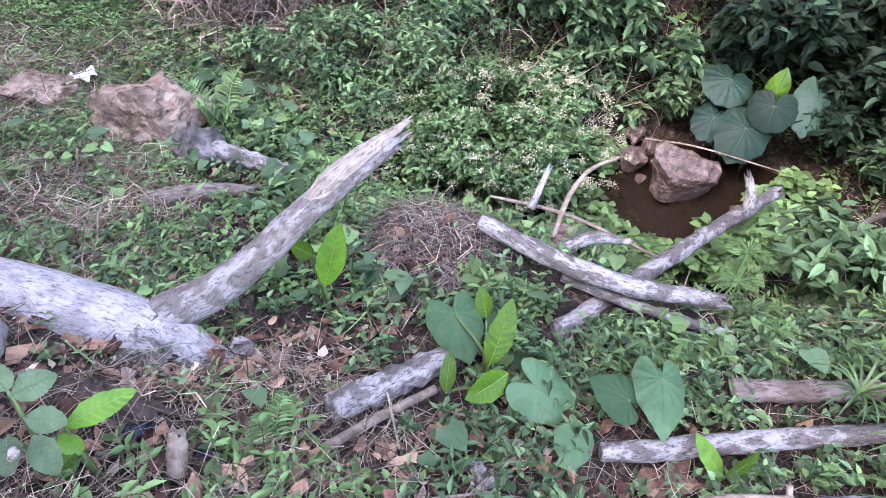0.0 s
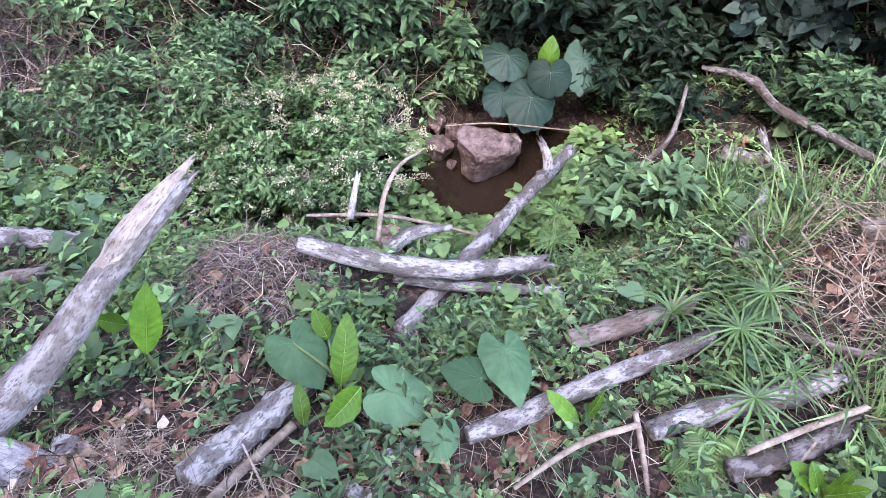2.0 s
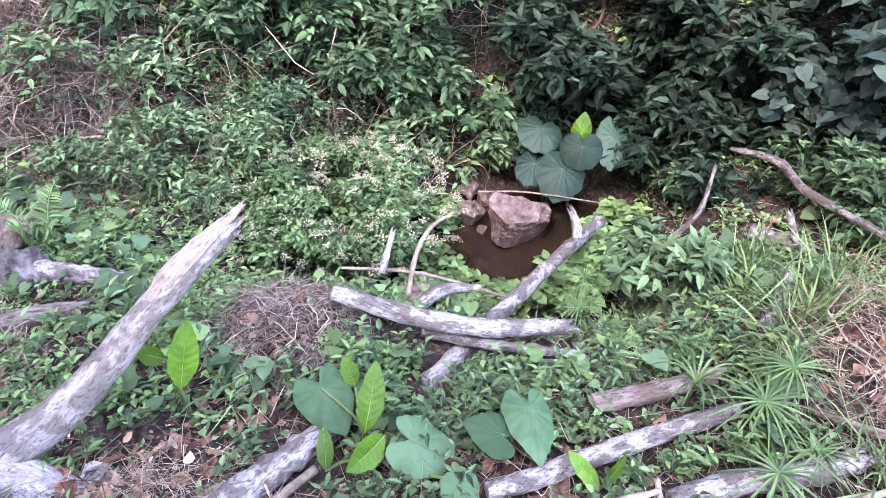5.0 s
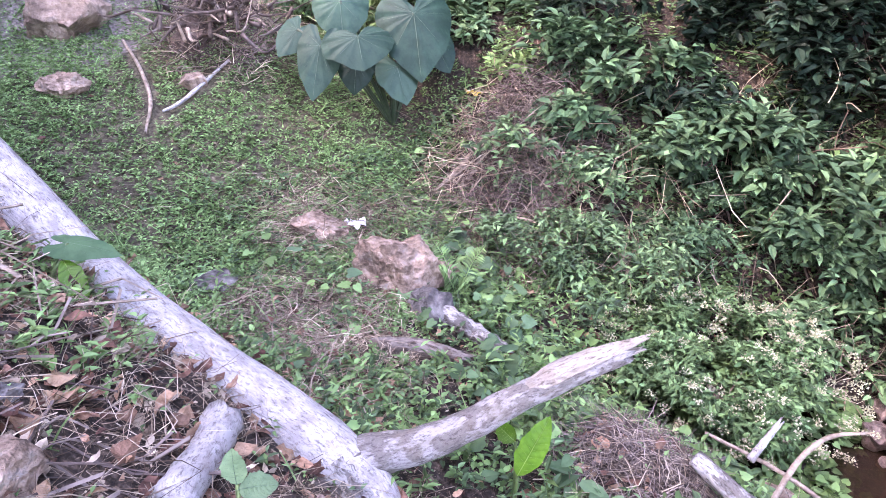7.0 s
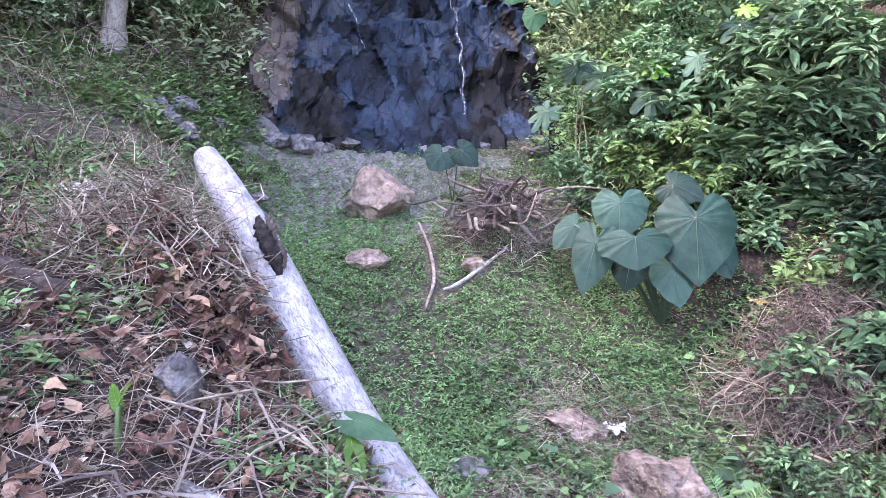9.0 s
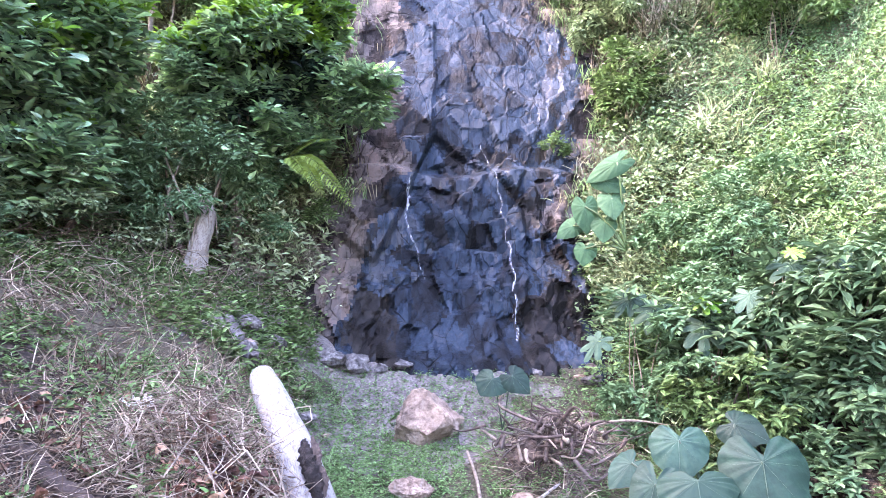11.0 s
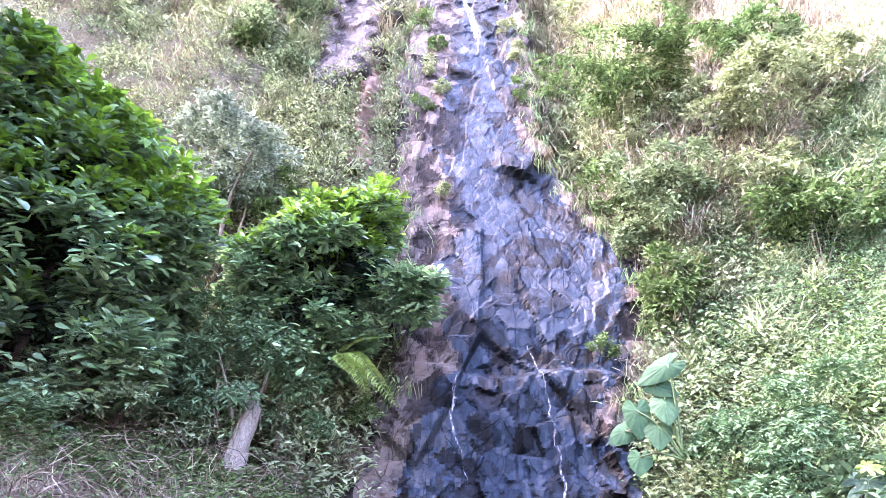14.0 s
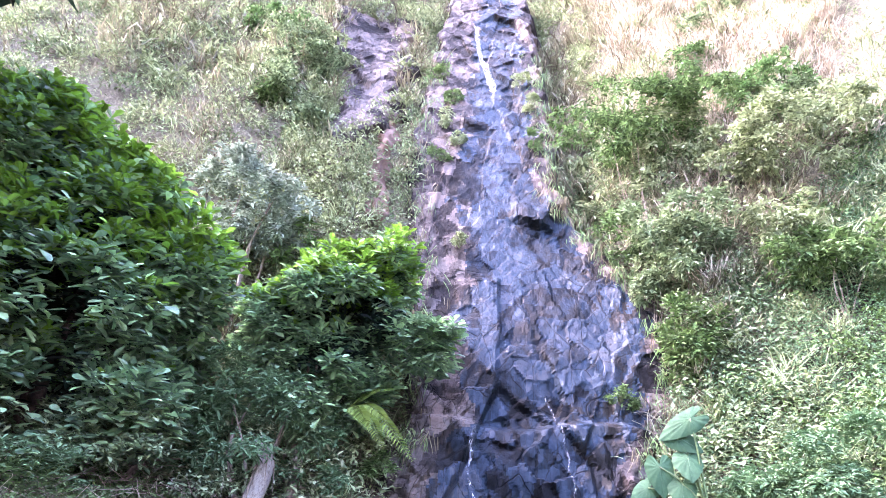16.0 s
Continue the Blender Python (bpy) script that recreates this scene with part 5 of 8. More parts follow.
log("log", "brown rotten log on the litter slope", [(-4.55, 0.71, 1.06), (-3.96, 0.85, 0.90), (-3.71, 1.02, 0.84)], [0.04, 0.055, 0.03], DARKWOOD, 1, 0.15, 20, 10, 0.02)
log("stick", "dark broken stick in the litter", [(-2.32, 0.35, 0.43), (-2.31, 0.46, 0.41), (-2.30, 0.55, 0.40)], [0.03, 0.03, 0.02], DARKWOOD, 1, 0.12, 14, 8, 0.01, category="stick")
log("stick", "grey sawn stick in the litter", [(-2.49, 0.85, 0.38), (-2.36, 0.91, 0.34), (-2.26, 0.99, 0.29)], [0.028, 0.03, 0.022], BARKGREY, 1, 0.08, 14, 8, 0.005, category="stick")
log("root", "short brown root in the litter", [(-1.25, 1.29, -0.37), (-1.15, 1.27, -0.42), (-0.97, 1.24, -0.49)], [0.045, 0.05, 0.03], DARKWOOD, 1, 0.15, 16, 10, 0.02, category="root")
log("stick", "short cut stem standing in the litter", [(-0.85, 0.98, -0.40), (-0.84, 1.03, -0.34), (-0.84, 1.07, -0.29)], [0.03, 0.033, 0.026], STICK, 1, 0.08, 14, 10, 0.004, category="stem")

stump = thing("stump", "pale broken tree stump on the slope by the falls", "stump", (-9.79, 3.7, 2.1))
v, f = tube(np.array([(0, 0, 0), (0.08, 0.06, 0.5), (0.13, 0.14, 1.05), (0.08, 0.06, 1.3)]), [0.2, 0.15, 0.13, 0.07], 40, 18, 0.07, 6, seed=3, ragged=0.13)
part("trunk", mesh_of("stump_trunk", v, f, PALEWOOD, True), stump)
for k in range(5):
    a = 1.3 * k
    v, f = tube(np.array([(0.1, 0.1, 1.1), (0.1 + 0.16 * math.cos(a), 0.1 + 0.16 * math.sin(a), 1.25 - 0.1 * k), (0.1 + 0.22 * math.cos(a), 0.1 + 0.22 * math.sin(a), 0.8 - 0.12 * k)]), [0.014, 0.011, 0.005], 12, 6, 0.1)
    part("hanging_root", mesh_of("hanging_root", v, f, STICK, True), stump)
v, f = tube(np.array([(0.02, 0.1, 0.25), (0.1, 0.0, -0.1), (0.25, -0.1, -0.35), (0.35, -0.15, -0.6)]), [0.03, 0.024, 0.02, 0.014], 14, 6, 0.1)
part("hanging_root", mesh_of("hanging_root", v, f, STICK, True), stump)

# root mass at the end of the lawn
mass = thing("root_mass", "upturned tangle of roots and rotten wood", "roots", (-4.75, 5.75, float(ground(-4.75, 5.75))))
r2 = np.random.default_rng(31)
for k in range(75):
    a = r2.uniform(-0.6, 0.6, 2)
    p0 = np.array([a[0], a[1], r2.uniform(-0.02, 0.42) * (1 - 0.6 * abs(a[0]))])
    d = np.append(r2.normal(0, 0.35, 2), r2.uniform(-0.1, 0.3))
    v, f = tube(np.array([p0, p0 + d * 0.5 + r2.normal(0, 0.06, 3), p0 + d]), [0.022 * r2.uniform(0.3, 1.5), 0.014 * r2.uniform(0.5, 1.3), 0.005], 12, 6, 0.16, seed=k)
    part("root", mesh_of("root", v, f, (DARKWOOD, TWIGWOOD, DARKWOOD, DARKWOOD, STICK)[k % 5], True), mass)
rock("rock", "dark rotten block among roots", (-4.85, 5.45), (0.5, 0.45, 0.4), DARKWOOD, 61, 20, category="rotten wood")
rock("rock", "orange-brown stone among roots", (-5.15, 5.75), (0.3, 0.25, 0.25), ROCKBROWN, 62, 40)
rock("rock", "reddish stone under the roots", (-4.55, 5.0), (0.3, 0.2, 0.2), ROCKBROWN, 63, 70)


# ---- shrubs and trees ----
# unseen trees added on the bank beside the viewer, which keep the sun off the gully floor
for k in range(6):
    bx, by = to_xy(-6.0 + 2.1 * k, -8.6 + 0.5 * math.sin(2 * k))
    bz = float(ground(bx, by))
    bush("tree", "unseen tall tree added to keep the sun off the gully", (bx, by, bz + 7.0), (2.3, 2.2, 4.6), 700, 6, 0.8, 0.6, SHADELEAF, (bx, by, bz - 0.1), tpl=DIAMOND, category="tree", seed=300 + k, trunk=0.22)

# second unseen row, added behind the first for more shade
for k in range(6):
    bx, by = to_xy(-6.5 + 2.7 * k, -12.2 + 0.6 * math.sin(3 * k))
    bz = float(ground(bx, by))
    bush("tree", "unseen taller tree added higher up to deepen the gully shade", (bx, by, bz + 8.2), (2.7, 2.7, 5.6), 700, 6, 0.9, 0.6, SHADELEAF, (bx, by, bz - 0.1), tpl=DIAMOND, category="tree", seed=320 + k, trunk=0.26)

# out-of-view crowns added over the stream bank to block its skylight
for k, (bx, by, top, rr) in enumerate([(3.9, 5.9, 4.6, 1.7), (2.2, 7.0, 4.9, 1.6), (5.0, 4.0, 4.2, 1.5), (0.5, 8.2, 5.3, 1.5)]):
    bush("tree", "unseen tree canopy added to darken the stream bank", (bx - 0.3, by - 0.6, top), (rr, rr, 0.9), 420, 6, 0.3, 0.5, SHADELEAF, (bx, by, float(ground(bx, by)) - 0.1), category="tree", seed=340 + k, trunk=0.09, tpl=OBOVATE, woody=DARKWOOD)

# both crowns: sunlight tinted into the top leaves, shade into the inner ones
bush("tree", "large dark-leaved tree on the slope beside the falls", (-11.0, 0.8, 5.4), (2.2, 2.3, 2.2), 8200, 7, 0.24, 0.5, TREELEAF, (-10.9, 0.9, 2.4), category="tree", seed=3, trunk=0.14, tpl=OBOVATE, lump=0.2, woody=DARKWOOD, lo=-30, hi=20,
     more=[((-11.3, -0.7, 7.4), (1.6, 1.8, 1.7)), ((-10.8, 2.1, 5.7), (1.2, 1.3, 1.5)), ((-10.6, -0.9, 4.6), (1.6, 1.7, 1.6)), ((-11.2, 0.9, 7.1), (1.3, 1.4, 1.2)), ((-10.5, 0.9, 3.7), (1.5, 2.1, 1.0))], puff=34, fresh=SUNCROWN, inner=SHADELEAF)
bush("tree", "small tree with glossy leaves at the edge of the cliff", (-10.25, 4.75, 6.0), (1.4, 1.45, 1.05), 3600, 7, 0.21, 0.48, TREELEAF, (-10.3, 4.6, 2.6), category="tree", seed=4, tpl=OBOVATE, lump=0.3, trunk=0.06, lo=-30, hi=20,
     more=[((-9.9, 5.4, 6.75), (0.8, 0.9, 0.55)), ((-9.35, 5.85, 5.25), (0.95, 1.0, 0.45)), ((-10.6, 4.0, 5.6), (0.8, 0.8, 0.8)), ((-10.2, 4.6, 4.7), (1.0, 1.1, 0.8)), ((-10.0, 5.3, 4.3), (0.7, 0.7, 0.5))], puff=30, fresh=SUNCROWN, inner=SHADELEAF)
bush("bush", "tangled undergrowth below a dark tree", (-10.4, 2.1, 3.2), (1.6, 1.9, 0.9), 1700, 6, 0.11, 0.45, GREYLEAF, seed=7, tpl=OBOVATE)
bush("bush", "tangled undergrowth behind a stump", (-10.2, 3.9, 3.9), (1.2, 1.2, 1.0), 1000, 6, 0.13, 0.4, BRIGHTLEAF, seed=8)
for k, (c, m, tp, L, rr) in enumerate([
        ((-10.98, 4.39, 4.69), BRIGHTLEAF, LANCE, 0.20, 0.50), ((-10.27, 4.70, 3.90), PALELEAF, LANCE, 0.18, 0.50), ((-11.24, 2.24, 3.33), PALELEAF, OBOVATE, 0.10, 0.60),
        ((-8.92, 1.03, 2.55), BRIGHTLEAF, OBOVATE, 0.10, 0.50), ((-10.97, 3.59, 4.05), PALELEAF, OBOVATE, 0.12, 0.60), ((-11.85, 2.97, 4.86), BRIGHTLEAF, OBOVATE, 0.12, 0.60),
        ((-12.17, 1.59, 4.15), PALELEAF, OBOVATE, 0.12, 0.60), ((-10.29, 5.50, 4.48), PALELEAF, LANCE, 0.14, 0.50), ((-9.66, 4.91, 3.02), BRIGHTLEAF, LANCE, 0.10, 0.30),
        ((-10.88, 2.96, 3.40), BRIGHTLEAF, OBOVATE, 0.11, 0.60), ((-9.71, 5.74, 3.30), MIDLEAF, OBOVATE, 0.10, 0.30)]):
    bush("shrub", "light green leafy undergrowth on the shaded slope", c, (rr, rr * 1.1, rr * 0.85), int(420 * rr), 6, L, 0.36, m, (c[0] - 0.4, c[1] + 0.1, float(ground(c[0] - 0.4, c[1] + 0.1)) - 0.05), seed=600 + k, tpl=tp, lump=0.6, trunk=0.01, category="shrub", lo=-35, hi=10, woody=DARKWOOD)
bush("bush", "pale grey-green tree on the hillside", (-12.4, 3.8, 8.6), (1.2, 1.3, 1.5), 1100, 6, 0.16, 0.4, PALEGREY, seed=9, category="tree")
for k, (c, r, n, m) in enumerate([((-6.9, 10.9, 6.0), (0.9, 0.9, 0.8), 500, MIDLEAF), ((-7.2, 11.4, 8.6), (1.2, 1.2, 1.2), 800, GREYLEAF), ((-8.2, 11.8, 12.4), (2.0, 2.0, 1.4), 1100, MIDLEAF),
                                  ((-4.6, 12.0, 7.4), (1.2, 1.2, 0.7), 500, MIDLEAF), ((-6.0, 13.0, 11.0), (2.0, 1.6, 1.2), 900, HILLLEAF)]):
    bush("bush", "bush growing on the steep slope beside the falls", c, r, n, 6, 0.16, 0.45, m, seed=20 + k, lump=0.55, trunk=0.015)
for k, (c, r, n, m, L, lab) in enumerate([
        # first five: dark shrubs, with the bank's shade added to their leaf colour
        ((2.9, 4.75, -0.5), (1.2, 0.8, 0.75), 1500, SHADELEAF, 0.13, "dark glossy shrub hanging over the stream"),
        ((3.6, 4.0, -0.45), (0.9, 0.8, 0.7), 1100, SHADELEAF, 0.13, "dark glossy shrub hanging over the stream"),
        ((2.5, 5.3, 0.3), (1.3, 0.9, 0.8), 1300, SHADELEAF, 0.14, "dark glossy shrub on the stream bank"),
        ((0.9, 6.0, 0.5), (1.2, 0.9, 0.9), 1300, SHADELEAF, 0.13, "dark shrub on the stream bank"),
        ((-0.7, 6.7, 0.5), (1.2, 0.9, 1.0), 1300, SHADELEAF, 0.13, "dark shrub on the stream bank"),
        ((0.3, 5.6, -0.2), (1.0, 0.7, 0.6), 750, GREENDARK, 0.09, "leafy shrub among dry stems"),
        ((-1.9, 7.1, 0.9), (1.1, 0.8, 0.9), 900, GREYGREEN, 0.15, "leafy shrub behind large taro leaves"),
        ((-3.5, 7.6, 1.5), (1.2, 0.9, 0.9), 1400, BRIGHTLEAF, 0.12, "broad green bush beside the falls"),
        ((-4.4, 7.8, 1.0), (0.8, 0.7, 0.6), 800, MIDLEAF, 0.12, "leafy green bush at the edge of the lawn"),
        ((-4.1, 7.2, 0.7), (0.85, 0.5, 0.6), 800, BRIGHTLEAF, 0.1, "low leafy green bush at the edge of the lawn"),
        ((-3.2, 6.95, 0.8), (0.8, 0.5, 0.6), 650, MIDLEAF, 0.12, "leafy green bush behind large taro leaves"),
        ((-4.2, 9.0, 3.0), (1.3, 1.2, 0.9), 1400, BRIGHTLEAF, 0.1, "sprawling pale green bush beside the falls"),
        ((0.4, 5.0, -0.75), (0.9, 0.6, 0.4), 700, GREENDARK, 0.065, "weedy brush behind the flowering shrub"),
        ((0.35, 5.25, -0.25), (0.75, 0.4, 0.45), 420, GREENDARK, 0.13, "leafy broad-leaved shrub on the stream bank"),
        ((-0.75, 5.75, 0.05), (0.7, 0.4, 0.5), 420, GREENDARK, 0.14, "leafy green shrub on the stream bank"),
        ((1.1, 4.85, -0.75), (0.5, 0.35, 0.4), 260, GREENDARK, 0.12, "broad-leaved shrub over the pool"),
        ((1.4, 5.0, -0.6), (0.7, 0.6, 0.6), 450, GREENDARK, 0.12, "dark shrub behind the pool"),
        ((-0.6, 5.5, -0.4), (0.8, 0.6, 0.5), 330, GREENDARK, 0.07, "weedy brush with dead stems"),
        ((-1.5, 6.25, -0.1), (0.8, 0.6, 0.5), 600, MIDLEAF, 0.11, "leafy shrub behind large taro leaves"),
        ((-2.3, 6.7, 0.2), (0.7, 0.6, 0.6), 600, GREYGREEN, 0.12, "leafy shrub behind large taro leaves"),
        ((-0.2, 6.0, -0.1), (0.7, 0.5, 0.5), 500, GREENDARK, 0.08, "leafy shrub on the stream bank")]):
    bush("bush", lab, c, r, n, 6, L, 0.52, m, seed=40 + k, lump=0.4, trunk=0.025, woody=DARKWOOD)

for k, (c, r, n) in enumerate([((4.25, 2.75, -0.35), (0.85, 0.9, 0.85), 900), ((4.7, 1.9, -0.3), (0.7, 0.8, 0.9), 700), ((3.75, 3.5, -0.35), (0.5, 0.5, 0.7), 300)]):
    bush("vine", "curtain of blue-green heart-leaved vines over the bank", c, r, n, 4, 0.11, 0.85, VINEDARK, tpl=HEART, lo=-70, hi=5, seed=60 + k, trunk=0.012, category="vine")
bush("bush", "broad bush with drooping pointed green leaves beside the falls", (-2.3, 7.45, 1.7), (1.1, 0.9, 0.95), 1200, 6, 0.17, 0.42, GREYGREEN, seed=88, tpl=LANCE, lump=0.35, trunk=0.025, woody=DARKWOOD, lo=-55, hi=5, puff=14)
for k, (c, r, n) in enumerate([((-3.6, 6.95, 1.6), (0.7, 0.35, 0.35), 26), ((-2.7, 7.0, 2.15), (0.6, 0.35, 0.35), 24), ((-2.0, 6.7, 1.3), (0.6, 0.4, 0.5), 30), ((-4.4, 7.05, 1.6), (0.45, 0.3, 0.4), 18), ((-1.3, 6.6, 0.6), (0.6, 0.4, 0.4), 36)]):
    bush("shrub", "shrub with large palmate grey-green leaves", c, r, n, 8, 0.24, 0.34, GREYGREEN, tpl=LANCE, lo=-18, hi=14, seed=90 + k, trunk=0.015, category="shrub", puff=6)

r3 = np.random.default_rng(17)
for k in range(26):
    left = k % 2 == 0
    w0 = r3.uniform(-9.5, -2.6) if left else r3.uniform(3.6, 11.0)
    s0 = r3.uniform(12.3, 19.0)
    bx, by = to_xy(s0, w0)
    bz = float(ground(bx, by))
    rr = r3.uniform(0.45, 1.0)
    bush("bush", "scrubby bush on the steep hillside", (bx + 0.3, by - 0.25, bz + 0.3 * rr), (rr * 1.2, rr * 1.2, rr), int(420 * rr), 6, 0.16, 0.45, (MIDLEAF, HILLLEAF, GREYLEAF, VINE)[int(r3.integers(4))], seed=200 + k, trunk=0.012, lump=0.6)


def litter_bank(s, w):
    """1 on the bank of dead leaves beside the fallen tree, 0 on the grass."""
    wl = 1.45 - 0.6 * np.clip(s - 1.3, 0, 5)
    return 1 - sm(wl - 0.2, wl + 0.25, w + 0.12 * wavy(s, w, 2.5, 0.3))


dry_sward = (S2 > 2.2) & (sm(2.4, 3.6, S2) * (1 - litter_bank(S2, W2)) * (1 - sm(2.0, 3.2, W2)) + sm(4.8, 6.5, S2) * litter_bank(S2, W2) + 0.25 * wavy(X2, Y2, 3.0, 0.9) > 0.45)
cover = np.where(S2 > 11.2 + 0.5 * wavy(X2, Y2, 1.5, 0.2), 2, np.where(dry_sward, 3, 0))
ground_mesh.polygons.foreach_set("material_index", np.where(stony, 1, cover)[:-1, :-1].ravel().astype(np.int32))


# ---- growth on the slopes ----
def bare_rock(x, y):
    s, w = to_sw(x, y)
    z = ground(x, y)
    scar = (np.abs(w + 2.72) < 0.34) & (z > 9.7) & (z < 14.4)
    crop = (np.abs(w - np.interp(z, (12.4, 14, 16, 19, 22), (-4.1, -3.8, -3.7, -4.3, -4.4))) < np.interp(z, (12.4, 14, 16, 19, 22), (0.3, 0.6, 0.8, 1.3, 1.3))) & (z > 13.0) & (z < 21.5)
    return ((w > rock_left_edge(z) - 0.1) & (w < rock_right_edge(z) + 0.1) & (s > 9.9)) | scar | crop


def hill_clumps(n, s0, s1, w0, w1, keep, per, L, ratio, lift, tpl=DIAMOND, lo=-30, hi=50, spread=0.18, gather=9, mound=0.32):
    """Growth on a steep slope, gathered into small mounds that stand out from it."""
    x, y = spots(max(40, n // gather), s0, s1, w0, w1, keep)
    k = ~bare_rock(x, y)
    x, y = np.repeat(x[k], gather), np.repeat(y[k], gather)
    m = len(x)
    toward = np.array([0.777, -0.63, 0.35])
    size = np.repeat(rng.uniform(0.5, 1.5, m // gather), gather) * mound
    e = unit(rng.normal(0, 1, (m, 3)) + 0.8 * toward + 0.5 * UP)
    p = on_ground(x, y) + e * size[:, None] * np.array((1.2, 1.2, 0.8)) + toward * (0.5 * lift * rng.uniform(0, 1, m))[:, None]
    out = []
    for j in range(per):
        a = rand_dir(m, lo * 0.6, hi * 0.7) + 0.4 * toward + 0.35 * e
        long = L * rng.uniform(0.6, 1.2, m)
        out.append(leaves(tpl, p + rng.normal(0, spread * 0.6, p.shape), a, UP + 0.5 * toward + 0.5 * e + rng.normal(0, 0.16, p.shape), long, long * ratio))
    return out


rng = np.random.default_rng(101)
patch = lambda x, y, f, p: np.clip(0.5 + 0.45 * wavy(x, y, f, p), 0, 1)
stuff("hill_growth", "mixed pale green growth covering the steep hillside", "vegetation", hill_clumps(19000, 10.8, 24, -19, -1.2, lambda s, w, x, y: 0.35 + 0.65 * patch(x, y, 1.6, 1.0), 7, 0.15, 0.42, 0.35, mound=0.42), HILLLEAF)
stuff("hill_growth", "darker weeds in patches on the steep hillside", "vegetation", hill_clumps(8000, 10.8, 24, -19, -1.2, lambda s, w, x, y: patch(x, y, 1.1, 3.0), 6, 0.17, 0.4, 0.4), GREYLEAF)
stuff("hill_growth", "pale green growth on the hillside over the falls", "vegetation", hill_clumps(9500, 10.6, 24, 1.6, 13, lambda s, w, x, y: 0.3 + 0.7 * patch(x, y, 1.4, 2.0), 7, 0.14, 0.45, 0.35), HILLLEAF)
stuff("hill_growth", "bright green creepers covering the slope beside the falls", "vegetation", hill_clumps(44000, 7.0, 12.6, 2.9, 9.5, lambda s, w, x, y: 0.85 + 0 * s, 6, 0.052, 0.7, 0.14, spread=0.14, mound=0.2), BRIGHTLEAF)
stuff("grass", "pale grass blades through the creepers", "grass", hill_clumps(2600, 7.0, 12.6, 2.9, 9.5, lambda s, w, x, y: 0.3 + 0.7 * patch(x, y, 1.9, 0.6), 4, 0.3, 0.04, 0.3, REED, 0, 70, 0.1), HILLLEAF)
stuff("hill_growth", "green creepers covering the slope beside the falls", "vegetation", hill_clumps(5000, 7.0, 12.6, 2.8, 9.5, lambda s, w, x, y: patch(x, y, 1.7, 2.6), 6, 0.12, 0.6, 0.35), MIDLEAF)
x, y = spots(5000, 7.2, 11.5, -6.5, -1.0, lambda s, w, x, y: litter_bank(s, w) * (0.3 + 0.7 * patch(x, y, 1.8, 0.9)))
stuff("weeds", "green leafy weeds under the trees on the slope", "weeds", sprigs(x, y, 3, 0.06, 0.3, 0.06, 0.13, 0.55), MIDLEAF)
stuff("hill_growth", "dense small-leaved creepers beside the wet rock", "vegetation", hill_clumps(9000, 10.5, 17, 1.5, 5.5, lambda s, w, x, y: 0.5 + 0.5 * patch(x, y, 2.4, 1.2), 6, 0.12, 0.6, 0.3), GREYLEAF)
stuff("hill_growth", "dense small-leaved creepers beside the clay scar", "vegetation", hill_clumps(7000, 10.8, 17, -5.5, -1.3, lambda s, w, x, y: 0.4 + 0.6 * patch(x, y, 2.4, 3.2), 6, 0.12, 0.55, 0.3), HILLLEAF)
stuff("dry_grass", "pale dry grass on the upper hillside", "dry grass", hill_clumps(12000, 12.6, 22, 4.5, 14, lambda s, w, x, y: sm(-0.1, 0.5, (s - 12.5) / 6 + 0.3 * wavy(x, y, 0.9, 0.3)), 6, 0.5, 0.05, 0.2, REED, 25, 80, 0.12), STRAW)
stuff("dry_grass", "dry grass hanging beside the top of the falls", "dry grass", hill_clumps(7000, 12.0, 21, 1.4, 7.5, lambda s, w, x, y: 0.35 + 0.65 * patch(x, y, 1.2, 4.1), 5, 0.4, 0.05, 0.25, REED, 15, 80, 0.14), HILLSTRAW)
stuff("dry_grass", "tall pale grass along the top of the hillside", "dry grass", hill_clumps(7000, 15.5, 26, -14, 9, lambda s, w, x, y: 0.5 + 0.5 * patch(x, y, 0.9, 2.1), 4, 0.7, 0.07, 0.3, REED, 10, 80, 0.2), HILLSTRAW)
stuff("hill_growth", "green scrub along the top of the hillside", "vegetation", hill_clumps(6000, 15.5, 26, -14, 9, lambda s, w, x, y: 0.3 + 0.7 * patch(x, y, 0.7, 5.1), 6, 0.32, 0.4, 0.4), HILLLEAF)
stuff("dry_grass", "dry grass tufts among the hillside weeds", "dry grass", hill_clumps(8000, 10.8, 24, -19, -1.2, lambda s, w, x, y: patch(x, y, 1.3, 5.0), 5, 0.4, 0.05, 0.2, REED, 10, 80, 0.12), HILLSTRAW)
stuff("grass", "long green grass hanging on the hillside", "grass", hill_clumps(5000, 10.8, 20, -8, 10, lambda s, w, x, y: 0.3 + 0.5 * patch(x, y, 2.3, 5.0), 6, 0.45, 0.045, 0.2, REED, 0, 80, 0.1), HILLLEAF)


# grass that hangs over the edges of the rock
rng = np.random.default_rng(120)
n = 1300
hz = rng.uniform(3.5, 19, n)
right = rng.uniform(0, 1, n) < 0.6
hw = np.where(right, rock_right_edge(hz) + rng.normal(0.0, 0.2, n), rock_left_edge(hz) + rng.normal(0.05, 0.22, n))
clump = np.sin(5 * hz) + np.sin(11.3 * hz + 2) + 0.8 * np.sin(3 * hz + 1) > -0.4
hz, hw = hz[clump], hw[clump]
hx, hy = to_xy(face(hw, hz) - 0.05, hw)
n = len(hz)
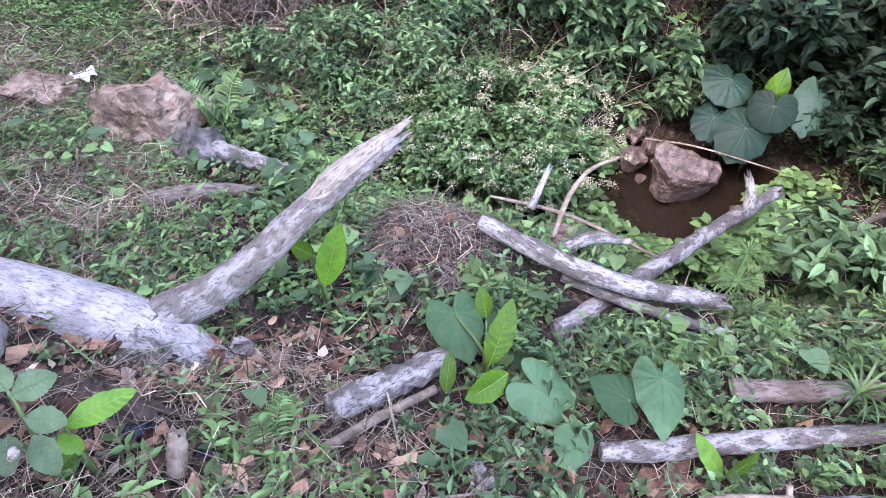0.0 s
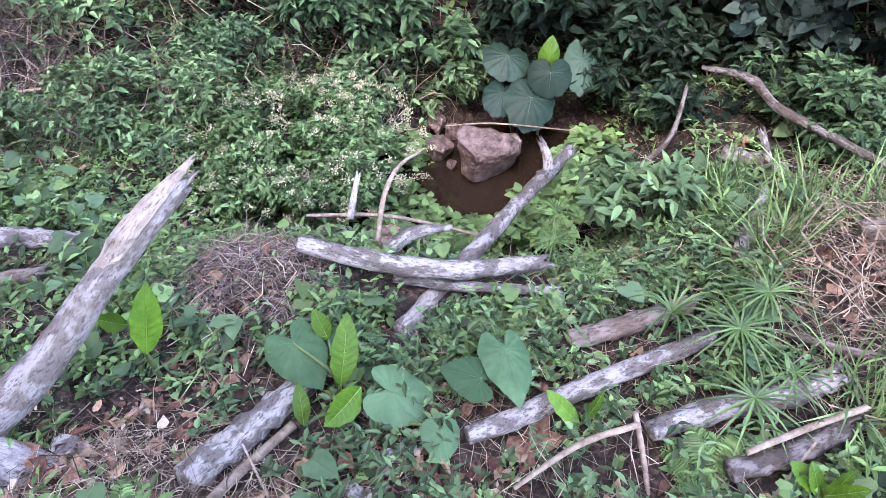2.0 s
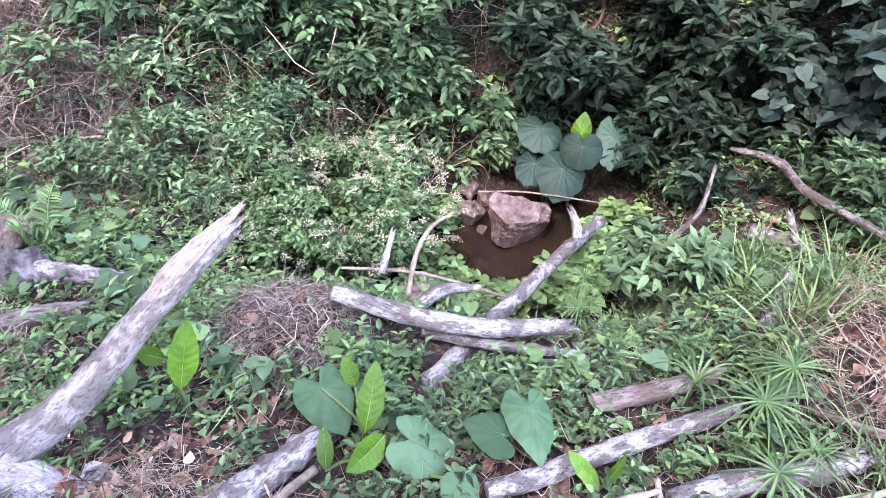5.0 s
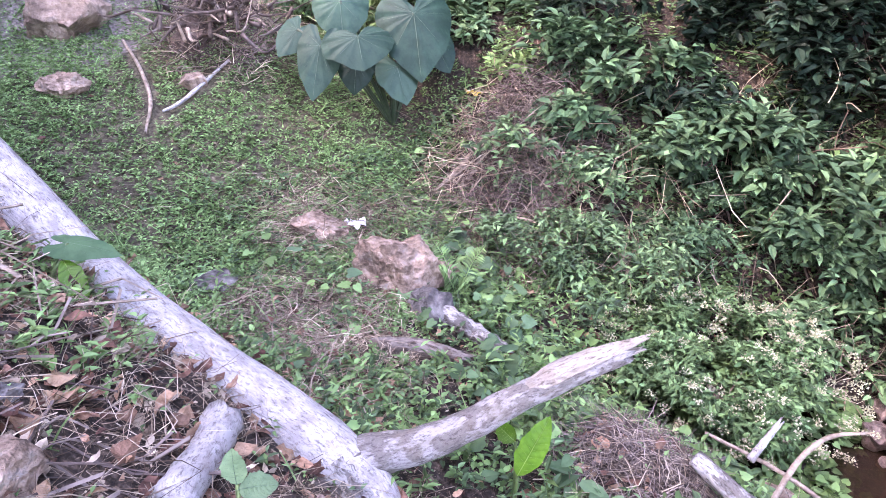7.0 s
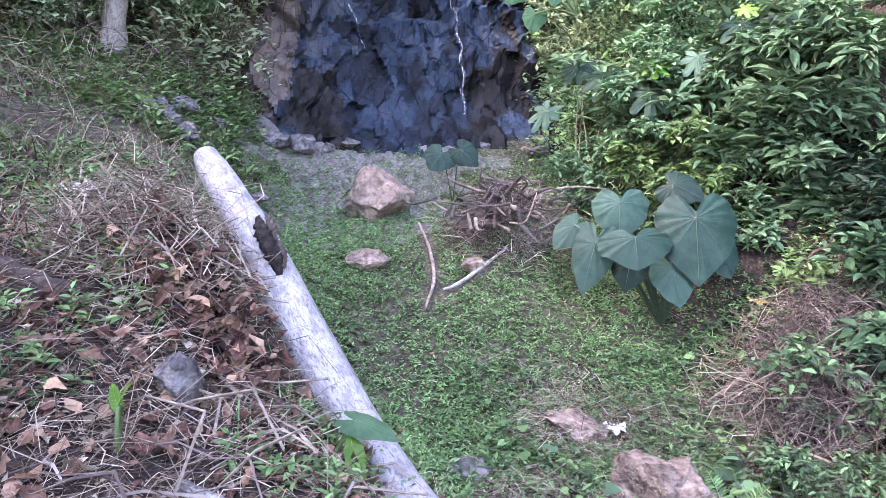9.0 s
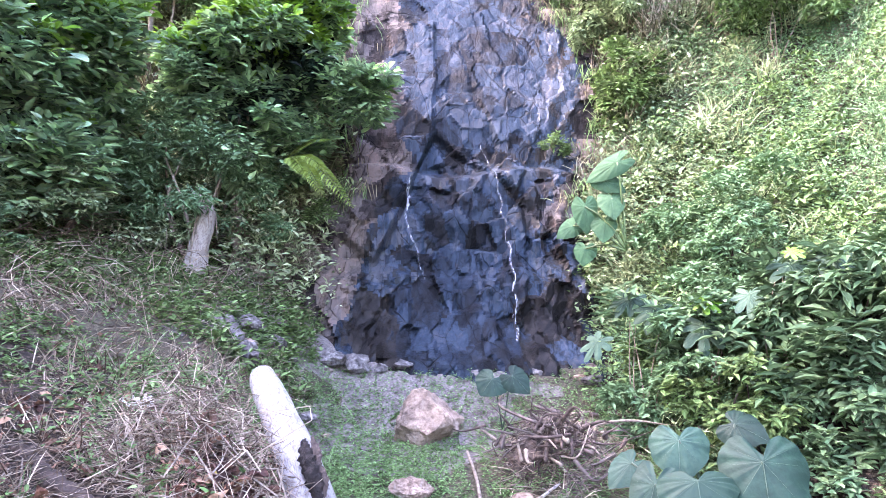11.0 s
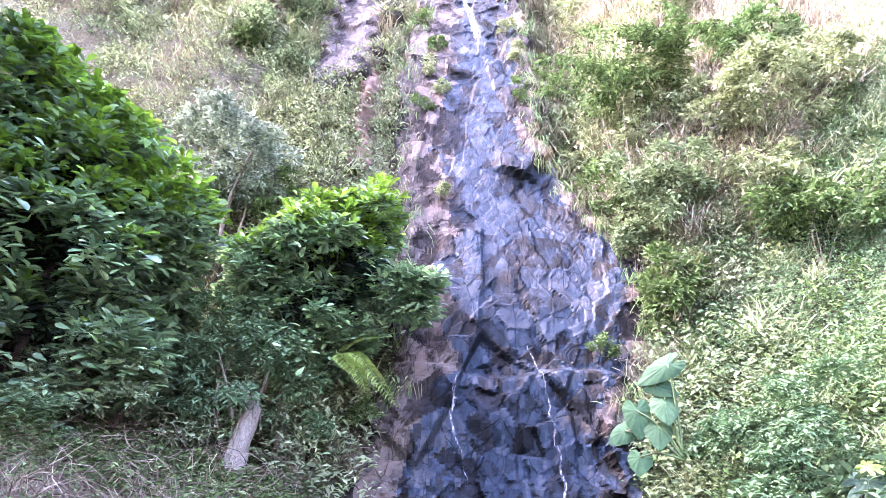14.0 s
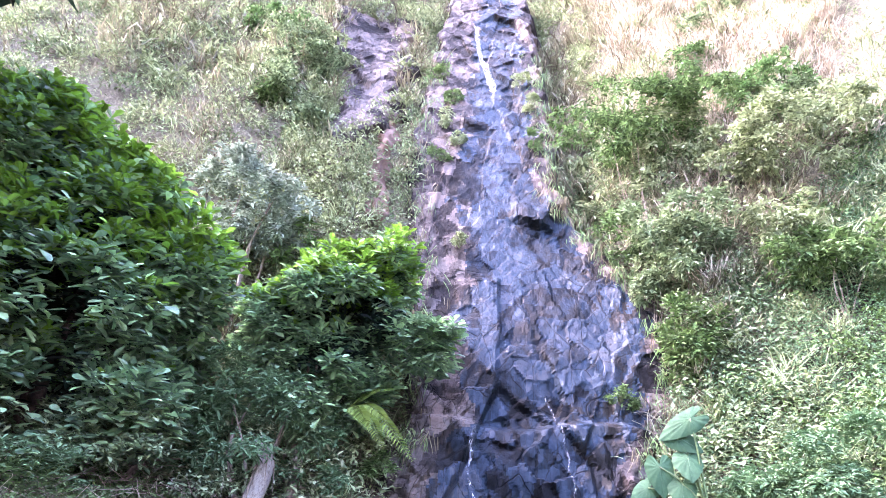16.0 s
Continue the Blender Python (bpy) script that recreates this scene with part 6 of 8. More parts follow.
for mtl, part_of, lab in ((HANGSTRAW, 0, "dry straw hanging over the edges of the cliff"), (MIDLEAF, 1, "green grass hanging over the edges of the cliff")):
    k = np.arange(n) % 2 == part_of
    m = int(k.sum())
    down = np.stack([rng.normal(0.3, 0.25, m), rng.normal(-0.25, 0.25, m), np.full(m, -0.9)], -1)
    stuff("grass", lab, "grass", [leaves(REED, np.stack([hx[k], hy[k], hz[k]], -1) + rng.normal(0, 0.06, (m, 3)), down + rng.normal(0, 0.15, (m, 3)), np.array([0.777, -0.63, 0.3]) + rng.normal(0, 0.3, (m, 3)), rng.uniform(0.2, 0.6, m), 0.014) for _ in range(4)], mtl)

# plants rooted in the cracks of the cliff
for k, (pw, pz, rr) in enumerate([(-1.15, 12.4, 0.4), (-1.3, 14.2, 0.55), (-1.0, 15.6, 0.45), (-0.75, 13.2, 0.3), (1.45, 13.0, 0.35), (1.55, 15.2, 0.45), (-1.5, 17.0, 0.6), (1.2, 16.6, 0.3), (2.6, 4.9, 0.25), (-0.5, 8.9, 0.18)]):
    bx, by = to_xy(float(face(np.array(pw), np.array(pz))), pw)
    bush("shrub", "weedy shrub rooted in a crack of the cliff", (bx + 0.15, by - 0.12, pz), (rr * 0.8, rr * 0.8, rr * 0.7), int(300 * rr), 6, 0.1, 0.4, (MIDLEAF, HILLLEAF)[k % 2], (bx, by, pz - 0.1), seed=500 + k, lump=0.6, trunk=0.01, category="shrub")


# ---- ground cover ----
def pool(s, w):
    x, y = to_xy(s, w)
    return ground(x, y) < -1.62


def herbs(s, w, x, y):
    lawn = sm(2.4, 3.4, s) * (1 - sm(1.6, 2.6, w - 0.1 * (s - 5)))
    heaps = (np.hypot(x - 2.95, y - 0.95) > 0.95 + 0.1 * wavy(x, y, 4.0, 0.2)) * (np.hypot(x + 0.05, y - 2.25) > 0.3)
    dim = 1 - 0.8 * np.exp(-(((x - 2.9) / 0.75) ** 2 + ((y - 3.0) / 0.7) ** 2) ** 2)
    return heaps * dim * (0.42 + 0.58 * sm(0.3, 0.55, patch(x, y, 3.2, 0.7))) * (1 - 0.93 * litter_bank(s, w)) * (1 - 0.75 * lawn) * ~pool(s, w) * (s < 9.5)


rng = np.random.default_rng(56)
x, y = spots(11000, -2.8, 3.4, 0.3, 4.6, herbs)
stuff("weeds", "fresh green round-leaved weeds between the logs", "weeds", sprigs(x, y, 2, 0.02, 0.12, 0.025, 0.06, 0.75), VINE)
rng = np.random.default_rng(55)
x, y = spots(15000, -3.5, 5.5, 0.2, 6.0, herbs)
stuff("weeds", "low green weeds with pointed leaves covering the gully floor", "weeds", sprigs(x, y, 3, 0.02, 0.15, 0.022, 0.075, 0.56), HERB)
x, y = spots(5000, -3.5, 5.5, 0.2, 5.5, herbs)
stuff("weeds", "lighter green narrow-leaved weeds among the logs", "weeds", sprigs(x, y, 3, 0.05, 0.2, 0.05, 0.1, 0.3, LANCE), VINE)
x, y = spots(4200, -3.5, 5.5, 0.2, 5.5, lambda s, w, x, y: herbs(s, w, x, y) * patch(x, y, 1.7, 4.0))
stuff("creepers", "heart-leaved creepers trailing over the ground", "creeper", [leaves(HEART, on_ground(x, y, 0.0) + np.stack([0 * x, 0 * x, rng.uniform(0.04, 0.16, len(x))], -1), rand_dir(len(x), -35, 10), UP + rng.normal(0, 0.3, (len(x), 3)), rng.uniform(0.05, 0.1, len(x)), rng.uniform(0.05, 0.09, len(x)))], VINE)


x, y = spots(2600, -3.0, 4.2, 0.3, 4.6, lambda s, w, x, y: herbs(s, w, x, y) * sm(0.35, 0.7, patch(x, y, 2.1, 1.9)))
n = len(x)
L = rng.uniform(0.06, 0.13, n)
stuff("creepers", "broad rounded leaves standing over the low weeds", "creeper", [leaves(HEART, on_ground(x, y) + np.stack([0 * x, 0 * x, rng.uniform(0.06, 0.18, n)], -1), rand_dir(n, -45, 15), UP + rng.normal(0, 0.35, (n, 3)), L, L * 0.95)], SOFTWEED)


front = lambda s, w, x, y: sm(-0.25, 0.25, x + 0.5 * (y - 1.2)) * (x < 2.1) * (y > 0.45) * (y < 2.0) * ~pool(s, w) * (np.hypot(x - 2.95, y - 0.95) > 0.95) * (0.3 + 0.7 * sm(0.3, 0.6, patch(x, y, 4.1, 1.3)))
x, y = spots(4200, -1.6, 2.4, -0.4, 3.2, front)
stuff("weeds", "pointed green weeds growing up between the fallen logs", "weeds", sprigs(x, y, 3, 0.05, 0.2, 0.035, 0.085, 0.34, LANCE, lo=-15, hi=40), NEARLEAF)
x, y = spots(2600, -1.6, 2.4, -0.4, 3.2, front)
stuff("weeds", "small round-leaved weeds between the fallen logs", "weeds", sprigs(x, y, 2, 0.03, 0.13, 0.03, 0.06, 0.8), HERB)


def lawn_spots(s, w, x, y):
    return sm(2.6, 3.6, s) * (1 - litter_bank(s, w)) * (0.55 + 0.45 * sm(0.25, 0.6, patch(x, y, 1.9, 0.2))) * (1 - 0.8 * sm(8.0, 10.0, s))


x, y = spots(50000, 2.4, 10, -2.2, 3.4, lawn_spots)
stuff("lawn_weeds", "short dense green ground cover on the lawn", "ground cover", sprigs(x, y, 2, 0.015, 0.07, 0.022, 0.05, 0.55, DIAMOND), LAWN)
x, y = spots(15000, 2.4, 12, -8, 0.5, lambda s, w, x, y: litter_bank(s, w) * sm(3.0, 5.5, s) * (0.2 + 0.8 * sm(0.3, 0.65, patch(x, y, 1.5, 2.2))))
stuff("weeds", "patchy green weeds on the stony slope", "weeds", sprigs(x, y, 3, 0.03, 0.14, 0.035, 0.08, 0.5, DIAMOND), LAWN)
x, y = spots(6500, -1, 6, -3.5, 1.0, lambda s, w, x, y: 0.8 * litter_bank(s, w) * sm(0.45, 0.75, patch(x, y, 2.1, 3.3)))
stuff("weeds", "scattered green seedlings in the leaf litter", "weeds", sprigs(x, y, 3, 0.03, 0.14, 0.04, 0.08, 0.45), VINE)
x, y = spots(26000, -3.5, 5.0, -0.5, 5.5, lambda s, w, x, y: (np.hypot(x - 2.95, y - 0.95) > 0.9) * 0.5 * ~pool(s, w) * (0.4 + 0.6 * patch(x, y, 3.1, 2.4)) * (1 - 0.6 * litter_bank(s, w)))
stuff("seedlings", "tiny light green seedlings between the weeds", "weeds", sprigs(x, y, 1, 0.01, 0.09, 0.012, 0.034, 0.65, DIAMOND), VINE)
x, y = spots(9000, 3.5, 12, -9, -0.8, lambda s, w, x, y: sm(0.25, 0.7, patch(x, y, 2.2, 1.4)) * litter_bank(s, w))
stuff("dry_grass", "tufts of dry grass and dead stems on the slope", "dry grass", [leaves(BLADE, on_ground(x + rng.normal(0, 0.05, len(x)), y + rng.normal(0, 0.05, len(x))), rand_dir(len(x), -10, 70), UP + rng.normal(0, 0.4, (len(x), 3)), rng.uniform(0.1, 0.4, len(x)), 0.008) for _ in range(4)], DRYGRASS)
# litter
def flat_litter(n, s0, s1, w0, w1, keep, tpl, L0, L1, ratio, lift, lo=-8, hi=22):
    x, y = spots(n, s0, s1, w0, w1, keep)
    L = rng.uniform(L0, L1, len(x))
    return leaves(tpl, on_ground(x, y, lift) + np.stack([0 * x, 0 * x, rng.uniform(0, 0.03, len(x))], -1), rand_dir(len(x), lo, hi), UP + rng.normal(0, 0.3, (len(x), 3)), L, L * ratio)


some = lambda s, w, x, y: (0.3 + 0.7 * litter_bank(s, w)) * ~pool(s, w) * patch(x, y, 2.4, 1.4) * (1 - 0.8 * sm(4.5, 7, s))
dead_leaves("crumpled red-brown dead leaves on the earth bank", 5200, some, -3, 7, -4, 4.5, 0.03, 0.1, 0.03)
close = lambda s, w, x, y: litter_bank(s, w) * (0.35 + 0.65 * patch(x, y, 2.6, 0.9))
dead_leaves("thick red-brown dead leaves and bark on the bank", 5600, close, -0.6, 5.0, -2.6, 1.6, 0.035, 0.12, 0.04)
dead_leaves("large curled red-brown leaves on top of the litter", 1500, lambda s, w, x, y: litter_bank(s, w) * (0.3 + 0.7 * patch(x, y, 3.1, 2.2)), -0.8, 4.5, -2.2, 1.6, 0.05, 0.12, 0.06, RUSTLEAF)
dead_leaves("large dead leaves lying among the weeds", 700, lambda s, w, x, y: ~pool(s, w) * patch(x, y, 2.7, 0.4), -1.5, 3.6, 0.2, 3.0, 0.05, 0.1, 0.05, RUSTLEAF)
dead_leaves("pale tan fragments of leaf in the litter", 3500, close, -0.8, 3.5, -1.8, 1.7, 0.02, 0.07, 0.04, DRYGRASS)
stuff("dry_grass", "short dead stems matted in the leaf litter", "dry grass", [flat_litter(19000, -0.6, 5.5, -3.0, 1.5, close, TWIG, 0.04, 0.22, 0.013, 0.012, -12, 25)], DRYGRASS)
grassy = lambda s, w, x, y: (0.5 + 0.5 * litter_bank(s, w)) * ~pool(s, w) * (0.3 + 0.7 * patch(x, y, 1.8, 5.4))
stuff("dry_grass", "dead grey-brown grass stems matted over the ground", "dry grass", [flat_litter(24000, -3.5, 9.5, -5, 5.0, grassy, TWIG, 0.05, 0.26, 0.013, 0.008, -6, 20)], DRYGRASS)
near_floor = lambda s, w, x, y: ~pool(s, w) * (0.25 + 0.75 * patch(x, y, 3.3, 0.7)) * (1 - 0.7 * litter_bank(s, w))
dead_leaves("scattered dead leaves under the weeds", 3800, near_floor, -2.6, 3.2, 0.3, 4.6, 0.025, 0.085, 0.03)
stuff("dry_grass", "dead stems lying under the weeds by the logs", "dry grass", [flat_litter(20000, -2.8, 3.6, 0.2, 4.6, near_floor, TWIG, 0.04, 0.2, 0.014, 0.01, -10, 22)], DRYGRASS)
stuff("debris", "crumbs of bark and broken leaf on the earth", "debris", [flat_litter(26000, -3, 6, -3.5, 4.5, lambda s, w, x, y: (0.35 + 0.65 * litter_bank(s, w)) * ~pool(s, w), DIAMOND, 0.008, 0.03, 0.6, 0.002, -20, 35)], DRYGRASS)
stuff("twigs", "thin broken twigs strewn over the bank", "twigs", [flat_litter(900, -3, 8, -4, 4.5, grassy, TWIG, 0.15, 0.5, 0.02, 0.02, -5, 14)], STICK)
dead_leaves("dead leaves and husks on the dry mound", 700, lambda s, w, x, y: 0.8 * (np.hypot(x - 2.9, y - 0.95) < 1.05), -2.6, 0.5, 1.2, 4.0, 0.03, 0.1, 0.05)
x, y = spots(2600, -3.5, 10, -5, 5.2, lambda s, w, x, y: 0.5 * ~pool(s, w) * patch(x, y, 2.9, 4.4))
stuff("grass", "thin blades of green grass among the weeds", "grass", [leaves(BLADE, on_ground(x + rng.normal(0, 0.02, len(x)), y + rng.normal(0, 0.02, len(x))), rand_dir(len(x), 25, 80), UP + rng.normal(0, 0.4, (len(x), 3)), rng.uniform(0.08, 0.28, len(x)), 0.008) for _ in range(4)], VINE)


# ---- single plants ----
def heart_blade(L, W, lobe=0.42, ring=8, n=64, cup=0.12, notch=0.25, wave=0.02, seed=0.0, round_leaf=False, palm=False):
    """A heart-shaped or round blade lying in xy; the stalk meets it at the origin and the tip points to +y. L: stalk to tip, W: full width."""
    th = np.linspace(-np.pi, np.pi, n, endpoint=False)
    c = np.abs(th) / np.pi
    if palm:
        r = np.interp(c, (0, 0.9, 0.97, 1), (1, 0.8, 0.4, 0.1)) * (0.36 + 0.64 * np.abs(np.cos(3.9 * th)) ** 0.7)
        ex, ey = r * np.sin(th) * W / 2, r * np.cos(th) * np.where(np.cos(th) > 0, L, L * 0.85)
    elif round_leaf:
        r = np.interp(c, (0, 0.86, 0.97, 1), (1, 1, 0.55, notch)) * (1 + 0.03 * np.cos(11 * th) + 0.012 * np.cos(31 * th))
        ex, ey = r * np.sin(th) * W / 2, r * np.cos(th) * np.where(np.cos(th) > 0, L, L * 0.75)
    else:
        half = np.interp(c, (0, 0.05, 0.12, 0.22, 0.34, 0.46, 0.58, 0.7, 0.8, 0.89, 0.95, 1.0), (0.0, 0.17, 0.42, 0.7, 0.91, 1.0, 0.98, 0.86, 0.66, 0.42, 0.2, 0.04)) * W / 2
        ey = np.interp(c, (0, 0.05, 0.12, 0.22, 0.34, 0.46, 0.58, 0.7, 0.8, 0.89, 0.95, 1.0), (1.0, 0.92, 0.78, 0.58, 0.34, 0.1, -0.12, -0.3, -lobe, -lobe * 1.04, -lobe * 0.8, -notch * lobe)) * L
        ex = np.sign(np.sin(th)) * half
    ex, ey = ex * (1 + wave * np.sin(7 * th + seed)), ey * (1 + 0.6 * wave * np.sin(9 * th + 2 * seed))
    k = np.linspace(0, 1, ring + 1)[1:]
    x, y = k[:, None] * ex[None], k[:, None] * ey[None]
    rel = np.hypot(x / W, y / (1.4 * L))
    z = -cup * W * rel * 1.6 + 0.013 * W * k[:, None] ** 2 * np.cos(9 * th[None] + seed) + 0.012 * W * k[:, None] * np.cos(15 * th[None] + 2 * seed) - 0.10 * W * np.clip(np.abs(x) / W * 2, 0, 1) ** 3 + 0.03 * W * np.abs(x) / W - 0.25 * L * np.clip(y / L, 0, 1) ** 2 * cup * 4
    v = np.vstack([[0, 0, 0], np.stack([x, y, z], -1).reshape(-1, 3)])
    i = np.arange(n)
    tri = np.stack([np.zeros(n, int), 1 + i, 1 + (i + 1) % n], -1)
    a, b = np.meshgrid(np.arange(ring - 1), i, indexing="ij")
    q = np.stack([1 + a * n + b, 1 + (a + 1) * n + b, 1 + (a + 1) * n + (b + 1) % n, 1 + a * n + (b + 1) % n], -1).reshape(-1, 4)
    return v, [q, tri]


def lance_blade(L, W, ribs=9, cup=0.15, curl=0.15):
    """A ribbed oval blade from the origin to the tip at +y."""
    u, t = np.meshgrid(np.linspace(0, 1, 34), np.linspace(-1, 1, 13), indexing="ij")
    wob = 1 + 0.03 * np.sin(23 * u + 5 * t)
    half = W / 2 * np.interp(u, (0, 0.08, 0.3, 0.55, 0.8, 0.95, 1), (0.08, 0.45, 0.95, 1.0, 0.66, 0.22, 0.0))
    x = t * half * wob
    y = u * L
    z = cup * np.abs(x) + 0.026 * W * np.sin((u * 1.0 - 0.35 * np.abs(t) * W / L) * ribs * 2 * np.pi) * (np.abs(t) > 0.1) - curl * L * u * u
    v = np.stack([x, y, z], -1).reshape(-1, 3)
    i, j = np.meshgrid(np.arange(33), np.arange(12), indexing="ij")
    return v, [np.stack([i * 13 + j, i * 13 + j + 1, (i + 1) * 13 + j + 1, (i + 1) * 13 + j], -1).reshape(-1, 4)]


def blade_frame(a, tip, hint):
    y = unit(tip - a)
    z = unit(hint - y * (hint @ y))
    return np.stack([np.cross(y, z), y, z], 1)


def big_plant(name, label, base, rows, material, kind="heart", category="plant", hint=(0.1, -0.45, 0.9), stalk=0.008, vein=VEIN, veins=7, group=""):
    """A plant of a few large leaves. rows: stalk end x, y, z, tip x, y, z, width."""
    b = np.array(base, float)
    vein = {LIMELEAF: LIMEVEIN, BIGTARO: BIGVEIN}.get(material, vein)
    ob = thing(name, label, category, tuple(b), group=group)
    for k, (ax, ay, az, tx, ty, tz, wd) in enumerate(rows):
        a, tip = np.array((ax, ay, az)), np.array((tx, ty, tz))
        L = float(np.linalg.norm(tip - a))
        R = blade_frame(a, tip, np.array(hint) + 0.12 * np.array((math.sin(3.1 * k), math.cos(2.3 * k), 0)))
        if kind == "lance":
            wd = wd * 0.76
            v, f = lance_blade(L, wd)
        else:
            v, f = heart_blade(L, wd, seed=float(k), round_leaf=kind == "round", palm=kind == "palm", n=96 if kind == "palm" else 64)
        leaf = part("leaf", mesh_of("leaf", v @ R.T + a - b, f, material, True), ob)
        lines = []
        if kind == "lance":
            lines.append((np.array([(0, 0, 0.004), (0, L * 0.5, 0.004 - 0.15 * L * 0.25), (0, L * 0.97, 0.004 - 0.15 * L * 0.94)]), 0.016 * wd))
            for s in (-1, 1):
                for u in np.linspace(0.12, 0.8, 7):
                    lines.append((np.array([(0, L * u, 0.005 - 0.15 * L * u * u), (s * wd * 0.2, L * (u + 0.05), 0.006 + 0.03 * wd - 0.15 * L * (u + 0.05) ** 2), (s * wd * 0.36, L * (u + 0.09), 0.006 + 0.055 * wd - 0.15 * L * (u + 0.09) ** 2)]), 0.004 * wd))
        else:
            for s in np.linspace(-1, 1, veins):
                ang = s * 2.3
                ex, ey = 0.40 * wd * math.sin(ang), (0.9 if abs(s) < 0.01 else 0.62) * L * math.cos(ang) * (1 if math.cos(ang) > 0 else 0.5)
                zz = lambda t: 0.004 + 0.008 * wd - 0.12 * wd * 1.6 * math.hypot(ex * t / wd, ey * t / (1.4 * L)) + 0.03 * abs(ex * t) - 0.12 * L * max(0, ey * t / L) ** 2
                lines.append((np.array([(ex * t, ey * t, zz(t)) for t in (0, 0.5, 1)]), 0.006 * wd if abs(s) < 0.01 else 0.002 * wd))
        vv = join([tube(p, [r, r * 0.7, r * 0.3], 6, 4) for p, r in lines])
        part("midrib", mesh_of("midrib", vv[0] @ R.T + a - b, vv[1], vein), leaf, "pale green veins")
        mid = b * 0.45 + a * 0.55 + np.array((0.0, 0.0, 0.12 * np.linalg.norm(a - b)))
        v, f = tube(np.array([b, mid, a]) - b, [stalk * 1.4, stalk, stalk * 0.8], 10, 6)
        part("stalk", mesh_of("stalk", v, f, BIGSTALK if material == BIGTARO else STALK, True), ob)
    return ob


def g3(x, y):
    return (x, y, float(ground(x, y)) - 0.01)


big_plant("taro_plant", "green taro plant with heart-shaped leaves by the logs", g3(0.3, 1.42), [
    (0.36, 1.43, -0.70, 0.54, 1.33, -0.79, 0.24), (0.49, 1.23, -0.76, 0.46, 1.12, -0.80, 0.16), (0.05, 1.76, -0.63, 0.11, 1.56, -0.69, 0.24)], TAROLEAF, category="taro")
big_plant("taro_plant", "green taro plant with two leaves beside a grey log", g3(0.78, 1.4), [
    (0.70, 1.34, -0.68, 0.57, 1.41, -0.61, 0.18), (0.84, 1.41, -0.65, 0.81, 1.18, -0.67, 0.21)], TAROLEAF, category="taro")
big_plant("broadleaf_plant", "lime-green plant with ribbed upright leaves", g3(0.16, 1.55), [
    (0.18, 1.54, -0.70, 0.29, 1.66, -0.45, 0.15), (0.25, 1.48, -0.67, 0.09, 1.36, -0.68, 0.18), (0.0, 1.47, -0.78, 0.03, 1.56, -0.63, 0.09), (0.19, 1.77, -0.69, 0.17, 1.84, -0.56, 0.10)], LIMELEAF, "lance", hint=(0.1, -0.9, 0.4))
big_plant("broadleaf_plant", "small lime-green plant in front of a log", g3(1.0, 1.1), [
    (0.99, 1.06, -0.78, 0.91, 1.17, -0.65, 0.09), (1.00, 1.06, -0.77, 1.10, 1.07, -0.64, 0.08)], LIMELEAF, "lance", hint=(0.1, -0.9, 0.4))
big_plant("broadleaf_plant", "bushy lime-green seedling at the foot of the dry heap", g3(1.52, 0.42), [
    (1.63, 0.51, -0.77, 1.58, 0.61, -0.69, 0.11), (1.63, 0.50, -0.78, 1.72, 0.42, -0.67, 0.10), (1.62, 0.50, -0.78, 1.63, 0.57, -0.67, 0.09), (1.63, 0.49, -0.78, 1.71, 0.48, -0.64, 0.09), (1.60, 0.48, -0.76, 1.59, 0.39, -0.71, 0.10)], LIMELEAF, "lance", hint=(0.1, -0.6, 0.8))
big_plant("broadleaf_plant", "dark green low plant with rounded leaves", g3(1.85, 0.35), [
    (1.89, 0.41, -0.74, 1.79, 0.39, -0.76, 0.15), (1.95, 0.40, -0.76, 2.02, 0.36, -0.71, 0.15), (1.88, 0.36, -0.72, 1.80, 0.27, -0.70, 0.16), (1.89, 0.46, -0.79, 1.87, 0.50, -0.77, 0.11)], BIGTARO, "round")
big_plant("broadleaf_plant", "single upright lime-green ribbed leaf beside the broken branch", g3(-0.52, 1.95), [
    (-0.51, 1.93, -0.61, -0.41, 1.99, -0.32, 0.16), (-0.55, 2.03, -0.52, -0.65, 2.05, -0.47, 0.12)], LIMELEAF, "lance", hint=(0.1, -0.9, 0.4))
big_plant("broadleaf_plant", "glossy lime-green plant in the leaf litter", g3(-1.05, 0.95), [
    (-1.07, 0.99, -0.10, -0.90, 1.10, -0.08, 0.11), (-1.04, 0.95, -0.18, -1.09, 0.97, -0.11, 0.08), (-1.06, 0.95, -0.17, -1.08, 0.89, -0.16, 0.07)], LIMELEAF, "lance")
big_plant("broadleaf_plant", "dull green weed with broad soft leaves", g3(-1.12, 0.92), [
    (-1.16, 1.01, 0.04, -1.06, 1.07, 0.05, 0.12), (-1.13, 0.97, -0.01, -1.03, 0.97, -0.04, 0.10), (-1.09, 0.92, -0.02, -1.02, 0.83, -0.07, 0.11), (-1.13, 0.90, 0.02, -1.11, 0.80, 0.0, 0.11), (-1.17, 1.02, 0.05, -1.19, 1.04, 0.16, 0.11)], SOFTLEAF, "lance")
big_plant("round_leaf_plant", "plant with large round dull green leaves above the pool", g3(2.2, 4.1), [
    (2.33, 3.80, -1.07, 2.27, 3.69, -1.19, 0.34), (2.60, 3.80, -1.03, 2.50, 3.62, -1.18, 0.27), (2.11, 4.08, -1.02, 2.00, 3.95, -1.09, 0.37), (2.00, 3.93, -1.23, 1.88, 3.80, -1.29, 0.28),
    (2.17, 3.78, -1.23, 2.05, 3.61, -1.36, 0.39), (2.03, 4.21, -1.06, 1.98, 4.19, -1.13, 0.18)], BIGTARO, "round", hint=(-0.3, -0.8, 0.7), veins=9)
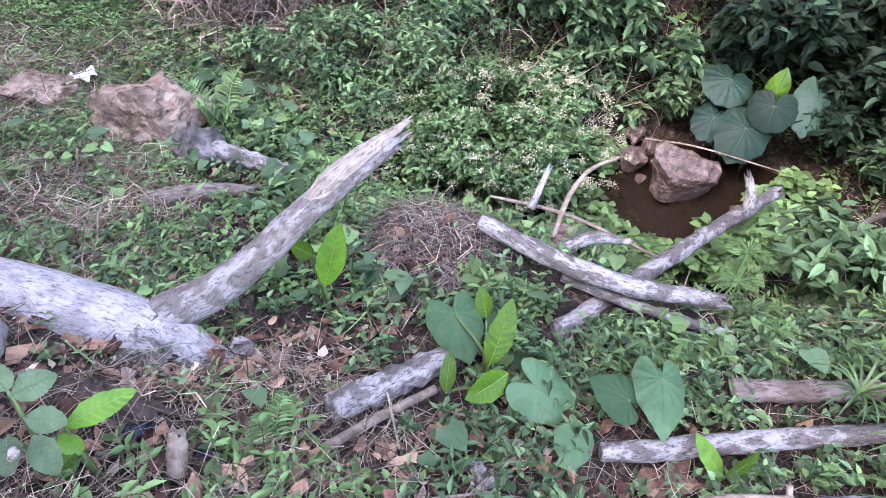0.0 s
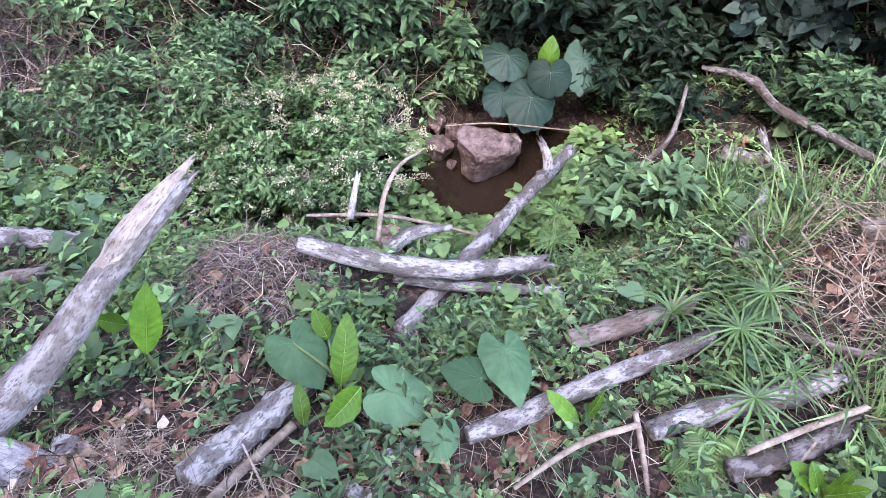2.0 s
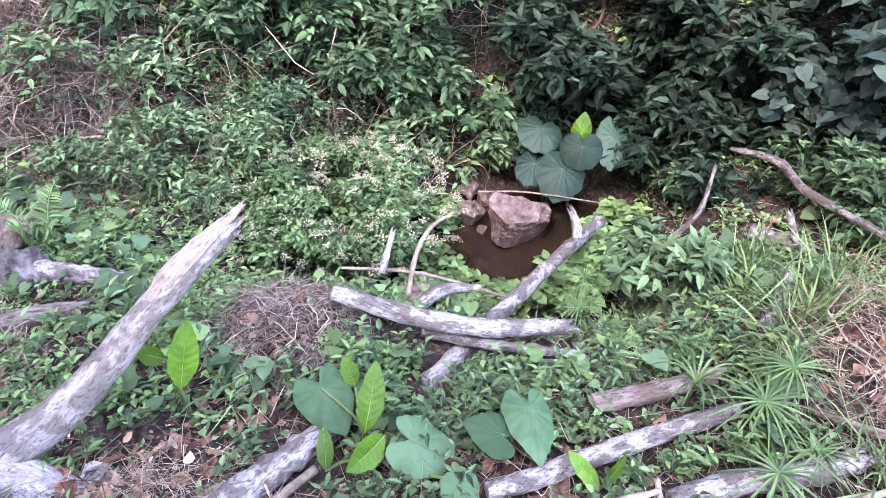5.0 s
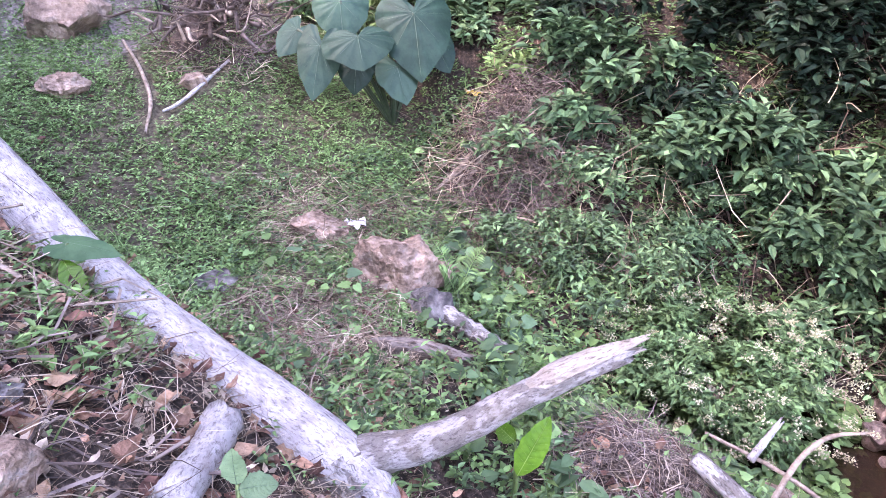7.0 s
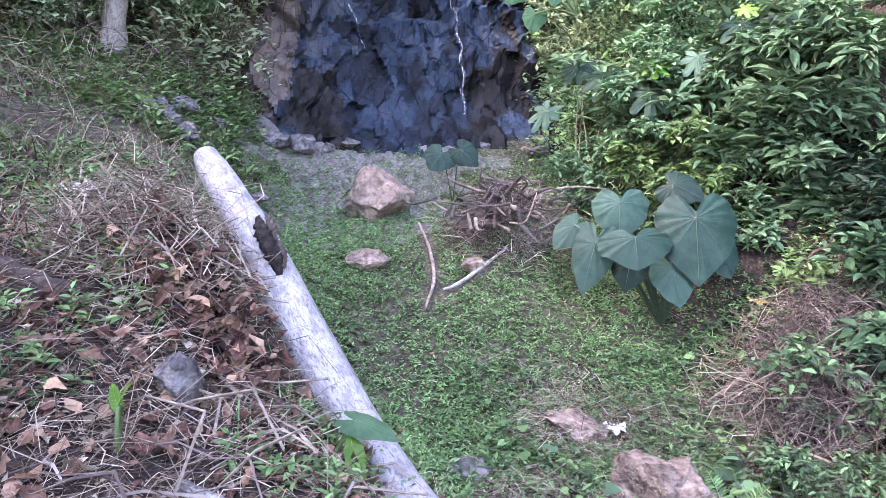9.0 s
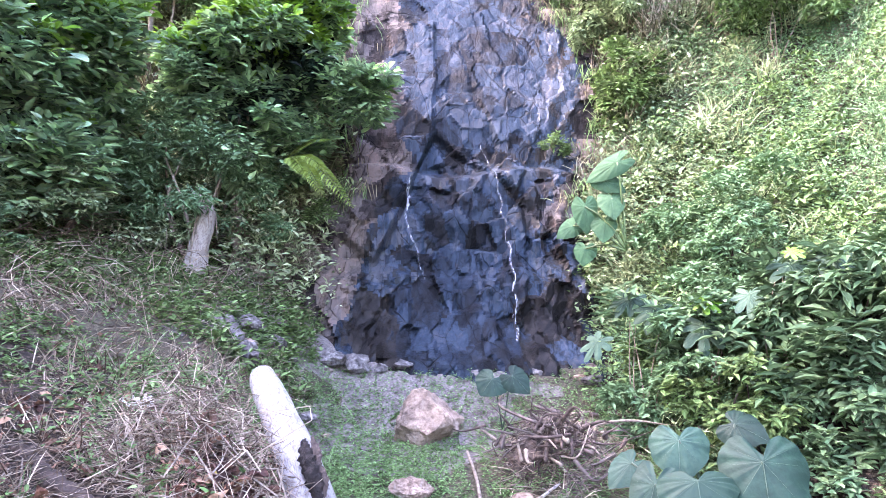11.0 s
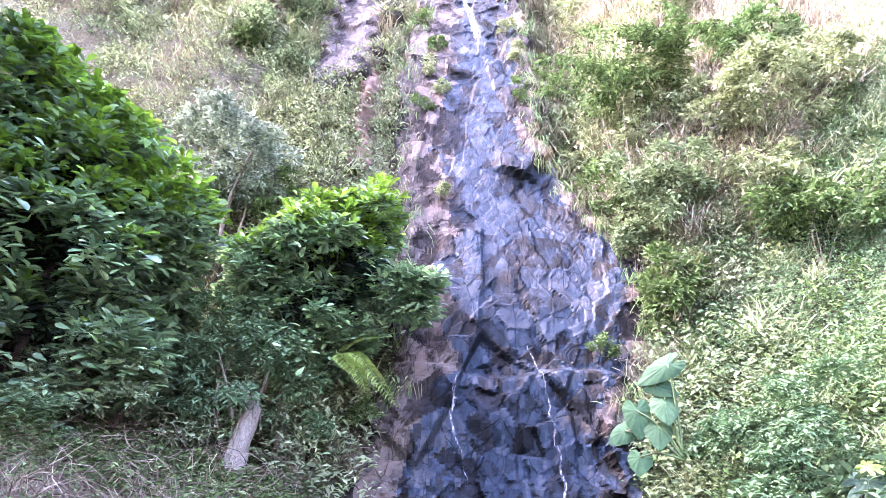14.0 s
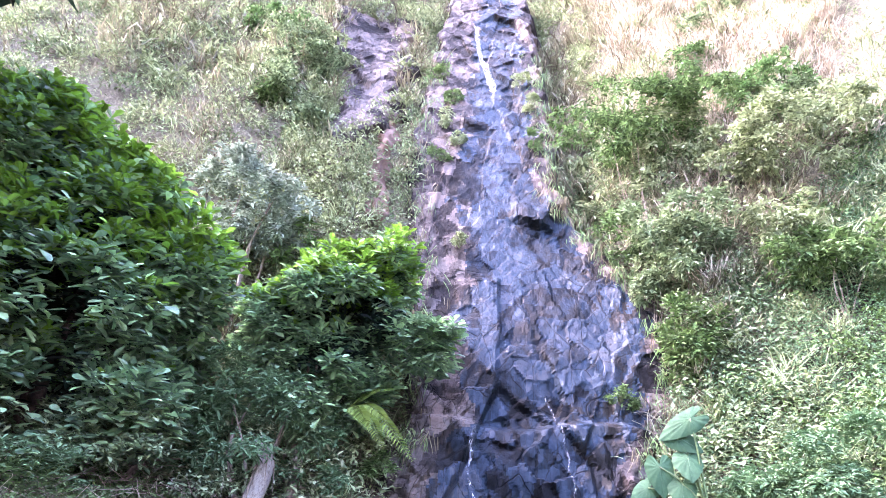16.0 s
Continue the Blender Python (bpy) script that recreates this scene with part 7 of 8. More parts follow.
big_plant("broadleaf_plant", "young lime-green leaf among round leaves", g3(2.36, 4.0), [(2.36, 3.89, -1.01, 2.39, 3.91, -0.85, 0.16)], LIMELEAF, hint=(-0.3, -0.9, 0.2))
big_plant("taro_plant", "clump of very large dark blue-green taro leaves", g3(-2.85, 5.8), [
    (-2.89, 5.24, 0.44, -2.76, 5.08, 0.25, 0.66), (-2.53, 5.66, 0.59, -2.34, 5.38, 0.11, 0.70), (-3.23, 5.58, 0.67, -3.12, 5.39, 0.37, 0.53), (-3.28, 5.24, 0.33, -3.24, 4.95, -0.06, 0.41),
    (-2.90, 5.99, 0.81, -2.60, 5.99, 0.74, 0.38), (-2.64, 5.50, 0.14, -2.48, 5.36, -0.14, 0.41), (-2.41, 5.86, 0.31, -2.20, 5.76, 0.09, 0.37), (-2.98, 5.35, 0.18, -2.96, 5.22, -0.07, 0.35),
    (-3.67, 5.51, 0.40, -3.77, 5.27, 0.23, 0.35)], BIGTARO, category="taro", hint=(0.35, -0.7, 0.7), stalk=0.018)
big_plant("taro_plant", "small taro leaf leaning over the fallen trunk", g3(-2.72, 1.72), [(-2.66, 1.83, 0.17, -2.43, 1.90, 0.15, 0.16)], TAROLEAF, category="taro", hint=(0.3, -0.3, 0.9))
big_plant("broadleaf_plant", "lime-green ribbed leaf beside the fallen trunk", g3(-2.7, 1.7), [(-2.66, 1.78, 0.11, -2.45, 1.67, 0.0, 0.14)], LIMELEAF, "lance", hint=(0.4, -0.4, 0.8))
big_plant("taro_plant", "taro plant at the foot of the falls", g3(-6.05, 6.35), [(-6.09, 6.19, 0.92, -6.12, 6.00, 0.75, 0.45), (-5.90, 6.36, 0.96, -5.66, 6.42, 0.79, 0.37)], BIGTARO, category="taro", hint=(0.5, -0.6, 0.6))
big_plant("taro_plant", "large pale green taro leaves at the edge of the cliff", (-5.6, 8.6, 2.7), [
    (-5.68, 8.50, 4.05, -6.05, 8.20, 3.78, 0.38), (-5.89, 8.43, 3.81, -5.56, 8.56, 3.62, 0.36), (-6.09, 8.25, 3.38, -6.03, 8.23, 2.97, 0.4), (-6.32, 8.26, 3.11, -6.47, 8.04, 2.93, 0.32), (-6.13, 8.31, 2.74, -6.11, 8.22, 2.49, 0.36), (-5.75, 8.45, 3.5, -5.6, 8.3, 3.2, 0.42), (-5.85, 8.4, 3.15, -5.75, 8.25, 2.85, 0.4)], TAROLEAF, category="taro", hint=(0.6, -0.7, 0.4), stalk=0.015)


def sedge(label, hub, radius, blades, material, seed, up=0.35, wide=0.012, slim=0.62):
    """An umbrella sedge: a stem with a wheel of narrow bracts."""
    r = np.random.default_rng(seed)
    h = np.array(hub, float)
    b = np.array(g3(hub[0] + r.uniform(-0.04, 0.04), hub[1] + r.uniform(-0.02, 0.05)))
    ob = thing("umbrella_sedge", label, "sedge", tuple(b), group="umbrella sedges by the logs")
    v, f = tube(np.array([b, (b + h) / 2 + r.normal(0, 0.01, 3), h]) - b, [0.006, 0.005, 0.004], 8, 6)
    part("stem", mesh_of("stem", v, f, STALK, True), ob)
    blades = int(blades * 1.3)
    for k in range(blades):
        a = 2 * math.pi * (k + r.uniform(-0.25, 0.25)) / blades
        L = radius * r.uniform(0.8, 1.1)
        d = np.array((math.cos(a), math.sin(a), 0))
        side = np.array((-math.sin(a), math.cos(a), 0))
        lift = up * r.uniform(0.6, 1.3)
        pts = [h + d * L * t + np.array((0, 0, L * (lift * t - (0.35 + lift) * 0.75 * t * t))) for t in np.linspace(0, 1, 6)]
        wd = np.array((0.5, 1.0, 1.0, 0.8, 0.5, 0.05)) * wide * slim / 2
        v = np.vstack([np.array([p - side * q, p + np.array((0, 0, -q * 0.5)), p + side * q]) for p, q in zip(pts, wd)]) - b
        i, j = np.meshgrid(np.arange(5), np.arange(2), indexing="ij")
        part("bract", mesh_of("bract", v, [np.stack([i * 3 + j, i * 3 + j + 1, (i + 1) * 3 + j + 1, (i + 1) * 3 + j], -1).reshape(-1, 4)], material, True), ob)
    return ob


SEDGE = mat("sedge_bract", [(0.3, (0.035, 0.085, 0.022)), (0.55, (0.062, 0.135, 0.036)), (0.75, (0.11, 0.2, 0.062))], 10, 0.45, 0, None, "object", 0.25, 0.01, 0.2, stain=0.1)
sedge("young umbrella sedge with upright lime-green bracts", (1.53, 1.29, -0.62), 0.2, 12, SEDGE, 1, 1.5, 0.018)
sedge("umbrella sedge with a wide wheel of green bracts", (1.72, 1.11, -0.60), 0.29, 18, SEDGE, 2, 0.3, 0.015)
sedge("umbrella sedge with a wide wheel of green bracts", (1.94, 1.21, -0.59), 0.25, 20, SEDGE, 3, 0.35, 0.014)
sedge("umbrella sedge leaning over a mossy log", (1.84, 0.9, -0.69), 0.22, 16, SEDGE, 4, 0.3, 0.014)
sedge("umbrella sedge with drooping green bracts", (1.61, 0.86, -0.67), 0.25, 14, SEDGE, 5, 0.3, 0.018)
sedge("fine umbrella sedge beside the slanting log", (1.51, 2.21, -0.82), 0.18, 20, SEDGE, 6, 0.5, 0.008)
sedge("fine umbrella sedge beside the slanting log", (1.4, 2.03, -0.83), 0.2, 22, SEDGE, 7, 0.4, 0.008)
sedge("small umbrella sedge beside the curved log", (1.47, 1.74, -0.82), 0.14, 16, SEDGE, 8, 0.4, 0.008)
sedge("small umbrella sedge by the dry mound", (2.15, 1.08, -0.76), 0.13, 12, SEDGE, 9, 0.5, 0.01)


def fern(label, base, tips, pairs, leaf, material, category="fern"):
    b = np.array(base, float)
    ob = thing("fern", label, category, tuple(b))
    for k, t in enumerate(tips):
        t = np.array(t, float)
        mid = (b + t) / 2 + np.array((0, 0, 0.15 * np.linalg.norm(t - b)))
        c = spline([b, mid, t], pairs + 4)
        d = unit(np.gradient(c, axis=0))
        side = unit(np.cross(d, np.array((0.2, -0.4, 0.9))))
        env = np.sin(np.pi * np.linspace(0.22, 0.97, pairs + 4)) ** 0.8 * leaf
        P, A = c[3:], (side + 0.45 * d)[3:]
        P2, A2 = c[3:], (-side + 0.45 * d)[3:]
        L = env[3:]
        v1 = join([leaves(LANCE, P, A, np.tile(UP, (len(P), 1)), L, L * 0.3), leaves(LANCE, P2, A2, np.tile(UP, (len(P), 1)), L, L * 0.3)])
        rach = tube(c, [0.05 * leaf, 0.02 * leaf], pairs, 4)
        part("frond", mesh_of("frond", *[(lambda V, F: (V - b, F))(*join([v1, rach]))][0], material), ob)
    return ob


fern("small green fern growing beside a brown rock", g3(-1.42, 3.75), [(-1.28, 3.62, -0.78), (-1.5, 3.58, -0.7), (-1.25, 3.85, -0.62), (-1.6, 3.75, -0.6)], 16, 0.09, VINE)
fern("small upright yellow-green fern in the litter", g3(-0.62, 1.17), [(-0.56, 1.29, -0.42), (-0.66, 1.22, -0.46)], 14, 0.06, VINE)
fern("green fern at the foot of a dark log", g3(1.38, 0.66), [(1.22, 0.85, -0.76), (1.36, 0.88, -0.74), (1.52, 0.76, -0.76), (1.2, 0.72, -0.78)], 18, 0.1, VINE)
fern("fern with long yellow-green fronds on the edge of the cliff", (-9.6, 5.1, 4.2), [(-8.95, 5.44, 3.95), (-8.6, 5.7, 3.35), (-9.0, 5.1, 3.8), (-9.1, 5.6, 4.5), (-8.8, 5.3, 3.5)], 26, 0.2, FERNLEAF)

# flowering shrub on the near bank of the pool
shrub = bush("shrub", "leafy shrub with small cream flower heads by the pool", (0.45, 3.75, -1.2), (0.85, 0.65, 0.42), 2000, 6, 0.055, 0.55, SHRUBLEAF, (0.5, 3.8, -1.6), seed=71, trunk=0.012, category="shrub")
r2 = np.random.default_rng(72)
n = 190
d = unit(r2.normal(0, 1, (n, 3)) + np.array((0, -0.3, 0.5)))
p = np.array((0.45, 3.75, -1.2)) + d * np.array((0.88, 0.68, 0.46)) * r2.uniform(0.85, 1.08, (n, 1))
rng = np.random.default_rng(73)
out = []
for k in range(26):
    out.append(leaves(DIAMOND, p + r2.normal(0, 0.017, (n, 3)) * (1, 1, 0.6), rand_dir(n, -20, 90), UP + r2.normal(0, 0.5, (n, 3)), r2.uniform(0.011, 0.021, n), 0.013))
v, f = join(out)
part("blossom", mesh_of("blossom", v - np.array((0.5, 3.8, -1.6)), f, FLOWER), shrub, "clusters of small cream flowers")
for k, (c, r, n, L, m, lab) in enumerate([
        # near-black leaves darken the bank here: its shade is in their colour
        ((2.55, 4.45, -1.25), (0.75, 0.4, 0.35), 380, 0.1, SHADELEAF, "dark leaves on the bank behind the round leaves"),
        ((1.9, 4.5, -1.3), (0.5, 0.3, 0.25), 160, 0.09, HERB, "green shoots on the bank behind the boulder"),
        ((-0.5, 4.3, -0.75), (0.8, 0.6, 0.28), 450, 0.07, HERB, "low weedy shrub beyond the flowering shrub"),
        ((2.0, 2.2, -0.85), (0.27, 0.27, 0.17), 90, 0.11, NEARLEAF, "soft light green broad-leaved weed by the slanting log"),
        ((-1.1, 5.3, -0.45), (0.7, 0.5, 0.4), 130, 0.1, HERB, "weedy brush with dead stems"),
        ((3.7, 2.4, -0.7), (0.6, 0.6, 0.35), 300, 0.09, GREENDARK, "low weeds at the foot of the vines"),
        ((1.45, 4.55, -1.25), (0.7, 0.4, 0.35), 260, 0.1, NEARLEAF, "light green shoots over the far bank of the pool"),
        ((3.15, 3.4, -1.2), (0.4, 0.4, 0.25), 160, 0.09, GREENDARK, "green shoots by the pool with shade put into their colour"),
        ((3.3, 3.25, -1.0), (0.6, 0.5, 0.3), 330, 0.11, SHADELEAF, "dark leaves under the vines with shade put into their colour"),
        ((2.95, 3.9, -1.15), (0.5, 0.4, 0.3), 260, 0.11, SHADELEAF, "dark leaves behind the pool with shade put into their colour")]):
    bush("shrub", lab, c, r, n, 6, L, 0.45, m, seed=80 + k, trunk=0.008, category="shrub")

for k, c in enumerate([(0.41, 4.06, -1.47), (0.81, 3.82, -1.72), (1.16, 3.60, -1.87), (0.09, 3.67, -1.43), (-0.00, 4.05, -1.24), (1.21, 4.19, -1.78), (0.41, 3.58, -1.62), (1.24, 3.12, -1.77), (2.10, 3.16, -1.7), (1.37, 4.34, -1.76), (1.75, 2.55, -1.3), (2.05, 2.8, -1.4), (2.3, 3.1, -1.5), (1.0, 2.95, -1.6), (2.45, 3.4, -1.55), (0.8, 3.25, -1.65), (1.25, 2.85, -1.55), (1.5, 2.75, -1.5), (1.05, 3.35, -1.7)]):
    bush("creeper", "heart-leaved creeper over the edge of the pool", c, (0.26, 0.22, 0.12), 80, 4, 0.075, 0.85, VINE, tpl=HEART, lo=-40, hi=10, seed=700 + k, trunk=0.004, category="creeper", lump=0.6)


# matted dead stems on the mounds
def mat_of_stems(label, at, radius, n, seed, tall=0.12):
    global rng
    rng = np.random.default_rng(seed)
    a, r = rng.uniform(0, 2 * np.pi, n), radius * np.sqrt(rng.uniform(0, 1, n))
    x, y = at[0] + r * np.cos(a), at[1] + r * np.sin(a)
    L = rng.uniform(0.04, 0.18, n)
    p = on_ground(x, y) + np.stack([0 * x, 0 * x, rng.uniform(0, tall, n)], -1)
    return stuff("dry_stems", label, "dry grass", [leaves(TWIG, p, rand_dir(n, -20, 25), UP + rng.normal(0, 0.4, (n, 3)), L, rng.uniform(0.0015, 0.004, n))], TWIGWOOD)


stem_heap("dry grey-brown stems over an earth mound", (-0.05, 2.25), 0.38, 420, 0.06, 0.24, 0.05, 0.0024, 4, -10, 22)
mat_of_stems("mat of dead roots and stems on an earth mound", (-0.05, 2.25), 0.36, 1700, 5, 0.06)
stem_heap("heap of long dry grey-brown stems on a mound", (2.95, 0.95), 1.1, 1700, 0.1, 0.5, 0.14, 0.0025, 6, -12, 22)
stem_heap("thicker dead stems over the dry mound", (2.9, 1.0), 1.0, 60, 0.3, 0.7, 0.14, 0.005, 16, -8, 20, STICK)
stem_heap("heap of long dry stems beside the fallen trunk", (-4.1, 1.5), 0.55, 1000, 0.12, 0.6, 0.3, 0.0032, 7, -10, 30, flow=2.95)
stem_heap("pale dead stalks on the heap beside the trunk", (-4.1, 1.5), 0.5, 60, 0.3, 0.7, 0.34, 0.0055, 17, -5, 35, STICK, flow=2.95)
stem_heap("dead stems tangled in the weeds", (-1.3, 5.0), 0.9, 420, 0.15, 0.7, 0.4, 0.0035, 8, -20, 60, TWIGWOOD)
stem_heap("dead stems over the root mass", (-4.7, 5.9), 0.85, 700, 0.12, 0.5, 0.35, 0.004, 9, -20, 50)
stem_heap("fine dark roots hanging from the root mass", (-4.75, 5.75), 0.6, 900, 0.1, 0.4, 0.42, 0.005, 29, -60, 40, TWIGWOOD)
stem_heap("matted dead grass round a brown rock", (-2.2, 3.6), 0.9, 620, 0.06, 0.3, 0.05, 0.0024, 10, -8, 25)
stem_heap("dead stems in the leaf litter", (-0.7, 1.15), 0.65, 1200, 0.06, 0.36, 0.07, 0.0022, 11, -12, 22)
stem_heap("dead stems in the leaf litter", (-2.4, 1.1), 1.0, 900, 0.06, 0.4, 0.07, 0.0024, 12, -12, 22)
stem_heap("dead stems in the leaf litter on the slope", (-3.6, 0.9), 1.1, 900, 0.08, 0.5, 0.1, 0.0026, 18, -12, 28)
stem_heap("brown dead stems and roots hanging in the brush", (-0.3, 5.1), 0.8, 150, 0.2, 0.9, 0.7, 0.0045, 13, -70, 75)
stem_heap("brown dead stems and roots hanging in the brush", (0.8, 5.1), 0.8, 150, 0.2, 0.9, 0.8, 0.0045, 14, -70, 75)
stem_heap("dead stems under the shrubs behind the pool", (1.6, 4.8), 0.6, 200, 0.15, 0.6, 0.5, 0.004, 19, -70, 60)
stem_heap("dry stems on the bank below the vines", (3.5, 1.6), 0.8, 500, 0.1, 0.5, 0.12, 0.003, 15, -12, 25)
stem_heap("dead stems between the logs", (1.9, 1.7), 0.9, 420, 0.08, 0.4, 0.06, 0.0024, 20, -10, 25)
stem_heap("dead stems between the logs", (0.9, 1.0), 0.8, 420, 0.08, 0.4, 0.05, 0.0024, 21, -10, 25)
stem_heap("dry creepers and dead stems hanging on the slope", (-7.6, 1.6), 1.5, 350, 0.15, 0.8, 0.35, 0.004, 22, -40, 60)
stem_heap("dry creepers and dead stems hanging on the slope", (-9.3, 2.9), 1.5, 350, 0.2, 0.9, 0.5, 0.005, 23, -60, 60)


stem_heap("dry sticks and stems heaped by the fallen branch", (-2.17, 2.76), 0.45, 160, 0.12, 0.5, 0.06, 0.004, 30, -8, 18, STICK)
stem_heap("matted dead grass on a low mound", (-2.72, 4.02), 0.45, 420, 0.06, 0.3, 0.2, 0.0026, 31, -15, 25)
stem_heap("bare dead branches in the brush by the lawn", (-1.47, 5.29), 0.7, 22, 0.5, 1.3, 0.5, 0.007, 32, -20, 45, STICK)
stem_heap("brown dead stems in the brush by the lawn", (-1.57, 5.25), 0.7, 420, 0.2, 0.8, 0.45, 0.004, 33, -50, 60)


stem_heap("matted dead straw among the lawn weeds", (-2.81, 4.23), 0.70, 1040, 0.06, 0.32, 0.08, 0.003, 40, -8, 25)
stem_heap("matted dead straw among the lawn weeds", (-2.07, 3.09), 0.55, 840, 0.06, 0.32, 0.08, 0.003, 41, -8, 25)
stem_heap("matted dead straw among the lawn weeds", (-2.31, 2.95), 0.50, 840, 0.06, 0.32, 0.08, 0.003, 42, -8, 25)
stem_heap("matted dead straw among the lawn weeds", (-2.19, 4.48), 0.50, 600, 0.06, 0.32, 0.08, 0.003, 43, -8, 25)
stem_heap("matted dead straw among the lawn weeds", (-1.15, 4.51), 0.60, 600, 0.06, 0.32, 0.08, 0.003, 44, -8, 25)
stem_heap("matted dead straw among the lawn weeds", (-1.61, 2.54), 0.45, 600, 0.06, 0.32, 0.08, 0.003, 45, -8, 25)


stem_heap("pile of fine dead brown twigs by the lawn", (-1.44, 5.32), 0.55, 1100, 0.15, 0.6, 0.5, 0.0032, 50, -45, 65, TWIGWOOD)
stem_heap("pile of fine dead brown twigs by the lawn", (-1.30, 5.49), 0.5, 600, 0.2, 0.7, 0.5, 0.0036, 51, -60, 60, TWIGWOOD)
stem_heap("thick crooked dead stems in the leaf litter", (-2.22, 0.59), 0.7, 40, 0.2, 0.6, 0.05, 0.008, 52, -6, 12, TWIGWOOD)
stem_heap("thick crooked dead stems in the leaf litter", (-1.92, 0.84), 0.6, 40, 0.2, 0.6, 0.05, 0.008, 53, -6, 12, TWIGWOOD)
stem_heap("crooked dead stems in the leaf litter", (-2.75, 1.31), 0.6, 30, 0.2, 0.7, 0.06, 0.009, 54, -6, 14, STICK)


def tuft(label, at, n, L, spread, seed, material=VINE):
    """A tussock of long arching grass."""
    global rng
    rng = np.random.default_rng(seed)
    b = np.array(g3(*at))
    p = np.column_stack([rng.normal(0, spread, n), rng.normal(0, spread, n), np.zeros(n)])
    v, f = leaves(BLADE, p, rand_dir(n, 30, 80), UP + rng.normal(0, 0.5, (n, 3)), L * rng.uniform(0.5, 1.1, n), 0.011)
    ob = thing("grass_tuft", label, "grass", tuple(b), group="grass tufts on the bank")
    part("blade_mass", mesh_of("grass_tuft", v, f, material), ob)
    return ob


for k, (tx, ty) in enumerate([(2.45, 1.6), (2.7, 1.75), (2.85, 1.5), (2.35, 1.9), (3.0, 1.95), (2.55, 2.15), (2.2, 1.5), (2.0, 0.75)]):
    tuft("tuft of long arching green grass", (tx, ty), 60, 0.42, 0.06, 400 + k)

# reddish dead fronds under the trunk
rng = np.random.default_rng(77)
for k, tpl in enumerate(CRUMPLED):
    n = 40
    fx, fy = -3.5 + rng.normal(0, 0.25, n), 1.5 + rng.normal(0, 0.15, n)
    keep_off = off_logs(fx, fy, 0.12) & (fy < 1.93 - 0.2 * (fx + 3.4))
    fx, fy = fx[keep_off], fy[keep_off]
    n = len(fx)
    L = rng.uniform(0.06, 0.15, n)
    stuff("leaf_litter", "curled reddish dead leaves heaped beside the trunk", "leaf litter", [leaves(tpl, on_ground(fx, fy) + np.stack([0 * fx, 0 * fx, rng.uniform(0, 0.14, n)], -1), rand_dir(n, -30, 50), UP + rng.normal(0, 0.6, (n, 3)), L, L * 0.6)], DEADLEAF)

# rubbish
def scrap(label, at, size, seed):
    r = np.random.default_rng(seed)
    n = 9
    gx, gy = np.meshgrid(np.linspace(-0.5, 0.5, n), np.linspace(-0.5, 0.5, n), indexing="ij")
    tear = 1 + 0.22 * np.sin(3 * np.arctan2(gy, gx) + seed) + r.normal(0, 0.07, gx.shape)
    v = np.stack([gx * size * tear, gy * size * 0.8 * tear, size * (0.22 + 0.2 * np.sin(9 * gx + seed) * np.cos(8 * gy) + r.normal(0, 0.09, gx.shape))], -1).reshape(-1, 3)
    i, j = np.meshgrid(np.arange(n - 1), np.arange(n - 1), indexing="ij")
    me = mesh_of("plastic_scrap", v, [np.stack([i * n + j, (i + 1) * n + j, (i + 1) * n + j + 1, i * n + j + 1], -1).reshape(-1, 4)], WHITE)
    return thing("plastic_scrap", label, "litter", at, 30 * seed, data=me)


scrap("crumpled white plastic scrap on the grass", (-2.47, 4.2, float(ground(-2.47, 4.2)) + 0.07), 0.15, 1)
scrap("white plastic scrap on the weedy slope", (-5.13, 1.54, float(ground(-5.13, 1.54)) + 0.02), 0.2, 2)
scrap("white plastic scrap on the dry heap", (2.62, 1.04, float(ground(2.62, 1.04)) + 0.06), 0.14, 3)
scrap("torn white plastic scrap on the dry heap", (2.95, 0.95, float(ground(2.95, 0.95)) + 0.08), 0.19, 4)


# ---- small things ----
BLUE = mat("dark_blue_plastic", [(0.3, (0.012, 0.014, 0.035)), (0.7, (0.03, 0.035, 0.075))], 30, 0.35, 0.3)
HUSK = mat("dry_husk", [(0.3, (0.2, 0.14, 0.1)), (0.5, (0.36, 0.27, 0.21)), (0.75, (0.5, 0.4, 0.33))], 40, 0.85, 0.6, 90)
YELLOW = mat("yellow_leaf", [(0.3, (0.3, 0.22, 0.03)), (0.7, (0.45, 0.36, 0.06))], 20, 0.6, 0.2)


def crumple(name, label, category, at, size, material, seed, rz=0.0):
    """A torn, crumpled sheet or flake."""
    r = np.random.default_rng(seed)
    n = 8
    gx, gy = np.meshgrid(np.linspace(-0.5, 0.5, n), np.linspace(-0.5, 0.5, n), indexing="ij")
    edge = 1 + 0.25 * np.sin(3 * np.arctan2(gy, gx) + seed) + r.normal(0, 0.06, gx.shape)
    v = np.stack([gx * size[0] * edge, gy * size[1] * edge, size[2] * (0.5 + 0.5 * np.sin(7 * gx + seed) * np.cos(6 * gy + 2 * seed) + r.normal(0, 0.18, gx.shape))], -1).reshape(-1, 3)
    i, j = np.meshgrid(np.arange(n - 1), np.arange(n - 1), indexing="ij")
    me = mesh_of(name, v, [np.stack([i * n + j, (i + 1) * n + j, (i + 1) * n + j + 1, i * n + j + 1], -1).reshape(-1, 4)], material)
    return thing(name, label, category, at, rz, data=me)


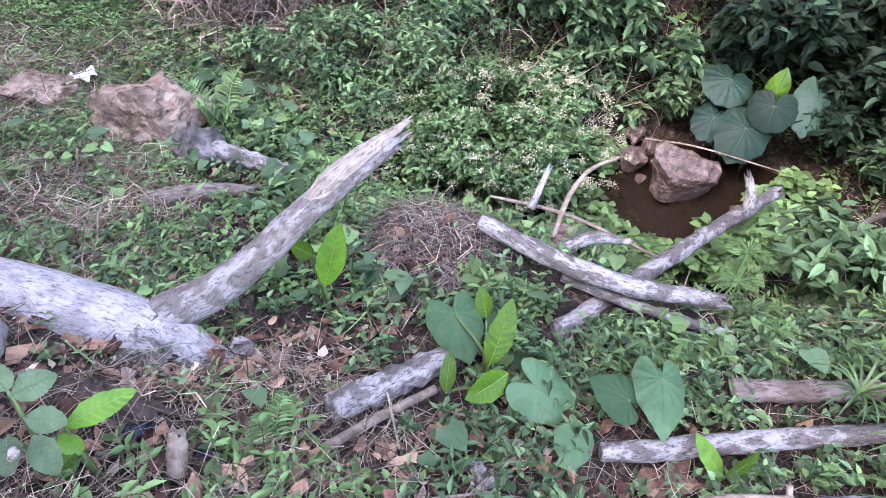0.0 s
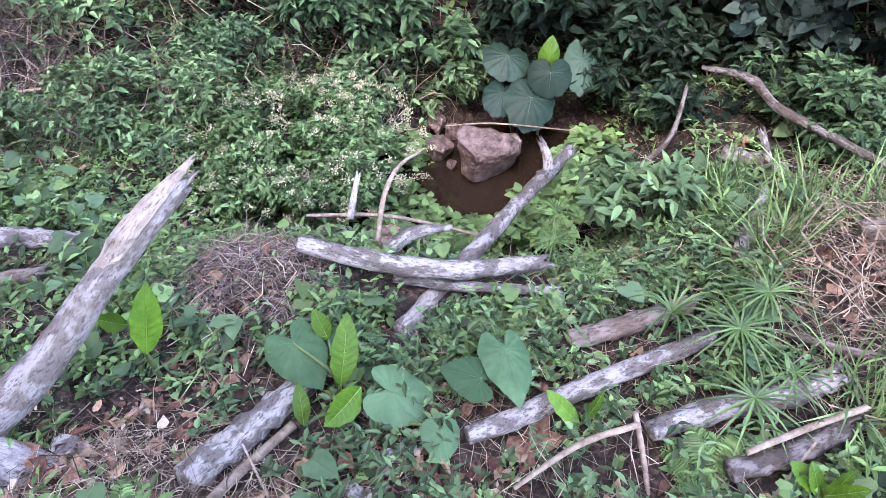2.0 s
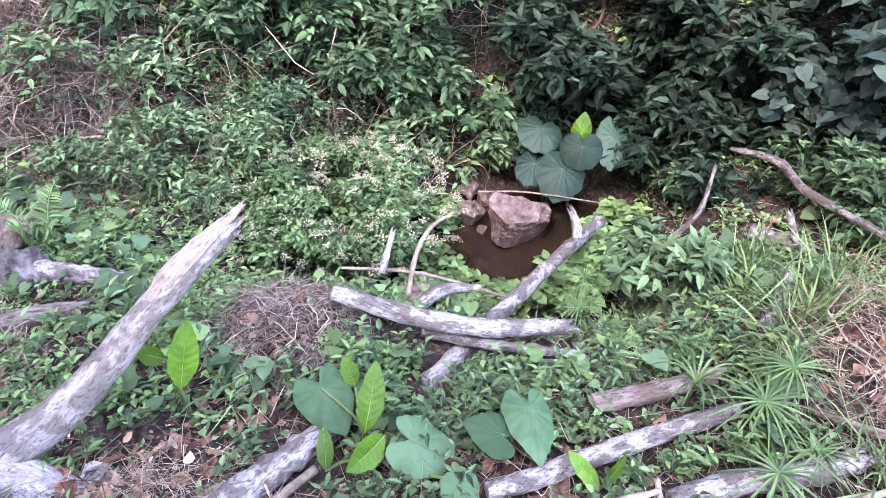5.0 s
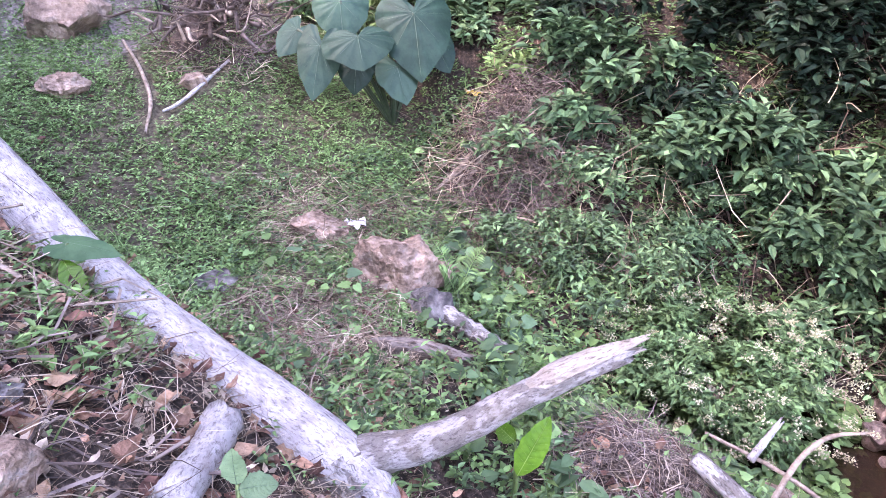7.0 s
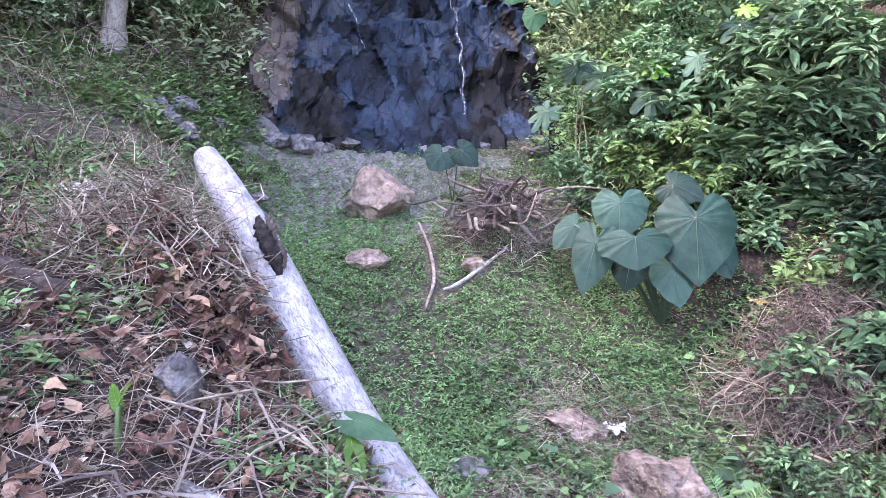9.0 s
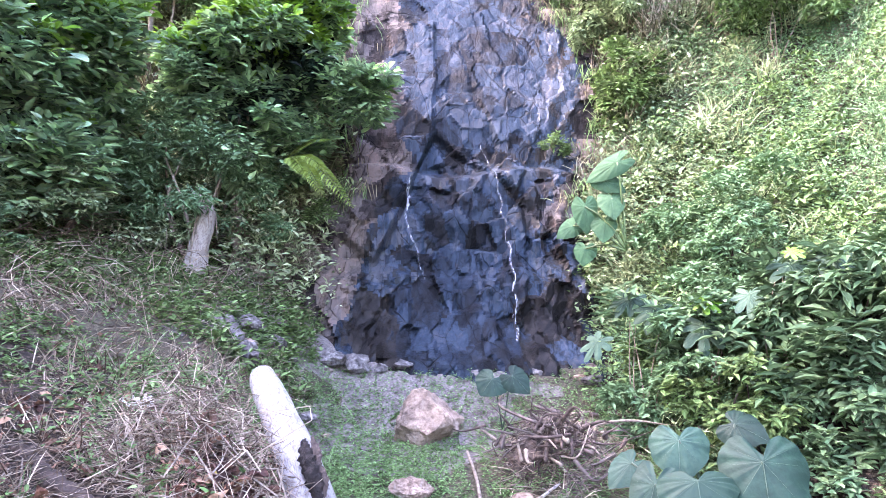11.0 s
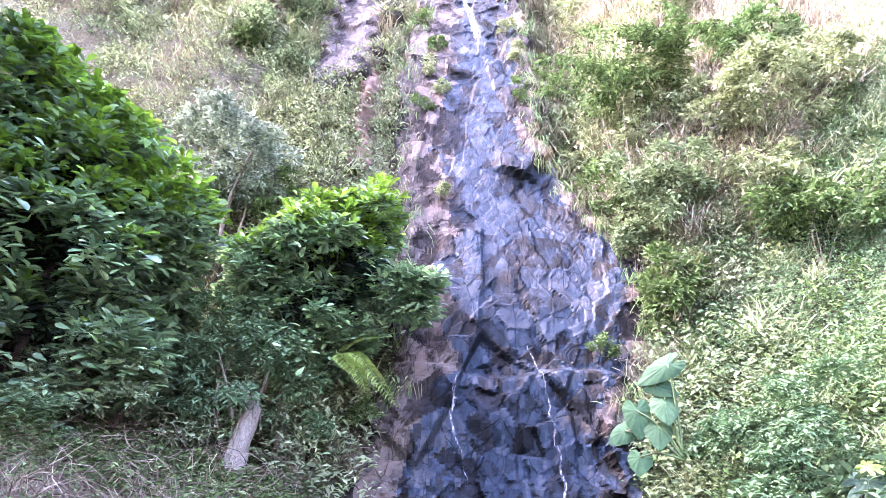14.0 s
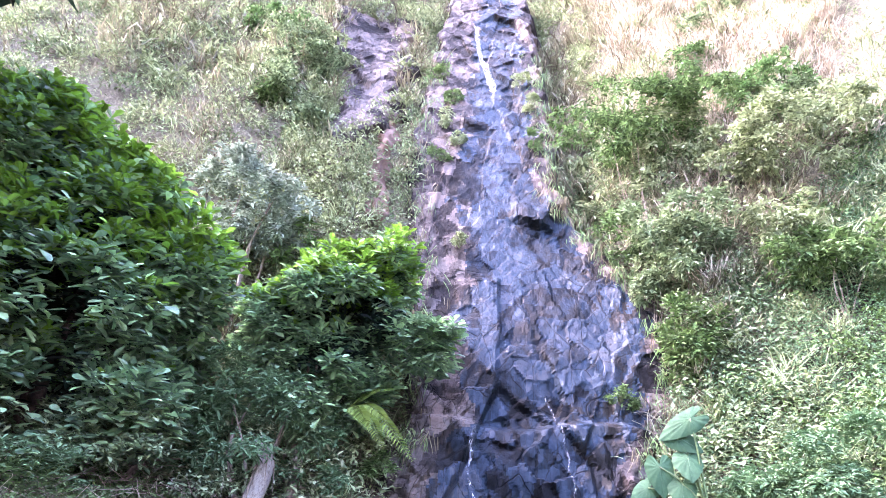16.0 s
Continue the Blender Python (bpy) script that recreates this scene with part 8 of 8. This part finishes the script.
crumple("plastic_scrap", "crumpled dark blue plastic scrap in the litter", "litter", (-1.03, 1.15, -0.44), (0.1, 0.07, 0.04), BLUE, 1, 20)
crumple("plastic_scrap", "crumpled dark blue plastic scrap in the litter", "litter", (-0.79, 1.11, -0.52), (0.07, 0.09, 0.05), BLUE, 2, 70)
crumple("bark_slab", "flake of white-grey bark lying in the litter", "bark", (0.13, 1.13, -0.85), (0.08, 0.14, 0.03), BARKGREY, 3, 30)
crumple("bark_slab", "flake of grey bark leaning on the litter", "bark", (0.25, 1.25, -0.87), (0.1, 0.16, 0.03), BARKGREY, 4, 60)
crumple("bark_slab", "reddish piece of bark in the litter", "bark", (0.82, 1.10, -0.85), (0.2, 0.12, 0.04), DEADLEAF, 5, 10)
crumple("bark_slab", "curled piece of bark beside the fallen branch", "bark", (-1.40, 2.30, -0.80), (0.22, 0.1, 0.05), DEADLEAF, 6, 40)
crumple("bark_slab", "large curled red-brown bark beside the fallen tree", "bark", (-1.42, 2.32, -0.79), (0.18, 0.12, 0.05), DEADLEAF, 7, 15)
crumple("husk", "dry pale brown husk in the leaf litter", "husk", (-0.15, 1.14, -0.79), (0.07, 0.049, 0.028000000000000004), HUSK, 10, 0)
crumple("husk", "dry pale brown husk in the leaf litter", "husk", (-0.10, 1.04, -0.77), (0.05, 0.034999999999999996, 0.020000000000000004), HUSK, 11, 37)
crumple("husk", "dry pale brown husk in the leaf litter", "husk", (-0.72, 1.22, -0.61), (0.05, 0.034999999999999996, 0.020000000000000004), HUSK, 12, 74)
crumple("husk", "dry pale brown husk in the leaf litter", "husk", (-1.13, 1.71, -0.67), (0.09, 0.063, 0.036), HUSK, 13, 111)
crumple("husk", "dry pale brown husk in the leaf litter", "husk", (-0.82, 1.66, -0.74), (0.08, 0.055999999999999994, 0.032), HUSK, 14, 148)
crumple("husk", "dry pale brown husk in the leaf litter", "husk", (-0.69, 1.67, -0.77), (0.08, 0.055999999999999994, 0.032), HUSK, 15, 185)
crumple("husk", "dry pale brown husk in the leaf litter", "husk", (-0.61, 1.81, -0.81), (0.07, 0.049, 0.028000000000000004), HUSK, 16, 222)
crumple("husk", "dry pale brown husk in the leaf litter", "husk", (-1.16, 1.39, -0.49), (0.09, 0.063, 0.036), HUSK, 17, 259)
crumple("husk", "dry pale brown husk in the leaf litter", "husk", (-1.36, 1.62, -0.55), (0.1, 0.06999999999999999, 0.04000000000000001), HUSK, 18, 296)
crumple("husk", "dry pale brown husk in the leaf litter", "husk", (-0.47, 1.14, -0.68), (0.06, 0.041999999999999996, 0.024), HUSK, 19, 333)
crumple("dead_leaf", "yellow dead leaf on the weeds", "leaf", (-3.72, 1.51, 0.94), (0.09, 0.06, 0.03), YELLOW, 30, 0)
crumple("dead_leaf", "yellow dead leaf among the brush", "leaf", (-2.02, 5.88, -0.16), (0.14, 0.09, 0.04), YELLOW, 31, 0)
log("branch", "bare dead branch on the dry upper hillside", [(-7.49, 15.73, 17.31), (-6.82, 16.11, 17.37), (-6.30, 16.51, 17.42)], [0.05, 0.07, 0.04], DARKWOOD, 1, 0.1, 16, 8, 0.02, category="branch")
big_plant("broadleaf_plant", "young green shoot on a thick dark stem in the litter", (-2.77, 0.75, 0.45), [(-2.79, 0.79, 0.63, -2.73, 0.81, 0.74, 0.09), (-2.79, 0.79, 0.58, -2.86, 0.79, 0.70, 0.07)], LIMELEAF, "lance", stalk=0.012)
log("stick", "sawn bamboo stub with a pale cut end", [(-1.15, 0.85, -0.07), (-1.09, 0.85, 0.03)], [0.014, 0.014], PALEWOOD, 1, 0.02, 8, 8, 0.0, category="cane")
big_plant("castor_plant", "castor plant with large lobed leaves over the bush", g3(-3.7, 7.5), [
    (-3.57, 6.82, 1.66, -3.45, 6.58, 1.42, 0.6), (-4.22, 6.95, 1.84, -4.2, 6.72, 1.62, 0.56), (-2.78, 7.12, 2.32, -2.7, 6.88, 2.12, 0.52), (-2.9, 6.74, 1.32, -2.8, 6.5, 1.12, 0.42),
    (-4.56, 6.98, 1.98, -4.62, 6.74, 1.8, 0.46), (-2.42, 7.2, 2.42, -2.25, 7.0, 2.22, 0.5), (-4.78, 6.62, 1.45, -4.85, 6.42, 1.25, 0.4), (-3.15, 7.0, 2.0, -3.05, 6.8, 1.8, 0.44)], GREYTARO, "palm", category="castor", hint=(0.3, -0.75, 0.6), stalk=0.011)
big_plant("broadleaf_plant", "young lime-green lobed leaves above the bush", g3(-3.6, 7.6), [(-3.56, 6.8, 1.94, -3.35, 6.75, 1.86, 0.34), (-2.75, 7.05, 2.45, -2.6, 7.0, 2.4, 0.2)], LIMELEAF, "palm", category="castor", hint=(0.3, -0.75, 0.6), stalk=0.008)
